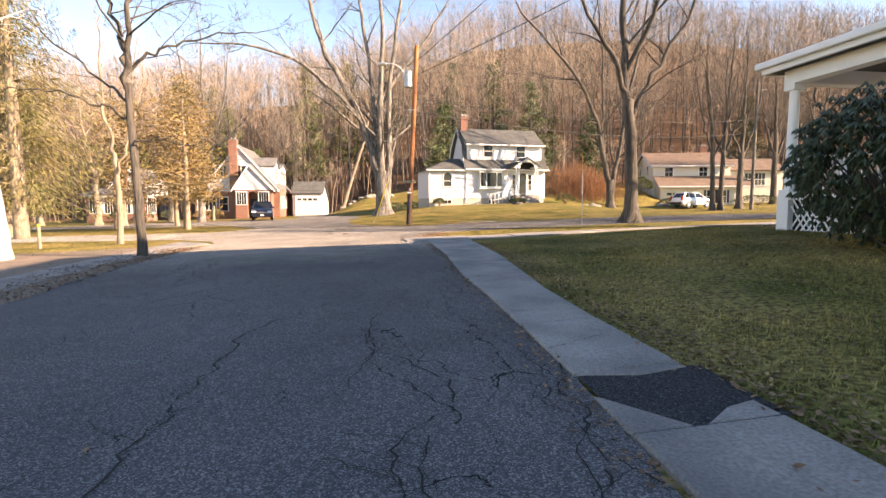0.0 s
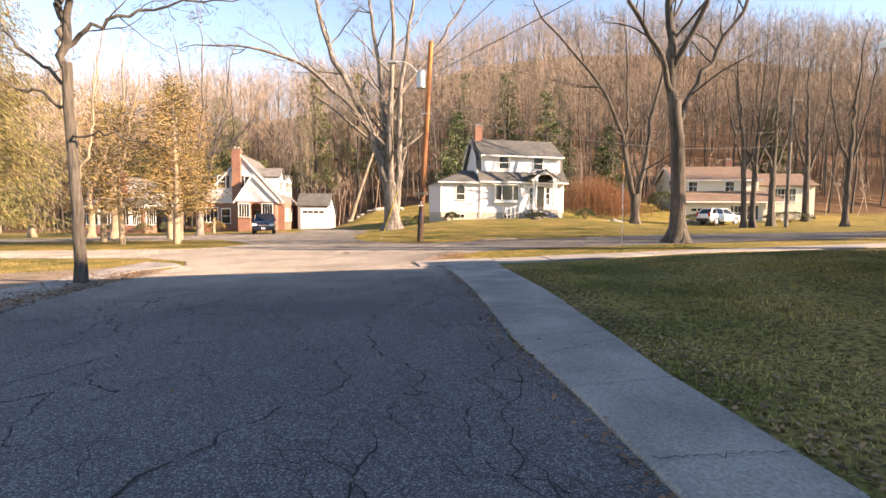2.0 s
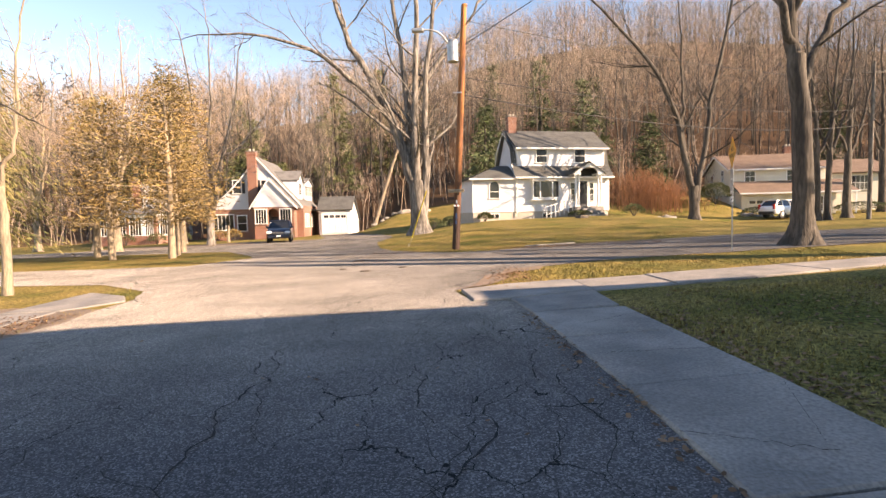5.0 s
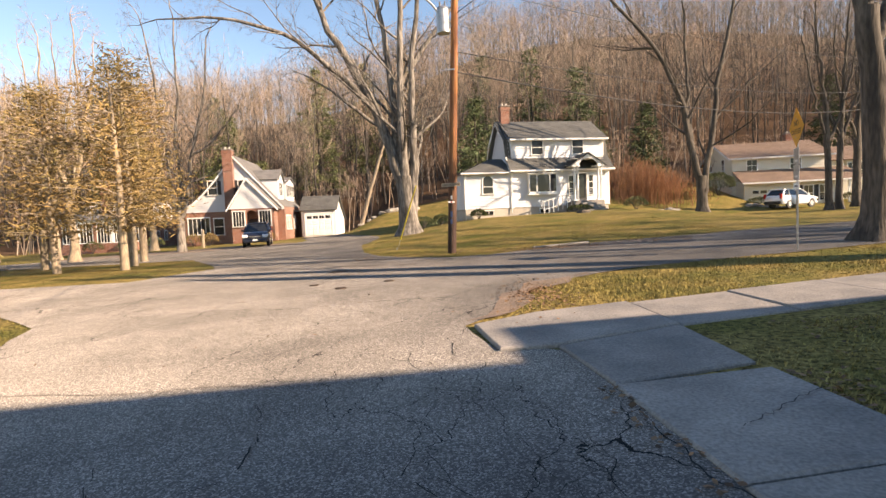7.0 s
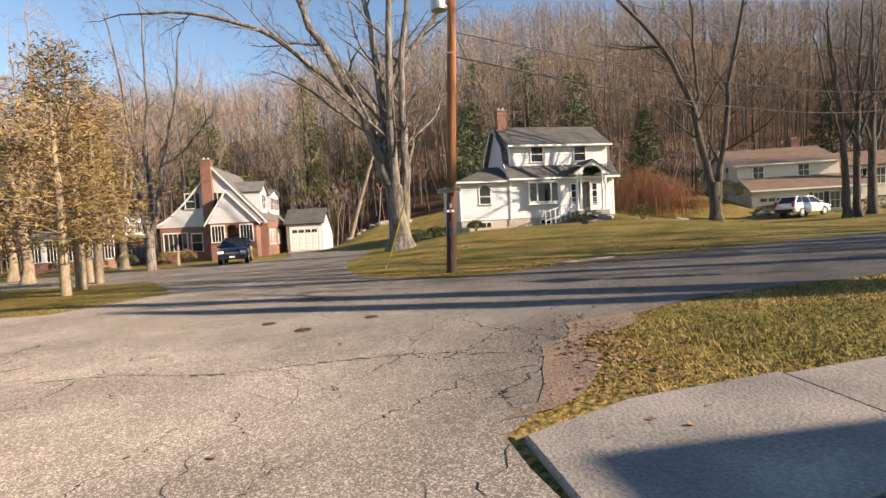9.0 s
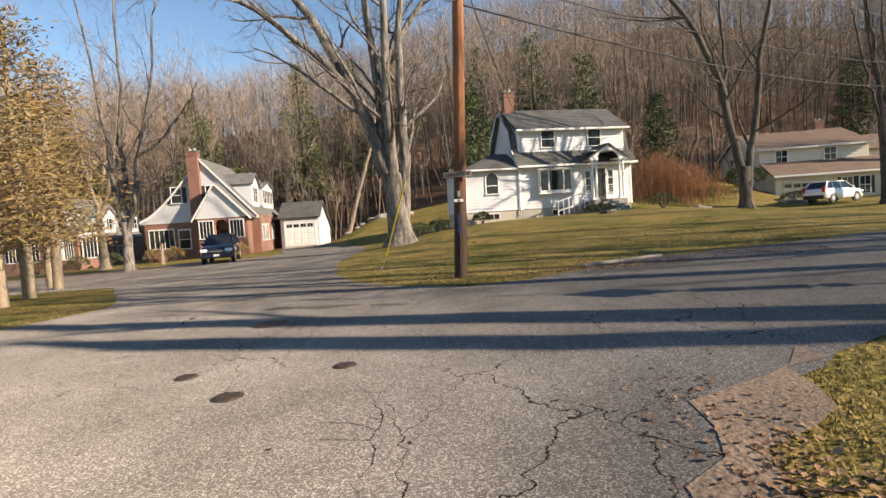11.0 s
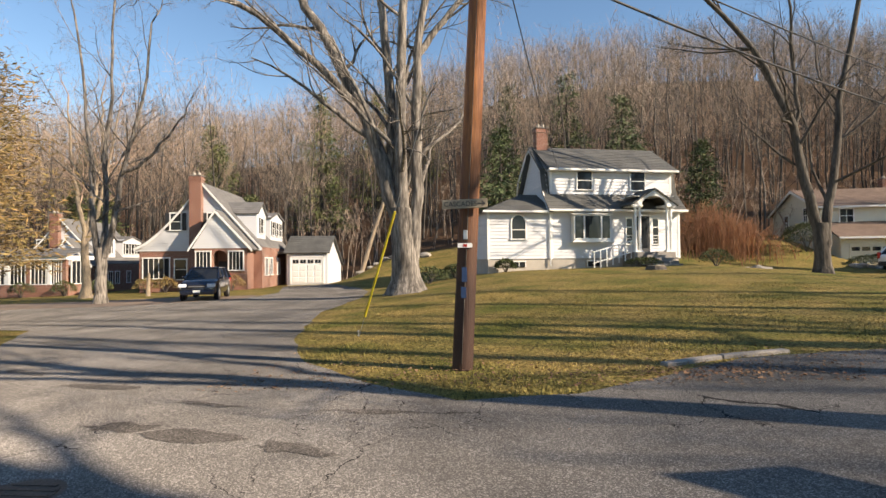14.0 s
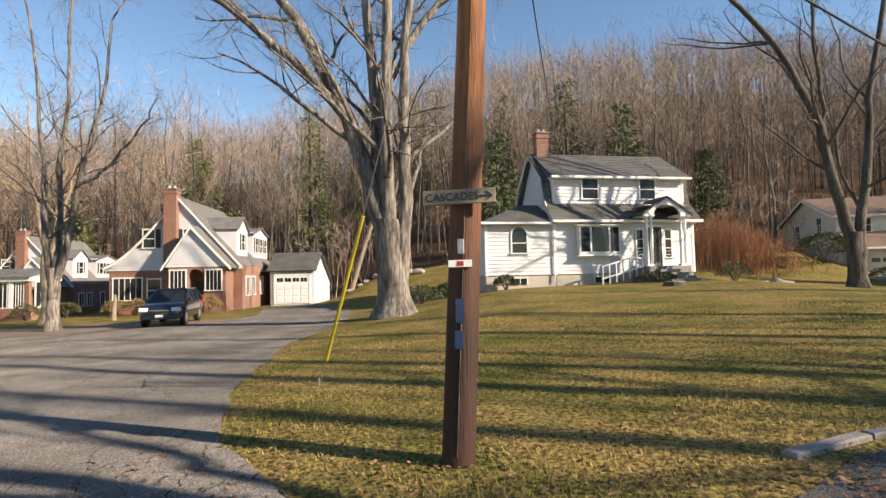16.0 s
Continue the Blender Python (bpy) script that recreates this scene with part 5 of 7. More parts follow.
def cream_house():
    H = thing("split_level_house", pose(26.9, 67.2, 0.5, 0, 0, -8), "cream split-level house with a brown shingle roof", "house")
    W, D, E, A = 9.2, 9.8, 5.5, 7.3
    wall = prism_x(bmesh.new(), [(0, -0.5), (0, E), (D / 2, A), (D, E), (D, -0.5)], 0, W)
    clapboards(wall, 0.05, W - 0.05, 3.9, E, 0, 0.22)
    ends = lambda z: (0.0, D) if z < E else ((z - E) / (A - E) * D / 2, D - (z - E) / (A - E) * D / 2)
    g = clapboards(bmesh.new(), 0, D, 2.6, A, 0, 0.22, ends)
    turned(g, pose(0, D, 0) @ SIDE_L)
    tmp = bpy.data.meshes.new("tmp")
    g.to_mesh(tmp), g.free()
    wall.from_mesh(tmp)
    tagged(part("wall", wall, M_CREAM, H, "cream clapboard wall"), kind="stuff")
    shingled("roof", (-0.35, -0.4, E - 0.12), (W + 0.3, -0.4, E - 0.12), (W + 0.3, D / 2, A + 0.1), (-0.35, D / 2, A + 0.1), 0.1, M_ROOF_BROWN, H)
    shingled("roof", (W + 0.3, D + 0.4, E - 0.12), (-0.35, D + 0.4, E - 0.12), (-0.35, D / 2, A + 0.1), (W + 0.3, D / 2, A + 0.1), 0.1, M_ROOF_BROWN, H)
    rk = bmesh.new()
    for y0, z0, y1, z1 in ((-0.4, E - 0.15, D / 2, A + 0.05), (D + 0.4, E - 0.15, D / 2, A + 0.05)):
        prism_x(rk, [(y0, z0 - 0.2), (y1, z1 - 0.2), (y1, z1), (y0, z0)], -0.4, -0.34)
    part("rake_board", rk, M_TRIM, H)
    part("gutter", boxed(-0.35, W + 0.3, -0.5, -0.38, E - 0.25, E - 0.1), M_TRIM, H)
    # lower storey set forward under its own roof
    low = boxed(0.4, W, -2.2, 0.1, -0.5, 3.0)
    clapboards(low, 0.45, W - 0.05, 0.1, 3.0, -2.2, 0.22)
    tagged(part("lower_wall", low, M_CREAM, H), kind="stuff")
    shingled("lower_roof", (0.0, -2.9, 2.75), (W + 1.8, -2.9, 2.75), (W + 1.4, 0.02, 4.1), (0.0, 0.02, 4.1), 0.1, M_ROOF_BROWN, H)
    part("gutter", boxed(0.0, W + 1.8, -3.0, -2.88, 2.62, 2.76), M_TRIM, H)
    for x in (1.9, 6.0):
        window(H, pose(x, -0.02, 4.05), 0.95, 1.1, 2, 2)
    for y in (2.6, 6.6):
        window(H, pose(0, y, 3.9 if y > 5 else 4.3) @ SIDE_L, 0.75, 1.2, 2, 2)
    gd = part("garage_door", boxed(1.0, 4.0, -2.26, -2.19, 0.05, 2.2), M_CREAM, H, "cream overhead garage door")
    for c in range(4):
        part("pane", boxed(1.15 + c * 0.72, 1.7 + c * 0.72, -2.29, -2.25, 1.65, 1.95), M_GLASS, gd)
    for x in (6.2, 7.6):
        window(H, pose(x, -2.2, 0.75), 0.8, 1.5, 2, 2, shutters=0.25)
    # right-hand part, lower
    rw = prism_x(bmesh.new(), [(0.8, -0.5), (0.8, 4.9), (5.2, 6.4), (9.4, 4.9), (9.4, -0.5)], W, W + 6.5)
    clapboards(rw, W + 0.05, W + 6.4, 0.8, 4.9, 0.8, 0.22)
    tagged(part("side_wall", rw, M_CREAM, H), kind="stuff")
    shingled("side_roof", (W - 0.1, 0.4, 4.75), (W + 6.9, 0.4, 4.75), (W + 6.9, 5.2, 6.5), (W - 0.1, 5.2, 6.5), 0.1, M_ROOF_BROWN, H)
    shingled("side_roof", (W + 6.9, 9.8, 4.75), (W - 0.1, 9.8, 4.75), (W - 0.1, 5.2, 6.5), (W + 6.9, 5.2, 6.5), 0.1, M_ROOF_BROWN, H)
    window(H, pose(W + 3.2, 0.8, 2.9), 2.4, 1.5, 6, 2, name="picture_window")
    for x in (W + 0.3, W + 1.5):
        part("post", boxed(x, x + 0.14, -2.75, -2.6, -0.5, 2.65), M_TRIM, H)
    chimney(H, 7.6, D / 2 + 0.4, 6.6, 8.2, 0.8, 0.7)
    return H


cream_house()


# ---- the house beside the street, whose shade lies on the road ----
def corner_house():
    H = thing("corner_house", pose(8.42, 12.75, 0.52, 0, 0, 8), "large white house with a deep open porch", "house")
    fl, top = 1.0, 3.6
    part("porch_floor", boxed(-0.15, 9.5, -14.0, 0.15, fl - 0.12, fl), M_TRIM, H)
    for p, q in (((-0.1, -14.0), (-0.06, 0.1)), ((-0.1, 0.06), (9.4, 0.1))):
        lat = bmesh.new()
        along_x = q[0] - p[0] > 1
        n = 1.6 if along_x else 3.2
        k = 0.0
        while k < n:
            for s in (-1, 1):
                a0, b0 = (k, 0.02), (k + 0.75 * 0.9, 0.9)
                if s < 0:
                    a0, b0 = (k + 0.68, 0.02), (k, 0.9)
                for_u = [(a0[0], a0[1]), (a0[0] + 0.05, a0[1]), (b0[0] + 0.05, b0[1]), (b0[0], b0[1])]
                if along_x:
                    prism(lat, for_u, 0.06 + 0.012 * s, 0.07 + 0.012 * s)
                else:
                    prism_x(lat, [(-y, z) for y, z in for_u], -0.07 + 0.012 * s, -0.06 + 0.012 * s)
            k += 0.17
        part("lattice", lat, M_TRIM, H, "white diagonal lattice skirt")
    # Near-black box behind the lattice, its colour standing for shade beneath the floor.
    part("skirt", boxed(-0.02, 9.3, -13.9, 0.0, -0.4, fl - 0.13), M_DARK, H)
    for x, y in ((0.0, 0.0), (0.0, -3.6), (0.0, -7.2), (0.0, -10.8), (3.4, 0.0), (6.8, 0.0)):
        c = cyl(bmesh.new(), (x, y, fl), (x, y, top), 0.13, 0.11, 14)
        box(c, x - 0.16, x + 0.16, y - 0.16, y + 0.16, fl, fl + 0.12), box(c, x - 0.16, x + 0.16, y - 0.16, y + 0.16, top - 0.14, top)
        part("column", c, M_TRIM, H, "white round porch column")
        part("pier", boxed(x - 0.17, x + 0.17, y - 0.17, y + 0.17, -0.4, fl - 0.005), M_TRIM, H)
    rail = box(boxed(-0.03, 0.03, -3.5, -0.1, fl + 0.78, fl + 0.85), 0.1, 3.3, -0.03, 0.03, fl + 0.78, fl + 0.85)
    for k in range(20):
        box(rail, -0.02, 0.02, -0.35 - k * 0.16, -0.31 - k * 0.16, fl + 0.1, fl + 0.78)
        box(rail, 0.31 + k * 0.15, 0.35 + k * 0.15, -0.02, 0.02, fl + 0.1, fl + 0.78)
    part("railing", rail, M_TRIM, H)
    part("beam", box(boxed(-0.16, 0.16, -14.0, 0.16, top, top + 0.34), 0.16, 9.5, -0.16, 0.16, top, top + 0.34), M_TRIM, H)
    part("fascia", box(boxed(-0.5, -0.42, -14.2, 0.5, top + 0.3, top + 0.56), -0.42, 9.6, 0.42, 0.5, top + 0.3, top + 0.56), M_TRIM, H)
    part("gutter", box(boxed(-0.62, -0.5, -14.2, 0.62, top + 0.42, top + 0.58, bevel=0.03), -0.5, 9.6, 0.5, 0.62, top + 0.42, top + 0.58), M_TRIM, H)
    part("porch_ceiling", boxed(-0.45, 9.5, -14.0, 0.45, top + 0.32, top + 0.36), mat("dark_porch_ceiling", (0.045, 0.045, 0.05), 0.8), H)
    shingled("porch_roof", (-0.6, -14.2, top + 0.55), (-0.6, 0.6, top + 0.55), (2.4, -4.8, top + 1.6), (2.4, -14.2, top + 1.6), 0.08, M_ROOF, H)
    shingled("porch_roof", (-0.6, 0.6, top + 0.55), (9.6, 0.6, top + 0.55), (9.6, -4.8, top + 1.6), (2.4, -4.8, top + 1.6), 0.08, M_ROOF, H)
    wall = boxed(2.4, 11.6, -21.0, -4.8, -0.4, 8.6)
    clapboards(wall, 2.45, 11.5, fl, 8.6, -21.0, 0.2)
    part("wall", wall, M_WHITE, H)
    r0, r1, hz = (7.0, -9.4, 13.0), (7.0, -16.6, 13.0), 8.4
    shingled("roof", (2.0, -21.4, hz), (2.0, -4.5, hz), r0, r1, 0.1, M_ROOF, H)
    shingled("roof", (12.0, -4.5, hz), (12.0, -21.4, hz), r1, r0, 0.1, M_ROOF, H)
    shingled("roof_hip", (2.0, -4.5, hz), (12.0, -4.5, hz), (7.01, -9.4, 13.0), r0, 0.1, M_ROOF, H)
    shingled("roof_hip", (12.0, -21.4, hz), (2.0, -21.4, hz), (6.99, -16.6, 13.0), r1, 0.1, M_ROOF, H)
    return H


corner_house()


# ---- utility pole, wires, guy ----
def lettering(words, size, material, parent, m):
    """Raised letters, as a mesh under the board that bears them."""
    curve = bpy.data.curves.new("lettering", "FONT")
    curve.body, curve.size, curve.extrude = words, size, 0.002
    curve.align_x, curve.align_y = "CENTER", "CENTER"
    ob = new("lettering", curve)
    bpy.context.view_layer.update()
    me = bpy.data.meshes.new_from_object(ob.evaluated_get(bpy.context.evaluated_depsgraph_get()))
    bpy.data.objects.remove(ob)
    me.materials.append(material)
    txt = new("lettering", me)
    txt.parent = parent
    txt.matrix_basis = m
    return txt


def utility_pole():
    P = thing("utility_pole", pose(-1.73, 28.2, gz(-1.73, 28.2)), "brown creosoted wooden utility pole standing in the lawn", "utility pole")
    top = Vector((0.5, 0.0, 9.3))
    ax = lambda z: top * (z / 9.3)
    g = Geo()
    n = 24
    pts = np.array([list(ax(9.3 * i / n - 0.3)) for i in range(n + 1)])
    pts[:, 2] = np.linspace(-0.3, 9.3, n + 1)
    tube(g, pts, np.linspace(0.148, 0.105, n + 1), 18)
    g.build("shaft", M_POLE, P)
    part("pole_cap", cyl(bmesh.new(), ax(9.28), ax(9.34), 0.115, 0.1, 14), M_POLE, P)
    tr = cyl(bmesh.new(), ax(7.2) + Vector((-0.36, -0.05, 0.0)), ax(7.2) + Vector((-0.36, -0.05, 0.75)), 0.21, 0.21, 18)
    cyl(tr, ax(7.2) + Vector((-0.36, -0.05, 0.75)), ax(7.2) + Vector((-0.36, -0.05, 0.82)), 0.22, 0.17, 18)
    can = part("transformer", tr, M_METAL, P, "grey cylindrical transformer")
    for s in (-0.08, 0.08):
        part("bushing", cyl(bmesh.new(), ax(7.2) + Vector((-0.36 + s, -0.05, 0.8)), ax(7.2) + Vector((-0.36 + s, -0.05, 1.02)), 0.035, 0.02, 8), M_CONC, can)
    part("bracket", boxed(*(lambda c: (c.x - 0.2, c.x - 0.05, c.y - 0.05, c.y + 0.05, c.z + 0.2, c.z + 0.3))(ax(7.2))), M_METAL, P)
    arm = Geo()
    a0 = np.array(ax(7.0))
    tube(arm, spline([a0, a0 + [-0.3, -0.1, 0.55], a0 + [-0.75, -0.25, 1.15], a0 + [-1.15, -0.4, 1.3], a0 + [-1.45, -0.5, 1.28]], 14), np.full(14, 0.035), 8)
    ar = arm.build("lamp_arm", M_METAL, P, "curved grey street lamp arm")
    c = a0 + [-1.6, -0.55, 1.24]
    part("lamp_head", box(bmesh.new(), c[0] - 0.25, c[0] + 0.2, c[1] - 0.12, c[1] + 0.12, c[2] - 0.06, c[2] + 0.08, bevel=0.04), M_METAL, ar)
    # the board, tags and conduit on the side that faces the street
    b = Vector((ax(2.28).x, -0.2, 2.28))
    board = part("sign_board", boxed(b.x - 0.31, b.x + 0.31, -0.215, -0.185, b.z - 0.06, b.z + 0.065, bevel=0.006), M_BOARD, P, "weathered board lettered with an arrow")
    board.rotation_euler = (0, radians(-1.5), 0)
    lettering("CASCADES", 0.092, M_SHUTTER, board, pose(b.x - 0.06, -0.219, b.z, 90))
    arrow = boxed(b.x + 0.17, b.x + 0.27, -0.222, -0.216, b.z - 0.006, b.z + 0.006)
    prism(arrow, [(b.x + 0.285, b.z), (b.x + 0.235, b.z + 0.038), (b.x + 0.228, b.z + 0.028), (b.x + 0.265, b.z), (b.x + 0.228, b.z - 0.028), (b.x + 0.235, b.z - 0.038)], -0.222, -0.216)
    part("arrow", arrow, M_SHUTTER, board)
    x = lambda z: ax(z).x - 0.035
    r = lambda z: 0.148 - 0.0046 * z
    part("meter_tag", boxed(x(1.88) - 0.03, x(1.88) + 0.03, -r(1.88) - 0.025, -r(1.88) + 0.03, 1.80, 1.93, bevel=0.008), M_METAL, P, "small grey metal tag")
    tag = part("number_tag", boxed(x(1.72) - 0.10, x(1.72) + 0.10, -r(1.72) - 0.02, -r(1.72) + 0.05, 1.69, 1.75), M_TRIM, P, "white number plate")
    part("plate_mark", boxed(x(1.72) - 0.025, x(1.72) + 0.03, -r(1.72) - 0.024, -r(1.72) - 0.018, 1.70, 1.74), M_REDLAMP, tag)
    for z0, z1 in ((1.22, 1.42), (1.0, 1.15)):
        part("blue_tag", boxed(x(z0) - 0.02, x(z0) + 0.05, -r(z0) - 0.018, -r(z0) + 0.05, z0, z1), M_BLUE, P, "faded blue plastic tag")
    part("ground_wire", cyl(bmesh.new(), (x(0.2) + 0.02, -r(0.2) - 0.004, 0.1), (x(7.0) + 0.02, -r(7.0) - 0.004, 7.0), 0.006, 0.006, 6), M_BARK_DARK, P)
    part("nameplate_pole", boxed(x(6.1) - 0.28, x(6.1) + 0.05, -0.16, -0.12, 6.0, 6.04), M_METAL, P)
    return P


utility_pole()


def cable(name, a, b, sag, r, label, material=None):
    g = Geo()
    a, b = np.array(a, float), np.array(b, float)
    t = np.linspace(0, 1, 20)[:, None]
    p = a + (b - a) * t
    p[:, 2] -= (4 * sag * t * (1 - t))[:, 0]
    tube(g, p, np.full(20, r), 5)
    return tagged(g.build(name, material or M_BLACK), label, "cable")


PT = Vector((-1.25, 28.2, 0))
cable("power_line", (PT.x, 28.2, 8.9), (31.0, 52.4, 11.6), 0.5, 0.014, "thin overhead power line from pole to pole")
cable("power_line", (PT.x, 28.2, 6.75), (31.0, 52.3, 9.4), 0.7, 0.016, "thin overhead power line from pole to pole")
cable("phone_line", (PT.x - 0.05, 28.2, 6.1), (31.0, 52.3, 8.2), 0.9, 0.022, "sagging black telephone line from pole to pole")
cable("service_drop", (PT.x, 28.2, 6.6), (3.2, 52.5, 7.0), 0.4, 0.012, "black service cable running to the white house")
cable("power_line", (PT.x, 28.2, 8.7), (14.0, -12.0, 11.0), 0.4, 0.014, "thin overhead power line crossing above the street")
cable("service_drop", (PT.x, 28.2, 8.0), (16.5, -6.0, 9.0), 0.5, 0.014, "thin overhead cable crossing above the street")


def guy():
    Gw = thing("guy_wire", pose(-4.05, 31.7, gz(-4.05, 31.7)), "steel guy wire with a yellow plastic sleeve", "guy wire")
    a, b = Vector((0, 0, -0.1)), Vector((-1.1 + 4.05, 28.2 - 31.7, 7.5))
    part("wire", cyl(bmesh.new(), a, b, 0.006, 0.006, 6), M_METAL, Gw)
    s, e = a.lerp(b, 0.07), a.lerp(b, 0.34)
    part("sleeve", cyl(bmesh.new(), s, e, 0.026, 0.024, 10), M_YELLOW, Gw, "yellow plastic sleeve")
    part("anchor", cyl(bmesh.new(), (0, 0, -0.15), (0.02, -0.02, 0.12), 0.02, 0.015, 8), M_METAL, Gw)
    return Gw


guy()


def grey_pole():
    P = thing("slender_pole", pose(30.8, 52.3, gz(30.8, 52.3)), "slender weathered grey utility pole", "utility pole")
    g = Geo()
    tube(g, np.array([[0, 0, -0.3], [0.02, 0, 4], [0.05, 0, 8], [0.1, 0, 12.5]]), np.array([0.17, 0.16, 0.14, 0.11]), 12)
    g.build("shaft", M_BARK, P)
    part("crossarm", boxed(-0.8, 1.0, -0.05, 0.05, 11.6, 11.7), M_BARK, P)
    for x in (-0.7, 0.9):
        part("insulator", cyl(bmesh.new(), (x, 0, 11.7), (x, 0, 11.85), 0.05, 0.03, 8), M_CONC, P)


grey_pole()


def warning_sign():
    S = thing("warning_sign", pose(6.0, 22.4, gz(6, 22.4), 0, 0, -103), "amber diamond warning sign with plates on a steel post", "road sign")
    post = boxed(-0.03, 0.03, -0.012, 0.012, -0.4, 2.35)
    for k in range(40):
        box(post, -0.008, 0.008, -0.0145, -0.012, 0.1 + k * 0.055, 0.12 + k * 0.055)
    part("post", post, M_METAL, S)
    d = 0.42
    f = prism(bmesh.new(), [(0, 2.24), (d, 2.24 + d), (0, 2.24 + 2 * d), (-d, 2.24 + d)], -0.022, -0.016)
    face = part("face", f, M_SIGN_Y, S, "amber diamond face")
    for word, size, z in (("NO", 0.17, 2.75), ("OUTLET", 0.15, 2.57)):
        lettering(word, size, M_SHUTTER, face, pose(0, -0.0235, z, 90))
    for z0, z1, m, lab in ((1.88, 2.22, M_METAL, "grey rectangular plate"), (1.54, 1.86, M_METAL, "grey rectangular plate"), (1.33, 1.48, M_TRIM, "small white plate")):
        plate = part("plate", boxed(-0.16, 0.16, -0.024, -0.014, z0, z1, bevel=0.004), m, S, lab)
        part("plate_mark", boxed(-0.08, 0.08, -0.028, -0.024, z0 + 0.05, z0 + 0.09), M_TRIM if m == M_METAL else M_SHUTTER, plate)
    for z in (1.4, 1.7, 2.05, 2.45, 2.85):
        part("bolt", cyl(bmesh.new(), (0, -0.035, z), (0, -0.02, z), 0.012, 0.012, 6), M_METAL, S)


warning_sign()


# ---- cars ----
def car(name, m, paint, label, length=4.55):
    """A compact sport utility car, nose along -y."""
    C = thing(name, m, label, "car")
    L, W = length, 0.9
    sec = [(0.0, 0.42, 0.72, 0.72), (0.12, 0.30, 0.92, 0.82), (0.9, 0.27, 1.02, 0.89), (1.25, 0.26, 1.08, 0.9), (2.3, 0.26, 1.10, 0.9), (3.6, 0.27, 1.12, 0.9), (4.25, 0.3, 1.12, 0.88), (4.5, 0.42, 1.0, 0.8)]
    bm = bmesh.new()
    rings = []
    for y, z0, z1, w in sec:
        y = y * L / 4.5
        pts = [(-w * 0.92, z0), (-w, z0 + 0.12), (-w, z0 + (z1 - z0) * 0.55), (-w * 0.96, z1 - 0.06), (-w * 0.88, z1), (w * 0.88, z1), (w * 0.96, z1 - 0.06), (w, z0 + (z1 - z0) * 0.55), (w, z0 + 0.12), (w * 0.92, z0)]
        rings.append([bm.verts.new((x, y, z)) for x, z in pts])
    for a, b in zip(rings, rings[1:]):
        for i in range(10):
            j = (i + 1) % 10
            bm.faces.new((a[i], a[j], b[j], b[i]))
    bm.faces.new(rings[0]), bm.faces.new(rings[-1][::-1])
    bmesh.ops.recalc_face_normals(bm, faces=bm.faces)
    bmesh.ops.bevel(bm, geom=bm.edges[:], offset=0.025, segments=2, affect="EDGES", clamp_overlap=True)
    for f in bm.faces:
        f.smooth = True
    body = part("body", bm, paint, C)
    # glass house and roof
    cab = [(1.18, 1.06, 0.80), (2.0, 1.62, 0.64), (3.55, 1.64, 0.63), (4.3, 1.12, 0.76)]
    g = bmesh.new()
    lo = [g.verts.new(p) for p in ((-0.82, 1.12, 1.04), (0.82, 1.12, 1.04), (0.8, 4.36, 1.08), (-0.8, 4.36, 1.08))]
    hi = [g.verts.new(p) for p in ((-0.64, 1.95, 1.58), (0.64, 1.95, 1.58), (0.63, 3.95, 1.6), (-0.63, 3.95, 1.6))]
    g.faces.new(hi)
    for i in range(4):
        g.faces.new((lo[i], lo[(i + 1) % 4], hi[(i + 1) % 4], hi[i]))
    bmesh.ops.recalc_face_normals(g, faces=g.faces)
    part("glasshouse", g, M_CARGLASS, C, "dark tinted glass")
    part("roof", box(bmesh.new(), -0.66, 0.66, 1.92, 4.05, 1.57, 1.66, bevel=0.035), paint, C)
    for s in (-1, 1):
        for y0, y1, k in ((1.1, 1.95, 0.05), (2.55, 2.6, 0.05), (3.5, 3.45, 0.06), (4.38, 3.95, 0.08)):
            part("pillar", cyl(bmesh.new(), (s * 0.83, y0, 1.06), (s * 0.655, y1, 1.6), k, k * 0.8, 6), paint, C)
        mb = box(bmesh.new(), s * 0.92 - 0.09, s * 0.92 + 0.09, 1.28, 1.42, 1.05, 1.2, bevel=0.03)
        part("mirror", mb, paint, C)
        part("headlight", box(bmesh.new(), s * 0.66 - 0.2, s * 0.66 + 0.18, -0.02, 0.22, 0.66, 0.84, bevel=0.04), M_LAMP, C, "clear headlight")
        part("tail_light", box(bmesh.new(), s * 0.76 - 0.1, s * 0.76 + 0.1, L - 0.12, L + 0.02, 0.8, 1.25, bevel=0.03), M_REDLAMP, C, "red tail light")
        part("door_seam", box(bmesh.new(), s * 0.902 - 0.004, s * 0.902 + 0.004, 2.5, 2.52, 0.4, 1.06), M_BLACK, C)
        part("door_handle", box(bmesh.new(), s * 0.905 - 0.015, s * 0.905 + 0.015, 2.3, 2.45, 0.9, 0.93), M_METAL, C)
        for y in (0.85, 3.55):
            tyre = cyl(bmesh.new(), (s * 0.68, y, 0.34), (s * 0.9, y, 0.34), 0.34, 0.34, 22)
            bmesh.ops.bevel(tyre, geom=[e for e in tyre.edges if len(e.link_faces) == 2 and e.calc_face_angle() > 1], offset=0.03, segments=2, affect="EDGES")
            w = part("wheel", tyre, M_BLACK, C)
            rim = cyl(bmesh.new(), (s * 0.86, y, 0.34), (s * 0.908, y, 0.34), 0.23, 0.21, 18)
            part("rim", rim, M_METAL, w, "silver alloy rim")
            arch = cyl(bmesh.new(), (s * 0.78, y, 0.36), (s * 0.895, y, 0.36), 0.41, 0.41, 20)
            part("wheel_arch", arch, M_BLACK, C)
    gr = box(bmesh.new(), -0.42, 0.42, -0.035, 0.05, 0.62, 0.78, bevel=0.02)
    part("grille", gr, M_BLACK, C)
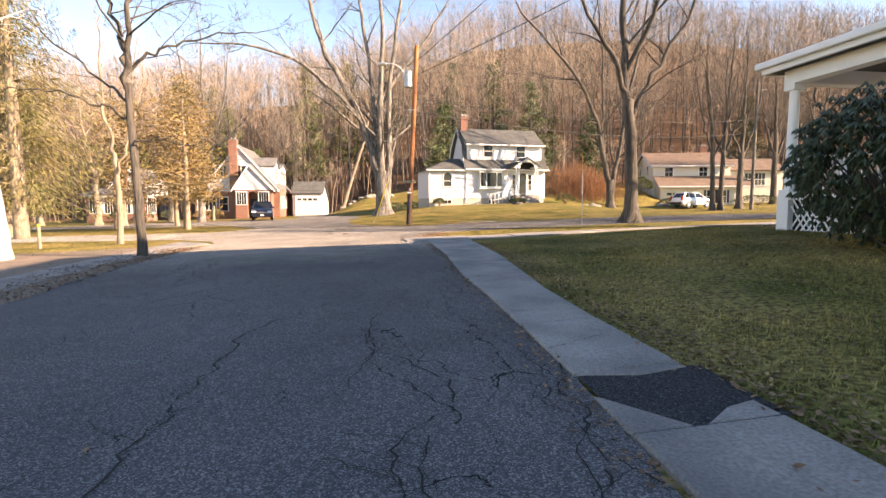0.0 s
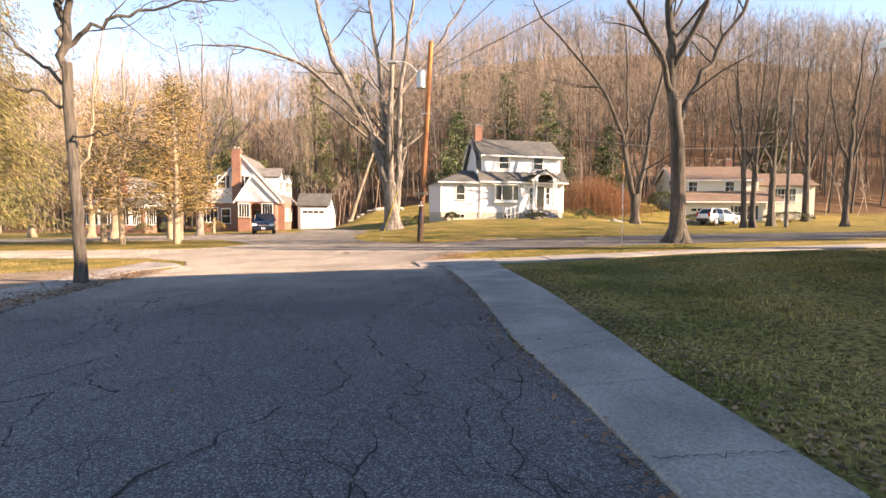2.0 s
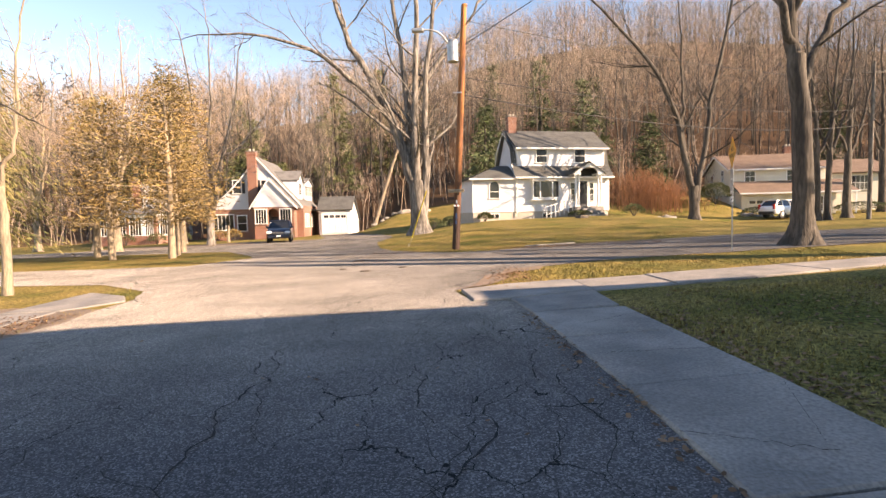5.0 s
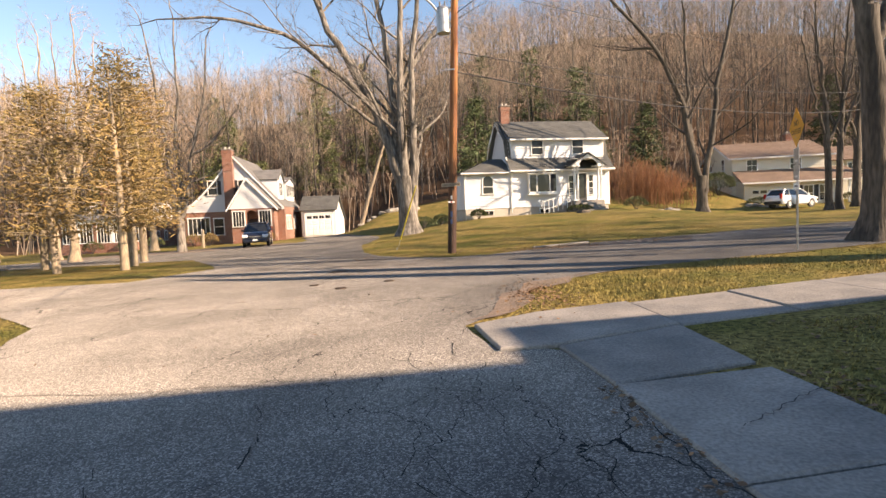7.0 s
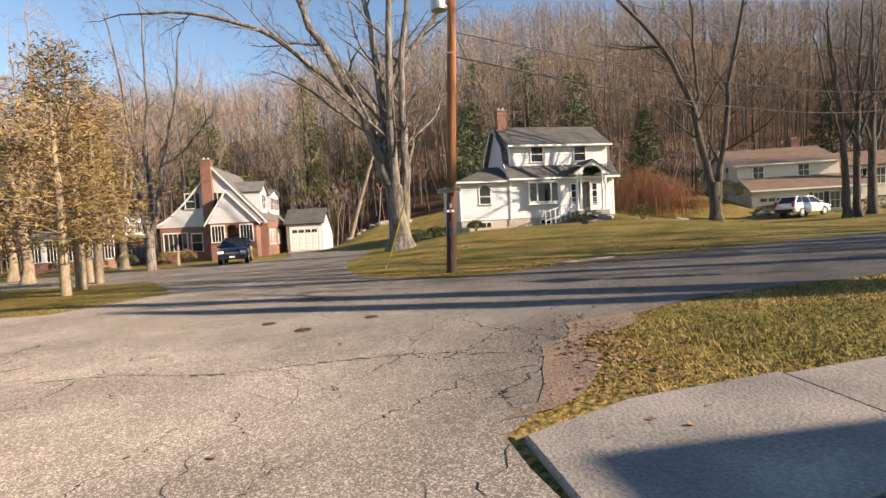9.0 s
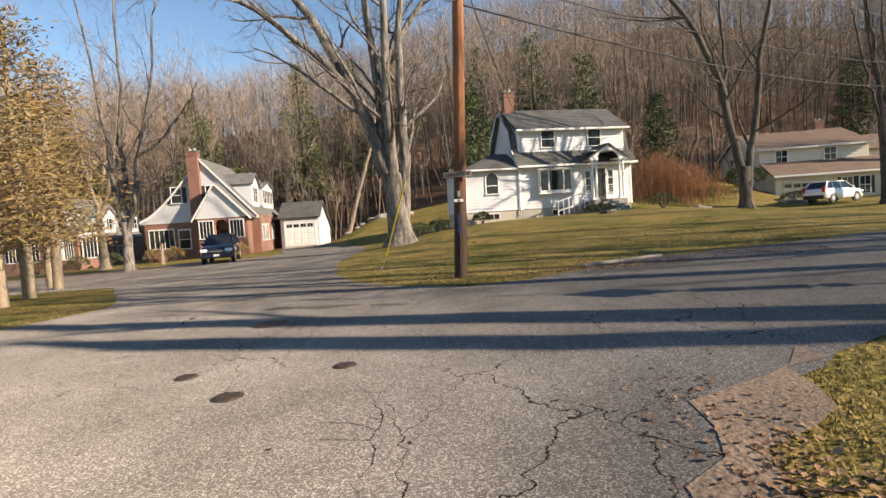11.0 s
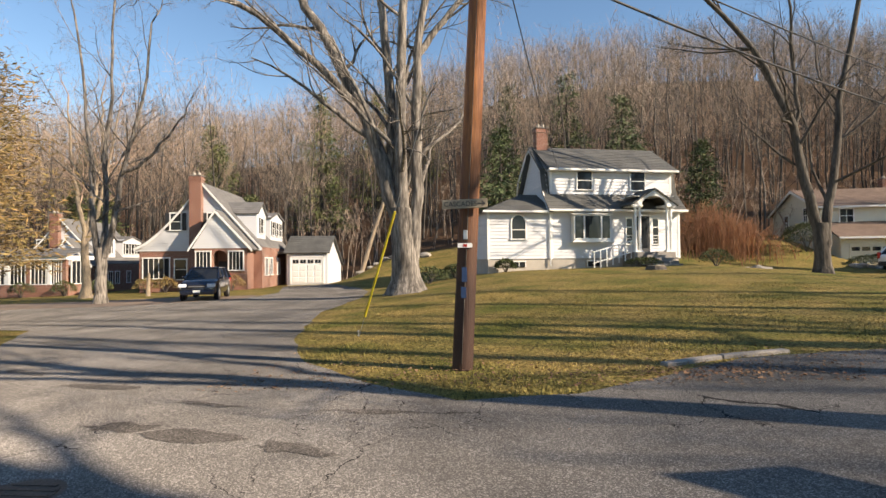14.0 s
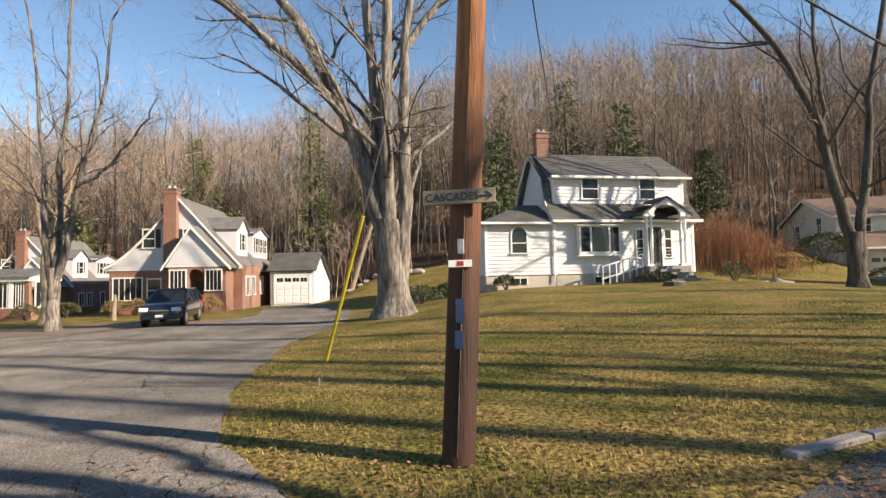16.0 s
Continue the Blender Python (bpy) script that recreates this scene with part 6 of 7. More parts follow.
    part("grille_bar", box(bmesh.new(), -0.4, 0.4, -0.05, 0.0, 0.69, 0.72), M_METAL, C)
    part("bumper", box(bmesh.new(), -0.78, 0.78, -0.07, 0.15, 0.3, 0.52, bevel=0.05), paint, C)
    part("number_plate", box(bmesh.new(), -0.16, 0.16, -0.09, -0.06, 0.4, 0.52), M_TRIM, C)
    part("rear_bumper", box(bmesh.new(), -0.8, 0.8, L - 0.15, L + 0.06, 0.32, 0.6, bevel=0.05), M_BLACK, C)
    return C


car("parked_car", pose(-15.6, 46.0, gz(-15.9, 46) + 0.03, 0, 0, 17), M_CAR_NAVY, "dark navy sport utility car parked in the driveway")
car("parked_car", pose(30.4, 60.4, gz(31.5, 61) + 0.02, 0, 0, 112), M_CAR_WHITE, "white sport utility car parked before the cream house")


# ---- bare trees ----
BIG = hero_tree("silver_maple", -4.65, 43.1, "huge grey multi-stemmed maple with spreading bare limbs",
    ([(0, 0, 0), (-0.05, 0, 1.2), (-0.1, 0, 2.4), (-0.25, 0, 3.6)], 0.60, 0.52),
    [([(-0.2, 0, 2.6), (-0.9, 0, 5.0), (-1.7, 0.2, 7.5), (-3.4, 0.4, 10.8), (-5.0, 0.6, 13.8), (-6.0, 0.8, 18)], 0.40, 0.12, 9),
     ([(-1.8, 0.1, 7.6), (-3.6, -0.6, 9.6), (-6.4, -1.2, 11.9), (-9.6, -1.8, 12.9), (-13, -2.2, 13.0)], 0.20, 0.05, 9),
     ([(-0.3, 0, 3.4), (-0.6, 0.3, 6.5), (-0.9, 0.6, 10), (-1.4, 0.8, 14), (-2.2, 1, 19)], 0.32, 0.09, 8),
     ([(-0.05, 0, 1.4), (-0.15, -0.15, 3.2), (-0.2, -0.3, 6.0), (-0.1, -0.4, 10), (0.0, -0.5, 15), (-0.2, -0.5, 20)], 0.36, 0.09, 8),
     ([(0.12, 0, 0.6), (0.3, 0, 2.4), (0.48, -0.1, 5.5), (0.5, -0.2, 9), (0.9, -0.2, 13), (1.8, 0, 18.5)], 0.34, 0.09, 8),
     ([(0.55, 0, 10.2), (1.9, 0.4, 12.2), (3.8, 0.6, 14.6), (5.8, 0.8, 18.2)], 0.16, 0.05, 7)],
    31, M_BARK, kids=(6, 5, 3), flare=0.9)
hero_tree("roadside_maple", 8.45, 23.4, "tall rough-barked maple with bare arching limbs",
    ([(0, 0, 0), (-0.02, 0, 1.5), (-0.1, 0, 3.4), (-0.3, 0, 5.4)], 0.29, 0.23),
    [([(-0.3, 0, 5.2), (-0.5, 0, 7.5), (-0.55, 0.2, 10), (-0.9, 0.3, 14), (-0.6, 0.4, 18)], 0.19, 0.06, 10),
     ([(-0.15, 0, 4.4), (0.5, 0.2, 5.9), (1.6, 0.4, 7.6), (2.9, 0.6, 9.8), (3.6, 0.8, 13)], 0.12, 0.04, 9),
     ([(-0.3, 0, 5.6), (-1.2, -0.4, 7.2), (-2.6, -0.8, 9.2), (-4.4, -1.2, 11.6)], 0.12, 0.04, 8),
     ([(-0.4, 0, 6.6), (0.4, -0.8, 8.6), (0.9, -1.4, 11), (1.0, -1.6, 14)], 0.12, 0.04, 7)],
    32, M_BARK_DARK, kids=(6, 5, 3), flare=1.5)
hero_tree("forked_maple", 15.6, 48.6, "forked maple with two bare leaning stems",
    ([(0, 0, 0), (-0.05, 0, 1.0), (-0.1, 0, 2.0), (-0.1, 0, 2.6)], 0.36, 0.32),
    [([(-0.15, 0, 2.2), (-0.7, 0, 4.6), (-1.3, 0, 7.4), (-2.5, 0, 10.5), (-4.6, 0, 13.4), (-8.0, 0, 17)], 0.26, 0.08, 11),
     ([(0.0, 0, 1.0), (0.15, 0, 2.4), (0.6, 0.2, 4.6), (1.1, 0.3, 7.2), (1.5, 0.4, 10), (2.6, 0.6, 15), (3.2, 0.8, 19)], 0.25, 0.08, 10),
     ([(-0.6, 0, 4.2), (-0.8, 0.6, 7), (-0.6, 0.9, 11), (-0.9, 1.0, 16)], 0.16, 0.05, 8)],
    33, M_BARK_DARK, kids=(6, 5, 3), flare=0.8)
for k, (x, y, r, h, lean) in enumerate([(27.4, 53.2, 0.26, 15, -0.9), (28.4, 53.6, 0.26, 16, 0.5), (32.2, 57.0, 0.34, 17, 0.2), (40.0, 63.5, 0.36, 17, -0.3), (35.6, 51.5, 0.26, 16, 0.6)]):
    hero_tree("yard_tree", x, y, "slender dark-barked bare tree beside the drive",
        ([(0, 0, 0), (0.05 * lean, 0, 2), (0.15 * lean, 0, 4), (0.25 * lean, 0, 6)], r, r * 0.8),
        [([(0.25 * lean, 0, 5.8), (0.5 * lean, 0, 9), (0.9 * lean, 0, 12), (1.4 * lean, 0, h)], r * 0.78, 0.05, 8),
         ([(0.22 * lean, 0, 5.2), (1.0, 0.2, 7.6), (1.8, 0.3, 10.5), (2.4, 0.4, h - 1)], r * 0.5, 0.04, 6),
         ([(0.22 * lean, 0, 5.6), (-1.1, -0.2, 8), (-1.9, -0.3, 11), (-2.2, -0.4, h - 2)], r * 0.45, 0.04, 6)],
        40 + k, M_BARK_DARK, kids=(5, 4, 3), group="yard trees by the cream house")
hero_tree("street_tree", -7.65, 13.45, "slim grey street tree in a strip of fallen leaves",
    ([(0, 0, 0), (-0.03, 0, 1.5), (-0.1, 0, 3), (-0.14, 0, 4.3)], 0.105, 0.09),
    [([(-0.14, 0, 4.2), (-0.12, 0, 5.2), (0.02, 0, 6.4), (0.3, 0, 8.5), (0.5, 0, 11)], 0.085, 0.025, 9),
     ([(-0.13, 0, 4.7), (-0.35, 0.1, 5.6), (-0.8, 0.2, 7), (-1.2, 0.3, 9.5)], 0.07, 0.02, 8),
     ([(-0.12, 0, 3.6), (-0.6, 0.1, 4.2), (-1.6, 0.2, 5.0), (-2.8, 0.3, 5.9)], 0.045, 0.012, 7),
     ([(-0.1, 0, 3.5), (-0.8, -0.2, 3.8), (-1.9, -0.4, 4.1), (-3.2, -0.6, 4.0)], 0.04, 0.012, 6),
     ([(-0.14, 0, 4.6), (0.5, 0.1, 5.1), (1.4, 0.3, 5.5), (3.0, 0.5, 5.7)], 0.05, 0.012, 7),
     ([(-0.1, 0, 2.9), (0.5, -0.1, 2.95), (1.3, -0.2, 2.8), (1.9, -0.3, 2.6)], 0.025, 0.008, 4)],
    51, M_BARK_DARK, kids=(5, 4, 3), flare=0.5, spread=0.5)
hero_tree("young_tree", -11.4, 18.7, "young pale-barked bare tree on the corner lawn",
    ([(0, 0, 0), (0.05, 0, 1.3), (0.02, 0, 2.4), (-0.05, 0, 3.2)], 0.10, 0.075),
    [([(-0.05, 0, 3.1), (-0.3, 0, 4.4), (-0.4, 0, 6), (-0.2, 0, 8)], 0.06, 0.015, 7), ([(0, 0, 2.4), (0.35, 0, 3.4), (0.6, 0, 4.8), (0.9, 0, 6.8)], 0.05, 0.015, 6)],
    52, M_BARK_TAN, kids=(5, 4, 3), flare=0.3)
hero_tree("white_birch", -11.2, 13.4, "leaning white birch with peeling bark",
    ([(0, 0, 0), (-0.1, 0, 1.4), (-0.25, 0, 2.8), (-0.45, 0, 4.2)], 0.2, 0.15),
    [([(-0.45, 0, 4.0), (-0.7, 0, 6), (-0.9, 0, 8.5), (-1.0, 0, 12)], 0.14, 0.03, 9), ([(-0.3, 0, 3.2), (-1.0, 0.2, 5), (-1.8, 0.3, 7.5), (-2.4, 0.4, 10)], 0.08, 0.02, 7)],
    53, M_BIRCH, kids=(5, 4, 3), flare=0.5)
hero_tree("clump_tree", -21.1, 46.6, "pale multi-stemmed bare tree before the brick cottage",
    ([(0, 0, 0), (0.02, 0, 0.9), (0.05, 0, 1.9), (0.0, 0, 2.9)], 0.27, 0.25),
    [([(-0.15, 0, 2.4), (-0.45, 0, 4.6), (-0.5, 0, 7), (-1.0, 0.2, 10), (-1.6, 0.3, 15)], 0.17, 0.05, 9),
     ([(0.1, 0, 2.6), (0.1, 0.2, 5), (0.0, 0.3, 8), (0.3, 0.4, 11), (0.2, 0.5, 16)], 0.16, 0.05, 9),
     ([(0.2, 0, 2.4), (0.9, -0.1, 4.6), (1.3, -0.2, 6.8), (2.1, -0.2, 9.6), (2.9, -0.2, 14)], 0.17, 0.05, 9),
     ([(1.3, -0.2, 6.6), (2.4, -0.3, 7.2), (3.8, -0.4, 8.4), (5.0, -0.5, 9.8)], 0.1, 0.03, 7)],
    54, M_BARK, M_BARK, kids=(6, 4, 3), flare=0.7)
hero_tree("leaning_trunk", -13.2, 71.0, "pale leaning bare trunk at the wood's edge",
    ([(0, 0, 0), (0.7, 0, 2.2), (1.6, 0, 5), (2.6, 0, 8)], 0.24, 0.18), [([(2.5, 0, 7.8), (3.3, 0, 10), (3.6, 0, 13), (3.2, 0, 16)], 0.16, 0.05, 8)], 55, M_BARK_TAN, kids=(5, 4, 2), flare=0.2)
for k, (x, y, h) in enumerate([(-25.2, 41.8, 13), (-30.5, 47.0, 14), (-38, 50, 14), (-27, 53, 13)]):
    hero_tree("lawn_tree", x, y, "bare tan-barked lawn tree with fine twigs",
        ([(0, 0, 0), (0.05, 0, 1.5), (-0.1, 0, 3), (0, 0, 4.2)], 0.27, 0.2),
        [([(0, 0, 4), (-0.6, 0, 6.5), (-1.0, 0, 9), (-1.2, 0, h)], 0.16, 0.04, 8), ([(0, 0, 3.6), (0.9, 0, 6), (1.5, 0, 8.5), (2.2, 0, h - 1)], 0.15, 0.04, 8), ([(0, 0, 4), (0.2, 0.6, 7), (0.4, 0.9, 10), (0.3, 1, h + 1)], 0.15, 0.04, 8)],
        60 + k, M_BARK_TAN, M_TWIG, kids=(6, 5, 3), group="bare trees on the cottage lawns")


for k, (x, y, h) in enumerate([(26.5, 19.4, 20), (22.8, 22.8, 18), (29.5, 22.0, 20), (32.0, 24.8, 21), (34.0, 27.5, 20), (38.5, 32.5, 19), (44.0, 38.0, 19), (50, 45, 19)]):
    hero_tree("avenue_tree", x, y, "bare roadside maple that shades the street", ([(0, 0, 0), (0.1, 0, 2), (-0.1, 0, 4), (0, 0, 5.5)], 0.46, 0.38),
        [([(0, 0, 5.3), (-0.2, 0.2, 8), (-0.3, 0.3, 12), (-0.2, 0.5, h)], 0.37, 0.12, 6), ([(0, 0, 4.6), (0.3, 1.2, 7), (0.6, 2.2, 10), (0.8, 3.0, h - 4)], 0.2, 0.05, 5), ([(0, 0, 5.0), (0.2, -1.2, 7.5), (0.4, -2.0, 10), (0.6, -2.4, h - 3)], 0.2, 0.05, 5)],
        160 + k, M_BARK_DARK, kids=(5, 3, 2), group="roadside trees along the cross street")
# Not a tree of this street: added out of view to cast two shadow bands.
hero_tree("shadow_band_tree", 15.0, 17.5, "unseen bare tree added to cast shadow bands on the junction",
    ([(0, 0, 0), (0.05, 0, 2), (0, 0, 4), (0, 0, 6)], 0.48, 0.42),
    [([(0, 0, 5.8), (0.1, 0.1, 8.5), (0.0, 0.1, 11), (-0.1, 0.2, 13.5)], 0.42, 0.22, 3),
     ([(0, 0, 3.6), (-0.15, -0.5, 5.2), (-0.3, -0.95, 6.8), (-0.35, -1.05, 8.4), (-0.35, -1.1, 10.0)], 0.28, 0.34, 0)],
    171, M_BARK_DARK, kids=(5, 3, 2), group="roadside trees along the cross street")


# ---- evergreens ----
def sprays(geo, c, d, n, length, width, rng, droop=0.5):
    """n small flat sprays about points c, leaning along d."""
    p = c + rng.normal(0, 1, (n, 3)) * np.array([0.35, 0.35, 0.22])
    u = d + rng.normal(0, 0.6, (n, 3)) - np.array([0, 0, droop])
    u /= np.linalg.norm(u, axis=1)[:, None] + 1e-9
    w = np.cross(u, rng.normal(0, 1, (n, 3)))
    w /= np.linalg.norm(w, axis=1)[:, None] + 1e-9
    L = length * rng.uniform(0.6, 1.3, (n, 1))
    a = width * rng.uniform(0.6, 1.2, (n, 1))
    v = np.stack([p, p + u * L * 0.5 + w * a, p + u * L, p + u * L * 0.5 - w * a], 1).reshape(-1, 3)
    geo.add(v, np.arange(4 * n).reshape(n, 4))


def conifer(name, x, y, h, r, seed, label, foliage, bark, bare=0.08, whorls=16, per=7, leaf=(0.45, 0.06), dens=16, droop=0.5, ragged=0.35, group="", top_pow=0.8):
    rng = np.random.default_rng(seed)
    T = thing(name, pose(x, y, gz(x, y)), label, "tree", group)
    g = Geo()
    tube(g, np.array([[0, 0, -0.3], [rng.normal(0, 0.05), 0, h * 0.4], [rng.normal(0, 0.1), 0, h * 0.97]]), np.array([0.022, 0.016, 0.003]) * h, 9)
    g.build("trunk", bark, T)
    b, f = Geo(), Geo()
    for i in range(whorls):
        k = i / (whorls - 1)
        z = h * (bare + (0.97 - bare) * k)
        reach = r * (1 - k) ** top_pow + 0.15
        for j in range(per):
            a = rng.uniform(0, 6.28)
            L = reach * rng.uniform(1 - ragged, 1.1)
            d = np.array([math.cos(a), math.sin(a), 0.15 - 0.35 * droop])
            p = np.array([[0, 0, z], [d[0] * L * 0.5, d[1] * L * 0.5, z + 0.1 * L], [d[0] * L, d[1] * L, z + d[2] * L]])
            tube(b, p, np.array([0.03, 0.02, 0.006]), 3)
            m = max(2, int(L * 2.2))
            for s in range(m):
                c = p[0] + (p[2] - p[0]) * (0.25 + 0.75 * (s + 0.5) / m) + np.array([0, 0, 0.08 * L])
                sprays(f, c, d, max(3, int(dens * (0.6 + 0.4 * rng.random()))), leaf[0], leaf[1], rng, droop)
    b.build("boughwork", bark, T)["kind"] = "stuff"
    f.build("crown", foliage, T, smooth=False)["kind"] = "stuff"
    return T


M_PINE = mat("pine_needles", (0.10, 0.125, 0.045), 0.8, scale=0.4, fine=4, bump=0.0, amount=0.3, per_island=0.35, col2=(0.12, 0.12, 0.045))
M_SPRUCE = mat("golden_spruce_needles", (0.18, 0.135, 0.05), 0.85, scale=0.4, fine=4, bump=0.0, amount=0.3, per_island=0.45, col2=(0.09, 0.10, 0.035))
for k, (x, y, h, r) in enumerate([(-19.5, 24.5, 15, 4.2), (-22.5, 27.5, 13, 4.0), (-27, 33, 15, 4.4)]):
    conifer("spruce", x, y, h, r, 70 + k, "tall drooping spruce with golden winter needles", M_SPRUCE, M_BARK_TAN, 0.12, 20, 8, (0.34, 0.022), 24, 0.9, 0.6, "spruces on the corner lawn", 0.7)
for k, (x, y, h, r) in enumerate([(-14.9, 31.0, 8.2, 2.4), (-16.1, 33.4, 9.5, 2.7), (-17.6, 36.6, 9.0, 2.4), (-19.0, 38.0, 8.0, 2.4), (-18.2, 31.6, 7.6, 2.2), (-21.5, 35.0, 8.5, 2.4)]):
    conifer("cedar", x, y, h, r, 80 + k, "shaggy rust-tinged cedar with bare lower trunk", M_CEDAR, M_BARK_TAN, 0.2, 15, 7, (0.26, 0.026), 18, 0.1, 0.8, "row of cedars on the grass island", 0.33)
for k, (x, y, h, r) in enumerate([(7.5, 76, 17, 4.4), (12.2, 73, 14, 3.8), (0.5, 71.5, 11, 3.4), (-21, 84, 21, 4.6), (-16, 93, 21, 4.6), (-32, 80, 15, 4.2), (22, 79, 10, 3.2), (-37, 88, 18, 4.4), (-26, 75, 9, 3.2), (17, 88, 15, 3.8), (48, 84, 12, 3.6), (-50, 82, 16, 4.4), (2.0, 88, 17, 3.8), (-42, 74, 11, 3.6), (-11, 104, 19, 4.2)]):
    conifer("hemlock", x, y, h, r, 90 + k, "dark green hemlock among the bare trees", M_NEEDLE if x > -10 else M_PINE, M_BARK_DARK, 0.05 if x > -10 else 0.2, 17, 7, (0.6, 0.07), 11, 0.4, 0.5, "hemlocks at the wood's edge")


def bush(name, x, y, rx, ry, h, seed, label, material, n=1500, leaf=(0.12, 0.025), stems=True, lift=0.0):
    """A rounded shrub: stems and a shell of many small leaves."""
    rng = np.random.default_rng(seed)
    B = thing(name, pose(x, y, gz(x, y)), label, "shrub")
    g = Geo()
    for i in range(9):
        a = rng.uniform(0, 6.28)
        tube(g, np.array([[0, 0, -0.1], [rx * 0.3 * math.cos(a), ry * 0.3 * math.sin(a), h * 0.4], [rx * 0.7 * math.cos(a), ry * 0.7 * math.sin(a), h * 0.75]]), np.array([0.03, 0.02, 0.008]), 4)
    g.build("stemwork", M_BARK_DARK, B)["kind"] = "stuff"
    f = Geo()
    d = rng.normal(0, 1, (n, 3))
    d /= np.linalg.norm(d, axis=1)[:, None]
    d[:, 2] = np.abs(d[:, 2]) * 1.2 - 0.25
    lump = 1 + 0.14 * np.sin(d[:, 0] * 5 + seed) * np.sin(d[:, 1] * 6 + d[:, 2] * 4)
    rad = rng.uniform(0.72, 1.0, n) ** 0.5 * lump
    c = np.stack([d[:, 0] * rx * rad, d[:, 1] * ry * rad, lift + h * (0.45 + 0.52 * d[:, 2] * rad)], 1)
    c[:, 2] = np.maximum(c[:, 2], 0.05)
    u = d + rng.normal(0, 0.6, (n, 3))
    u /= np.linalg.norm(u, axis=1)[:, None]
    w = np.cross(u, rng.normal(0, 1, (n, 3)))
    w /= np.linalg.norm(w, axis=1)[:, None]
    L, a = leaf[0] * rng.uniform(0.6, 1.3, (n, 1)), leaf[1] * rng.uniform(0.7, 1.2, (n, 1))
    f.add(np.stack([c, c + u * L * 0.5 + w * a, c + u * L, c + u * L * 0.5 - w * a], 1).reshape(-1, 3), np.arange(4 * n).reshape(n, 4))
    f.build("foliage", material, B, smooth=False)["kind"] = "stuff"
    return B


def rhododendron():
    rng = np.random.default_rng(7)
    x, y = 7.4, 8.25
    B = thing("rhododendron", pose(x, y, gz(x, y)), "large rhododendron with drooping dark leathery leaves", "shrub")
    g, f = Geo(), Geo()
    for i in range(60):
        a, k = rng.uniform(0, 6.28), rng.uniform(0.3, 1.0)
        e = np.array([math.cos(a) * 1.15 * k, math.sin(a) * 2.0 * k, rng.uniform(0.5, 2.4) * (1.1 - 0.3 * k)])
        tube(g, np.array([[0, 0, -0.1], e * [0.5, 0.5, 0.55], e]), np.array([0.035, 0.022, 0.01]), 4)
    for i in range(2100):
        d = rng.normal(0, 1, 3)
        d /= np.linalg.norm(d)
        d[2] = d[2] * 0.9 + 0.12
        s = rng.uniform(0.72, 1.0) * (1 + 0.1 * math.sin(d[1] * 6))
        c = np.array([d[0] * 1.42 * s, d[1] * 2.45 * s, max(0.12, 1.28 + 1.46 * d[2] * s)])
        n = 8
        a = rng.uniform(0, 6.28) + np.arange(n) * 6.28 / n
        out = np.stack([np.cos(a), np.sin(a), np.full(n, -1.5) + rng.normal(0, 0.3, n)], 1) + d * 0.4
        out /= np.linalg.norm(out, axis=1)[:, None]
        w = np.stack([-np.sin(a), np.cos(a), np.zeros(n)], 1)
        L, wd = rng.uniform(0.13, 0.19, (n, 1)), 0.021
        v = np.stack([np.repeat(c[None], n, 0), c + out * L * 0.55 + w * wd, c + out * L, c + out * L * 0.55 - w * wd], 1).reshape(-1, 3)
        f.add(v, np.arange(4 * n).reshape(n, 4))
    g.build("stemwork", M_BARK_DARK, B)["kind"] = "stuff"
    f.build("foliage", M_RHODO, B, smooth=False)["kind"] = "stuff"


rhododendron()
wh = pose(2.57, 51.68, 1.25, 0, 0, 14.5)
for lx, ly, r, h, nm, lab in ((-3.0, -0.7, 0.55, 0.75, "clipped_shrub", "small clipped round shrub against the foundation"), (4.6, -2.0, 0.9, 0.5, "low_shrub", "low spreading shrub beside the porch steps"), (10.2, -0.6, 0.9, 1.1, "dwarf_conifer", "small dark spreading conifer at the house corner"), (-5.6, 0.6, 0.7, 0.8, "clipped_shrub", "small clipped round shrub against the foundation"), (-7.4, -1.2, 1.0, 0.9, "low_shrub", "low dark shrub beside the rear drive")):
    p = wh @ Vector((lx, ly, 0))
    bush(nm, p.x, p.y, r, r * 0.85, h, int(lx * 10) + 99, lab, M_SHRUB, 900, (0.12, 0.03))
bush("round_shrub", 24.3, 64.8, 1.6, 1.5, 2.3, 121, "large rounded dark shrub before the cream house", M_SHRUB, 2600, (0.16, 0.04))
bush("low_hedge", 27.2, 61.8, 1.8, 0.8, 1.0, 122, "low dark hedge on a stone bank", M_SHRUB, 1500, (0.14, 0.035))
bush("low_hedge", 37.5, 62.5, 3.0, 0.9, 1.2, 123, "low dark hedge beside the drive", M_SHRUB, 1800, (0.14, 0.035))
for k, (x, y) in enumerate([(-26.2, 57.9), (-24.6, 57.8), (-32.0, 57.2), (-34.8, 56.6), (-30.3, 58.6), (-19.2, 57.0)]):
    bush("foundation_shrub", x, y, 0.85, 0.7, 1.15, 130 + k, "shaggy shrub along the cottage foundation", M_SHRUB if k in (2, 3, 4) else M_CEDAR, 700, (0.13, 0.03))


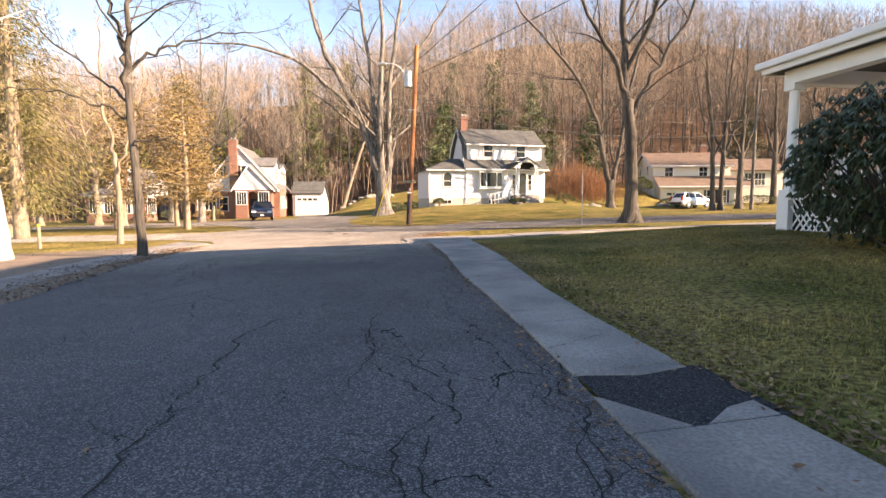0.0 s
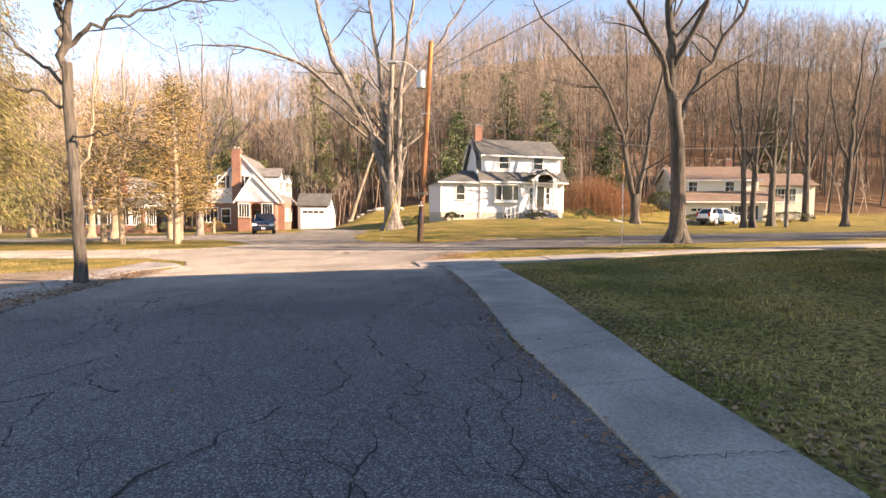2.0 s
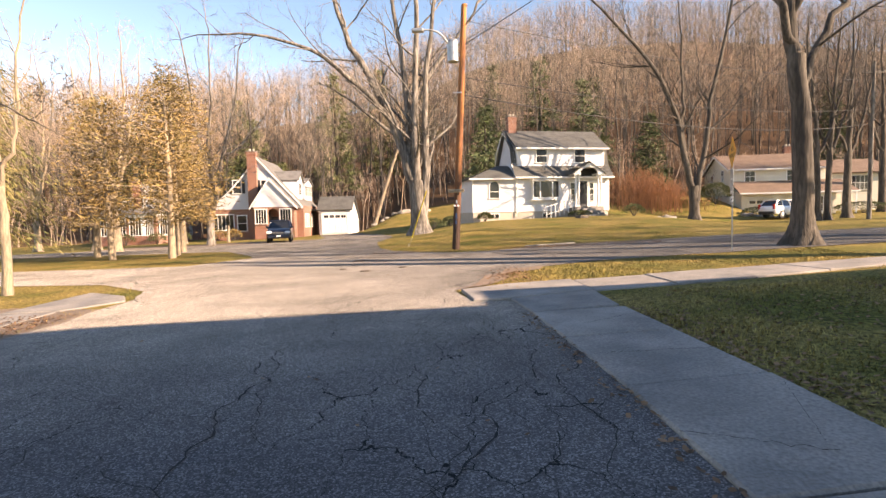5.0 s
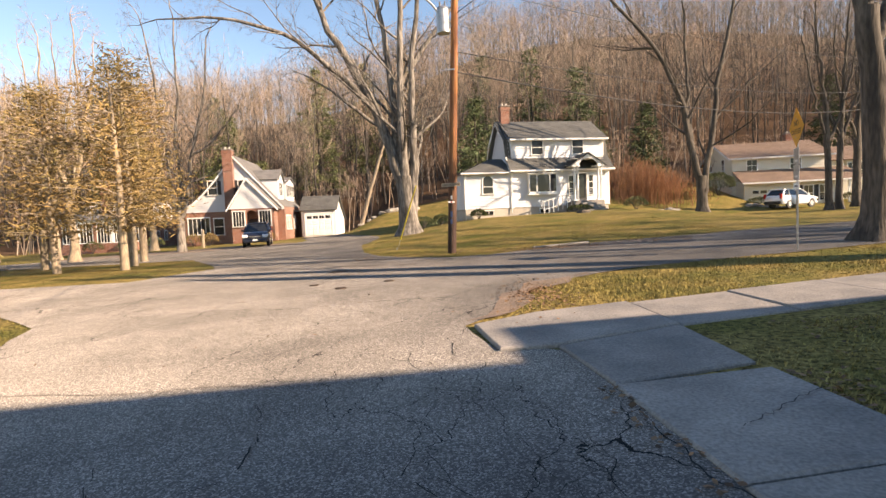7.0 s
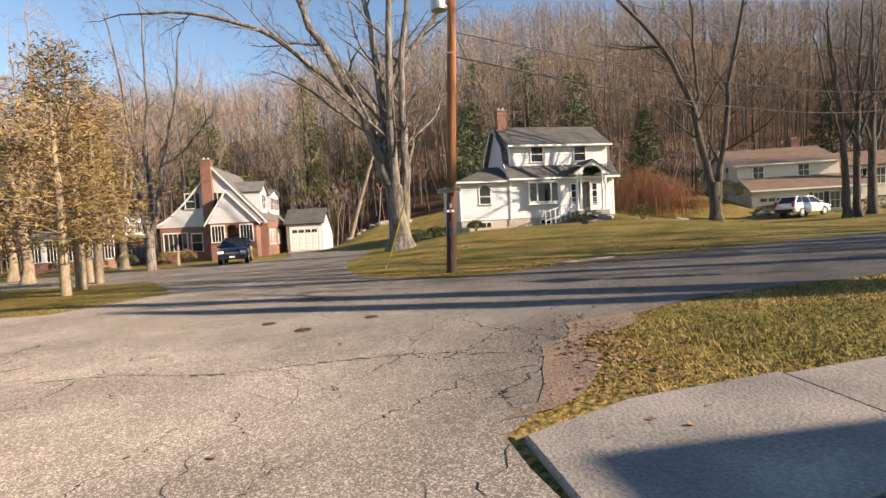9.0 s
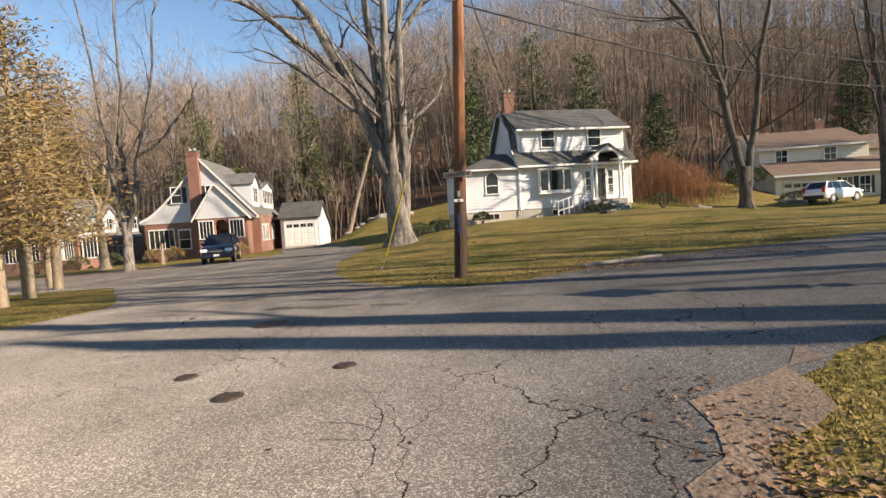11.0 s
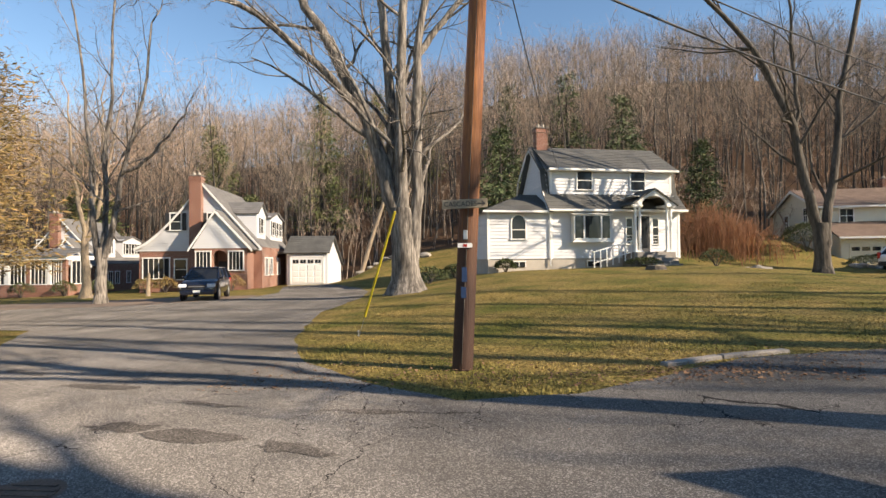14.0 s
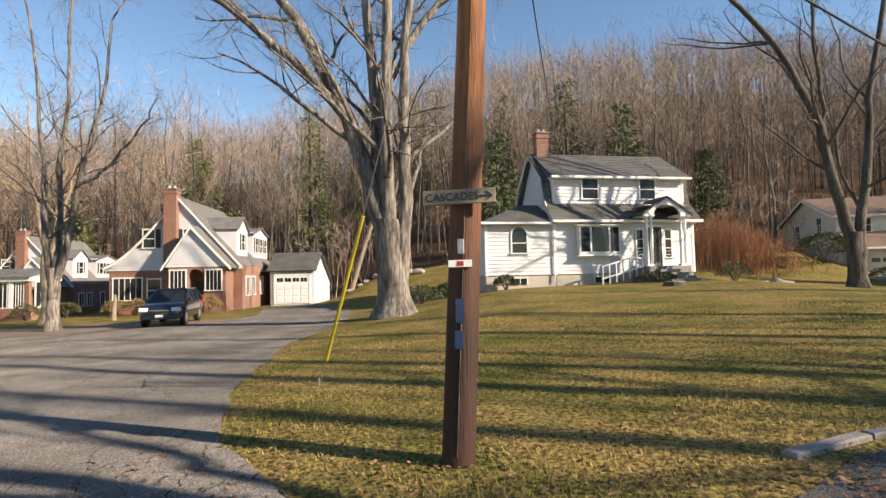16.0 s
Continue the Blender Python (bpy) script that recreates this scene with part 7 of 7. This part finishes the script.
def brush_bank():
    """Rust-coloured brush behind the white house."""
    rng = np.random.default_rng(17)
    g = Geo()
    for i in range(900):
        x, y = rng.normal(17.0, 2.6), rng.normal(65.5, 1.6)
        h = rng.uniform(1.6, 4.2) * math.exp(-((x - 17) / 5) ** 2)
        z = gz(x, y)
        a = rng.uniform(0, 6.28)
        l = rng.uniform(0.2, 0.9)
        e = np.array([x + math.cos(a) * l, y + math.sin(a) * l, z + h])
        m = np.array([x + math.cos(a) * l * 0.3, y + math.sin(a) * l * 0.3, z + h * 0.55])
        tube(g, np.array([[x, y, z - 0.05], m, e]), np.array([0.025, 0.018, 0.008]), 3)
        for k in range(3):
            b = a + rng.uniform(-1.5, 1.5)
            s = m + (e - m) * rng.random()
            tube(g, np.array([s, s + np.array([math.cos(b) * 0.5, math.sin(b) * 0.5, 0.5])]), np.array([0.012, 0.005]), 3)
    tagged(g.build("brush", M_RUST), "thicket of rust-brown leafless brush", "brush", kind="stuff")


brush_bank()


def undergrowth():
    """Saplings and brush that fill the foot of the wood."""
    rng = np.random.default_rng(19)
    protos = [proto_bare(300 + i, 4.5, 0.035, 7, 4, 6, 0.2) for i in range(5)]
    g = Geo()
    pl = []
    for i in range(700):
        y = 71 + 70 * rng.random() ** 1.5
        pl.append((rng.uniform(-1.0 * y, 0.9 * y), y))
    scatter(protos, pl, g, g, rng, 0.6, 1.6)
    tagged(g.build("undergrowth", M_TWIG), "bare saplings and brush along the wood's edge", "undergrowth", kind="stuff")


undergrowth()


# ---- small things ----
def rock(x, y, s, seed, label="grey field stone half sunk in grass"):
    bm = bmesh.new()
    bmesh.ops.create_icosphere(bm, subdivisions=2, radius=s)
    for v in bm.verts:
        k = 1 + 0.35 * noise.noise(v.co * (1.6 / s) + Vector((seed, 0, 0)))
        v.co = Vector((v.co.x * k * 1.25, v.co.y * k, v.co.z * k * 0.65))
    ob = part("rock", bm, M_ROCK)
    ob.matrix_basis = pose(x, y, gz(x, y) + s * 0.15, 0, 0, seed * 40)
    tagged(ob, label, "rock", "stones on the bank")


rr = random.Random(3)
for i in range(9):
    rock(-12.5 + i * 0.75 + rr.uniform(-0.2, 0.2), 68.2 + rr.uniform(-0.5, 0.8), rr.uniform(0.25, 0.55), i)
for i in range(6):
    rock(25.4 + i * 0.6, 61.0 + rr.uniform(-0.3, 0.3), rr.uniform(0.25, 0.45), 20 + i, "grey stone in a low bank by the drive")
rock(16.2, 56.0, 0.6, 31, "mossy grey boulder in the lawn")
rock(15.4, 56.2, 0.35, 32, "mossy grey boulder in the lawn")


def stump(x, y):
    S = thing("tree_stump", pose(x, y, gz(x, y)), "low weathered tree stump in the lawn", "stump")
    part("bark", cyl(bmesh.new(), (0, 0, -0.1), (0, 0, 0.16), 0.55, 0.42, 16), M_BARK_DARK, S)
    part("cut_face", cyl(bmesh.new(), (0, 0, 0.16), (0, 0, 0.18), 0.4, 0.39, 16), M_BARK_TAN, S)


stump(6.8, 46.6)


def manhole(x, y, r):
    z = gz(x, y) + 0.018
    Mh = thing("manhole_cover", pose(x, y, z), "round cast-iron cover set in the asphalt", "manhole cover", "iron covers in the junction")
    part("rim", cyl(bmesh.new(), (0, 0, -0.03), (0, 0, 0.006), r, r, 28), M_IRON, Mh)
    part("lid", cyl(bmesh.new(), (0, 0, 0.0), (0, 0, 0.012), r * 0.86, r * 0.85, 28), M_IRON, Mh)
    rb = bmesh.new()
    for k in range(-2, 3):
        w = math.sqrt(max(0.01, 0.64 - (k * 0.28) ** 2)) * r
        box(rb, -w, w, k * 0.28 * r - 0.012, k * 0.28 * r + 0.012, 0.012, 0.018)
    part("ribs", rb, M_IRON, Mh)


for x, y, r in ((-3.75, 20.75, 0.13), (-2.9, 21.45, 0.11), (-4.5, 21.5, 0.11), (-4.6, 24.2, 0.29)):
    manhole(x, y, r)


def garden_figure():
    """A plain yellow hydrant-like marker on the cottage lawn."""
    S = thing("garden_post", pose(-22.9, 53.2, gz(-22.9, 53.2)), "small carved wooden post on the cottage lawn", "garden ornament")
    b = cyl(bmesh.new(), (0, 0, -0.1), (0, 0, 0.7), 0.16, 0.10, 10)
    cyl(b, (0, 0, 0.7), (0.05, 0, 1.25), 0.13, 0.08, 10), cyl(b, (0.05, 0, 1.25), (0.05, 0, 1.5), 0.1, 0.05, 10)
    part("post", b, M_BARK_TAN, S)


garden_figure()


def hydrant_marker():
    S = thing("curb_marker", pose(-13.2, 17.3, gz(-13.2, 17.3)), "short weathered wooden marker post on the grass", "post")
    part("post", cyl(bmesh.new(), (0, 0, -0.1), (0, 0, 0.75), 0.06, 0.05, 8), M_BARK_TAN, S)
    part("marker_cap", cyl(bmesh.new(), (0, 0, 0.75), (0, 0, 0.82), 0.07, 0.04, 8), M_YELLOW, S)


hydrant_marker()


# ---- fallen leaves and grass ----
def inside(poly, x, y):
    x, y = np.asarray(x, float), np.asarray(y, float)
    r = np.zeros(x.shape, bool)
    for (x0, y0), (x1, y1) in zip(poly, poly[1:] + poly[:1]):
        if y0 != y1:
            r ^= ((y0 > y) != (y1 > y)) & (x < (x1 - x0) * (y - y0) / (y1 - y0) + x0)
    return r


WALK = [(2.5, -1), (1.45, -1), (1.07, 2.46), (0.63, 6.64), (0.08, 11.6), (-0.25, 14.3), (-1.0, 15.4), (-1.22, 16.55), (0.78, 17.4), (20, 22.4), (20.2, 21.1), (0.93, 16.0), (0.93, 14.65), (1.23, 11.3), (1.4, 8.0), (1.85, 4.1), (2.11, 2.4)]


def leaf_litter():
    rng = np.random.default_rng(23)
    pts = []
    for i in range(16000):
        k = rng.random()
        if k < 0.42:                      # over the shaded lawn
            x, y = rng.uniform(1.6, 12), rng.uniform(1, 16)
        elif k < 0.54:                    # along the pavement's inner edge
            s = rng.random()
            x, y = float(np.interp(14.4 * s, R_Y, R_X)) + abs(rng.normal(0.0, 0.3)), 14.4 * s
        elif k < 0.62:                    # in the gutter
            s = rng.random()
            x, y = float(np.interp(14.3 * s, L_Y, L_X)) - abs(rng.normal(0, 0.12)), 14.3 * s
        elif k < 0.78:                    # the strip on the other side
            s = rng.random()
            x, y = -5.6 - 1.6 * s - abs(rng.normal(0, 0.6)) * 1.2, 5 + 10.5 * s
        elif k < 0.83:                    # the far corner of the pavement
            x, y = -0.25 + rng.normal(0, 0.28), 18.7 + rng.normal(0, 0.9)
        elif k < 0.93:                    # the lawn's edge by the pole
            x, y = rng.uniform(-5, 6), 27.0 + abs(rng.normal(0, 1.2))
        elif k < 0.955:                   # drifted before the kerb
            x, y = 1.6 + rng.normal(0, 0.8), 27.7 + rng.normal(0, 0.25)
        elif k < 0.965:
            x, y = rng.uniform(-6, 1), rng.uniform(1, 26)
        else:
            x, y = rng.uniform(-4, 16), rng.uniform(28, 46)
        pts.append((x, y))
    g = Geo()
    px, py = np.array(pts).T
    on_walk, on_road = inside(WALK, px, py), inside(near_road, px, py) | inside(far_road, px, py)
    for (x, y), walk_here, road_here in zip(pts, on_walk, on_road):
        z = gz(x, y) + (0.05 if walk_here else 0.02)
        if walk_here and rng.random() < 0.75:
            continue
        if road_here:
            if rng.random() < 0.55 and not (x < -5) and y < 26.5:
                continue
        s = rng.uniform(0.013, 0.03)
        a = rng.uniform(0, 6.28)
        u = np.array([math.cos(a), math.sin(a), rng.normal(0, 0.25)]) * s
        w = np.array([-math.sin(a), math.cos(a), rng.normal(0, 0.25)]) * s * 0.65
        c = np.array([x, y, z + 0.012])
        mid = np.array([0, 0, -0.3 * s])
        v = np.array([c - u, c - u * 0.1 + w, c + mid, c - u * 0.1 - w, c + u, c + u * 0.45 + w * 0.8, c + u * 0.45 - w * 0.8])
        g.add(v, np.array([[0, 3, 2, 1], [1, 2, 4, 5], [2, 3, 6, 4]]))
    tagged(g.build("fallen_leaves", M_LEAF, smooth=False), "scattered curled brown fallen leaves", "leaves", kind="stuff")


leaf_litter()


def grass_blades():
    rng = np.random.default_rng(29)
    n = 300000
    k = rng.random(n)
    x = np.where(k < 0.45, rng.uniform(0.9, 9, n), np.where(k < 0.62, rng.uniform(-0.6, 8, n), np.where(k < 0.94, rng.uniform(-6, 9, n), rng.uniform(-16, -7, n))))
    y = np.where(k < 0.45, 1 + 15 * rng.random(n) ** 1.0, np.where(k < 0.62, rng.uniform(17.2, 22.5, n), np.where(k < 0.94, 26.4 + 13 * rng.random(n) ** 1.5, rng.uniform(14, 30, n))))
    keep = ~(inside(near_road, x, y) | inside(far_road, x, y) | inside(WALK, x, y))
    x, y = x[keep], y[keep]
    n = len(x)
    z = ground_z(x, y)
    a = rng.uniform(0, 6.28, n)
    h = rng.uniform(0.014, 0.042, n) * (1 + 0.5 * np.sin(x * 1.3) * np.sin(y * 1.1))
    lean = rng.uniform(0.01, 0.05, n)
    w = rng.uniform(0.004, 0.008, n)
    base = np.stack([x, y, z - 0.005], 1)
    side = np.stack([np.cos(a), np.sin(a), np.zeros(n)], 1) * w[:, None]
    fwd = np.stack([-np.sin(a), np.cos(a), np.zeros(n)], 1) * lean[:, None]
    up = np.stack([np.zeros(n), np.zeros(n), h], 1)
    v = np.stack([base - side, base + side, base + fwd + up + side * 0.25, base + fwd + up - side * 0.25], 1).reshape(-1, 3)
    g = Geo()
    g.add(v, np.arange(4 * n).reshape(n, 4))
    tagged(g.build("grass", M_GRASS, smooth=False), "short winter grass, straw and olive blades", "grass", kind="stuff")


grass_blades()
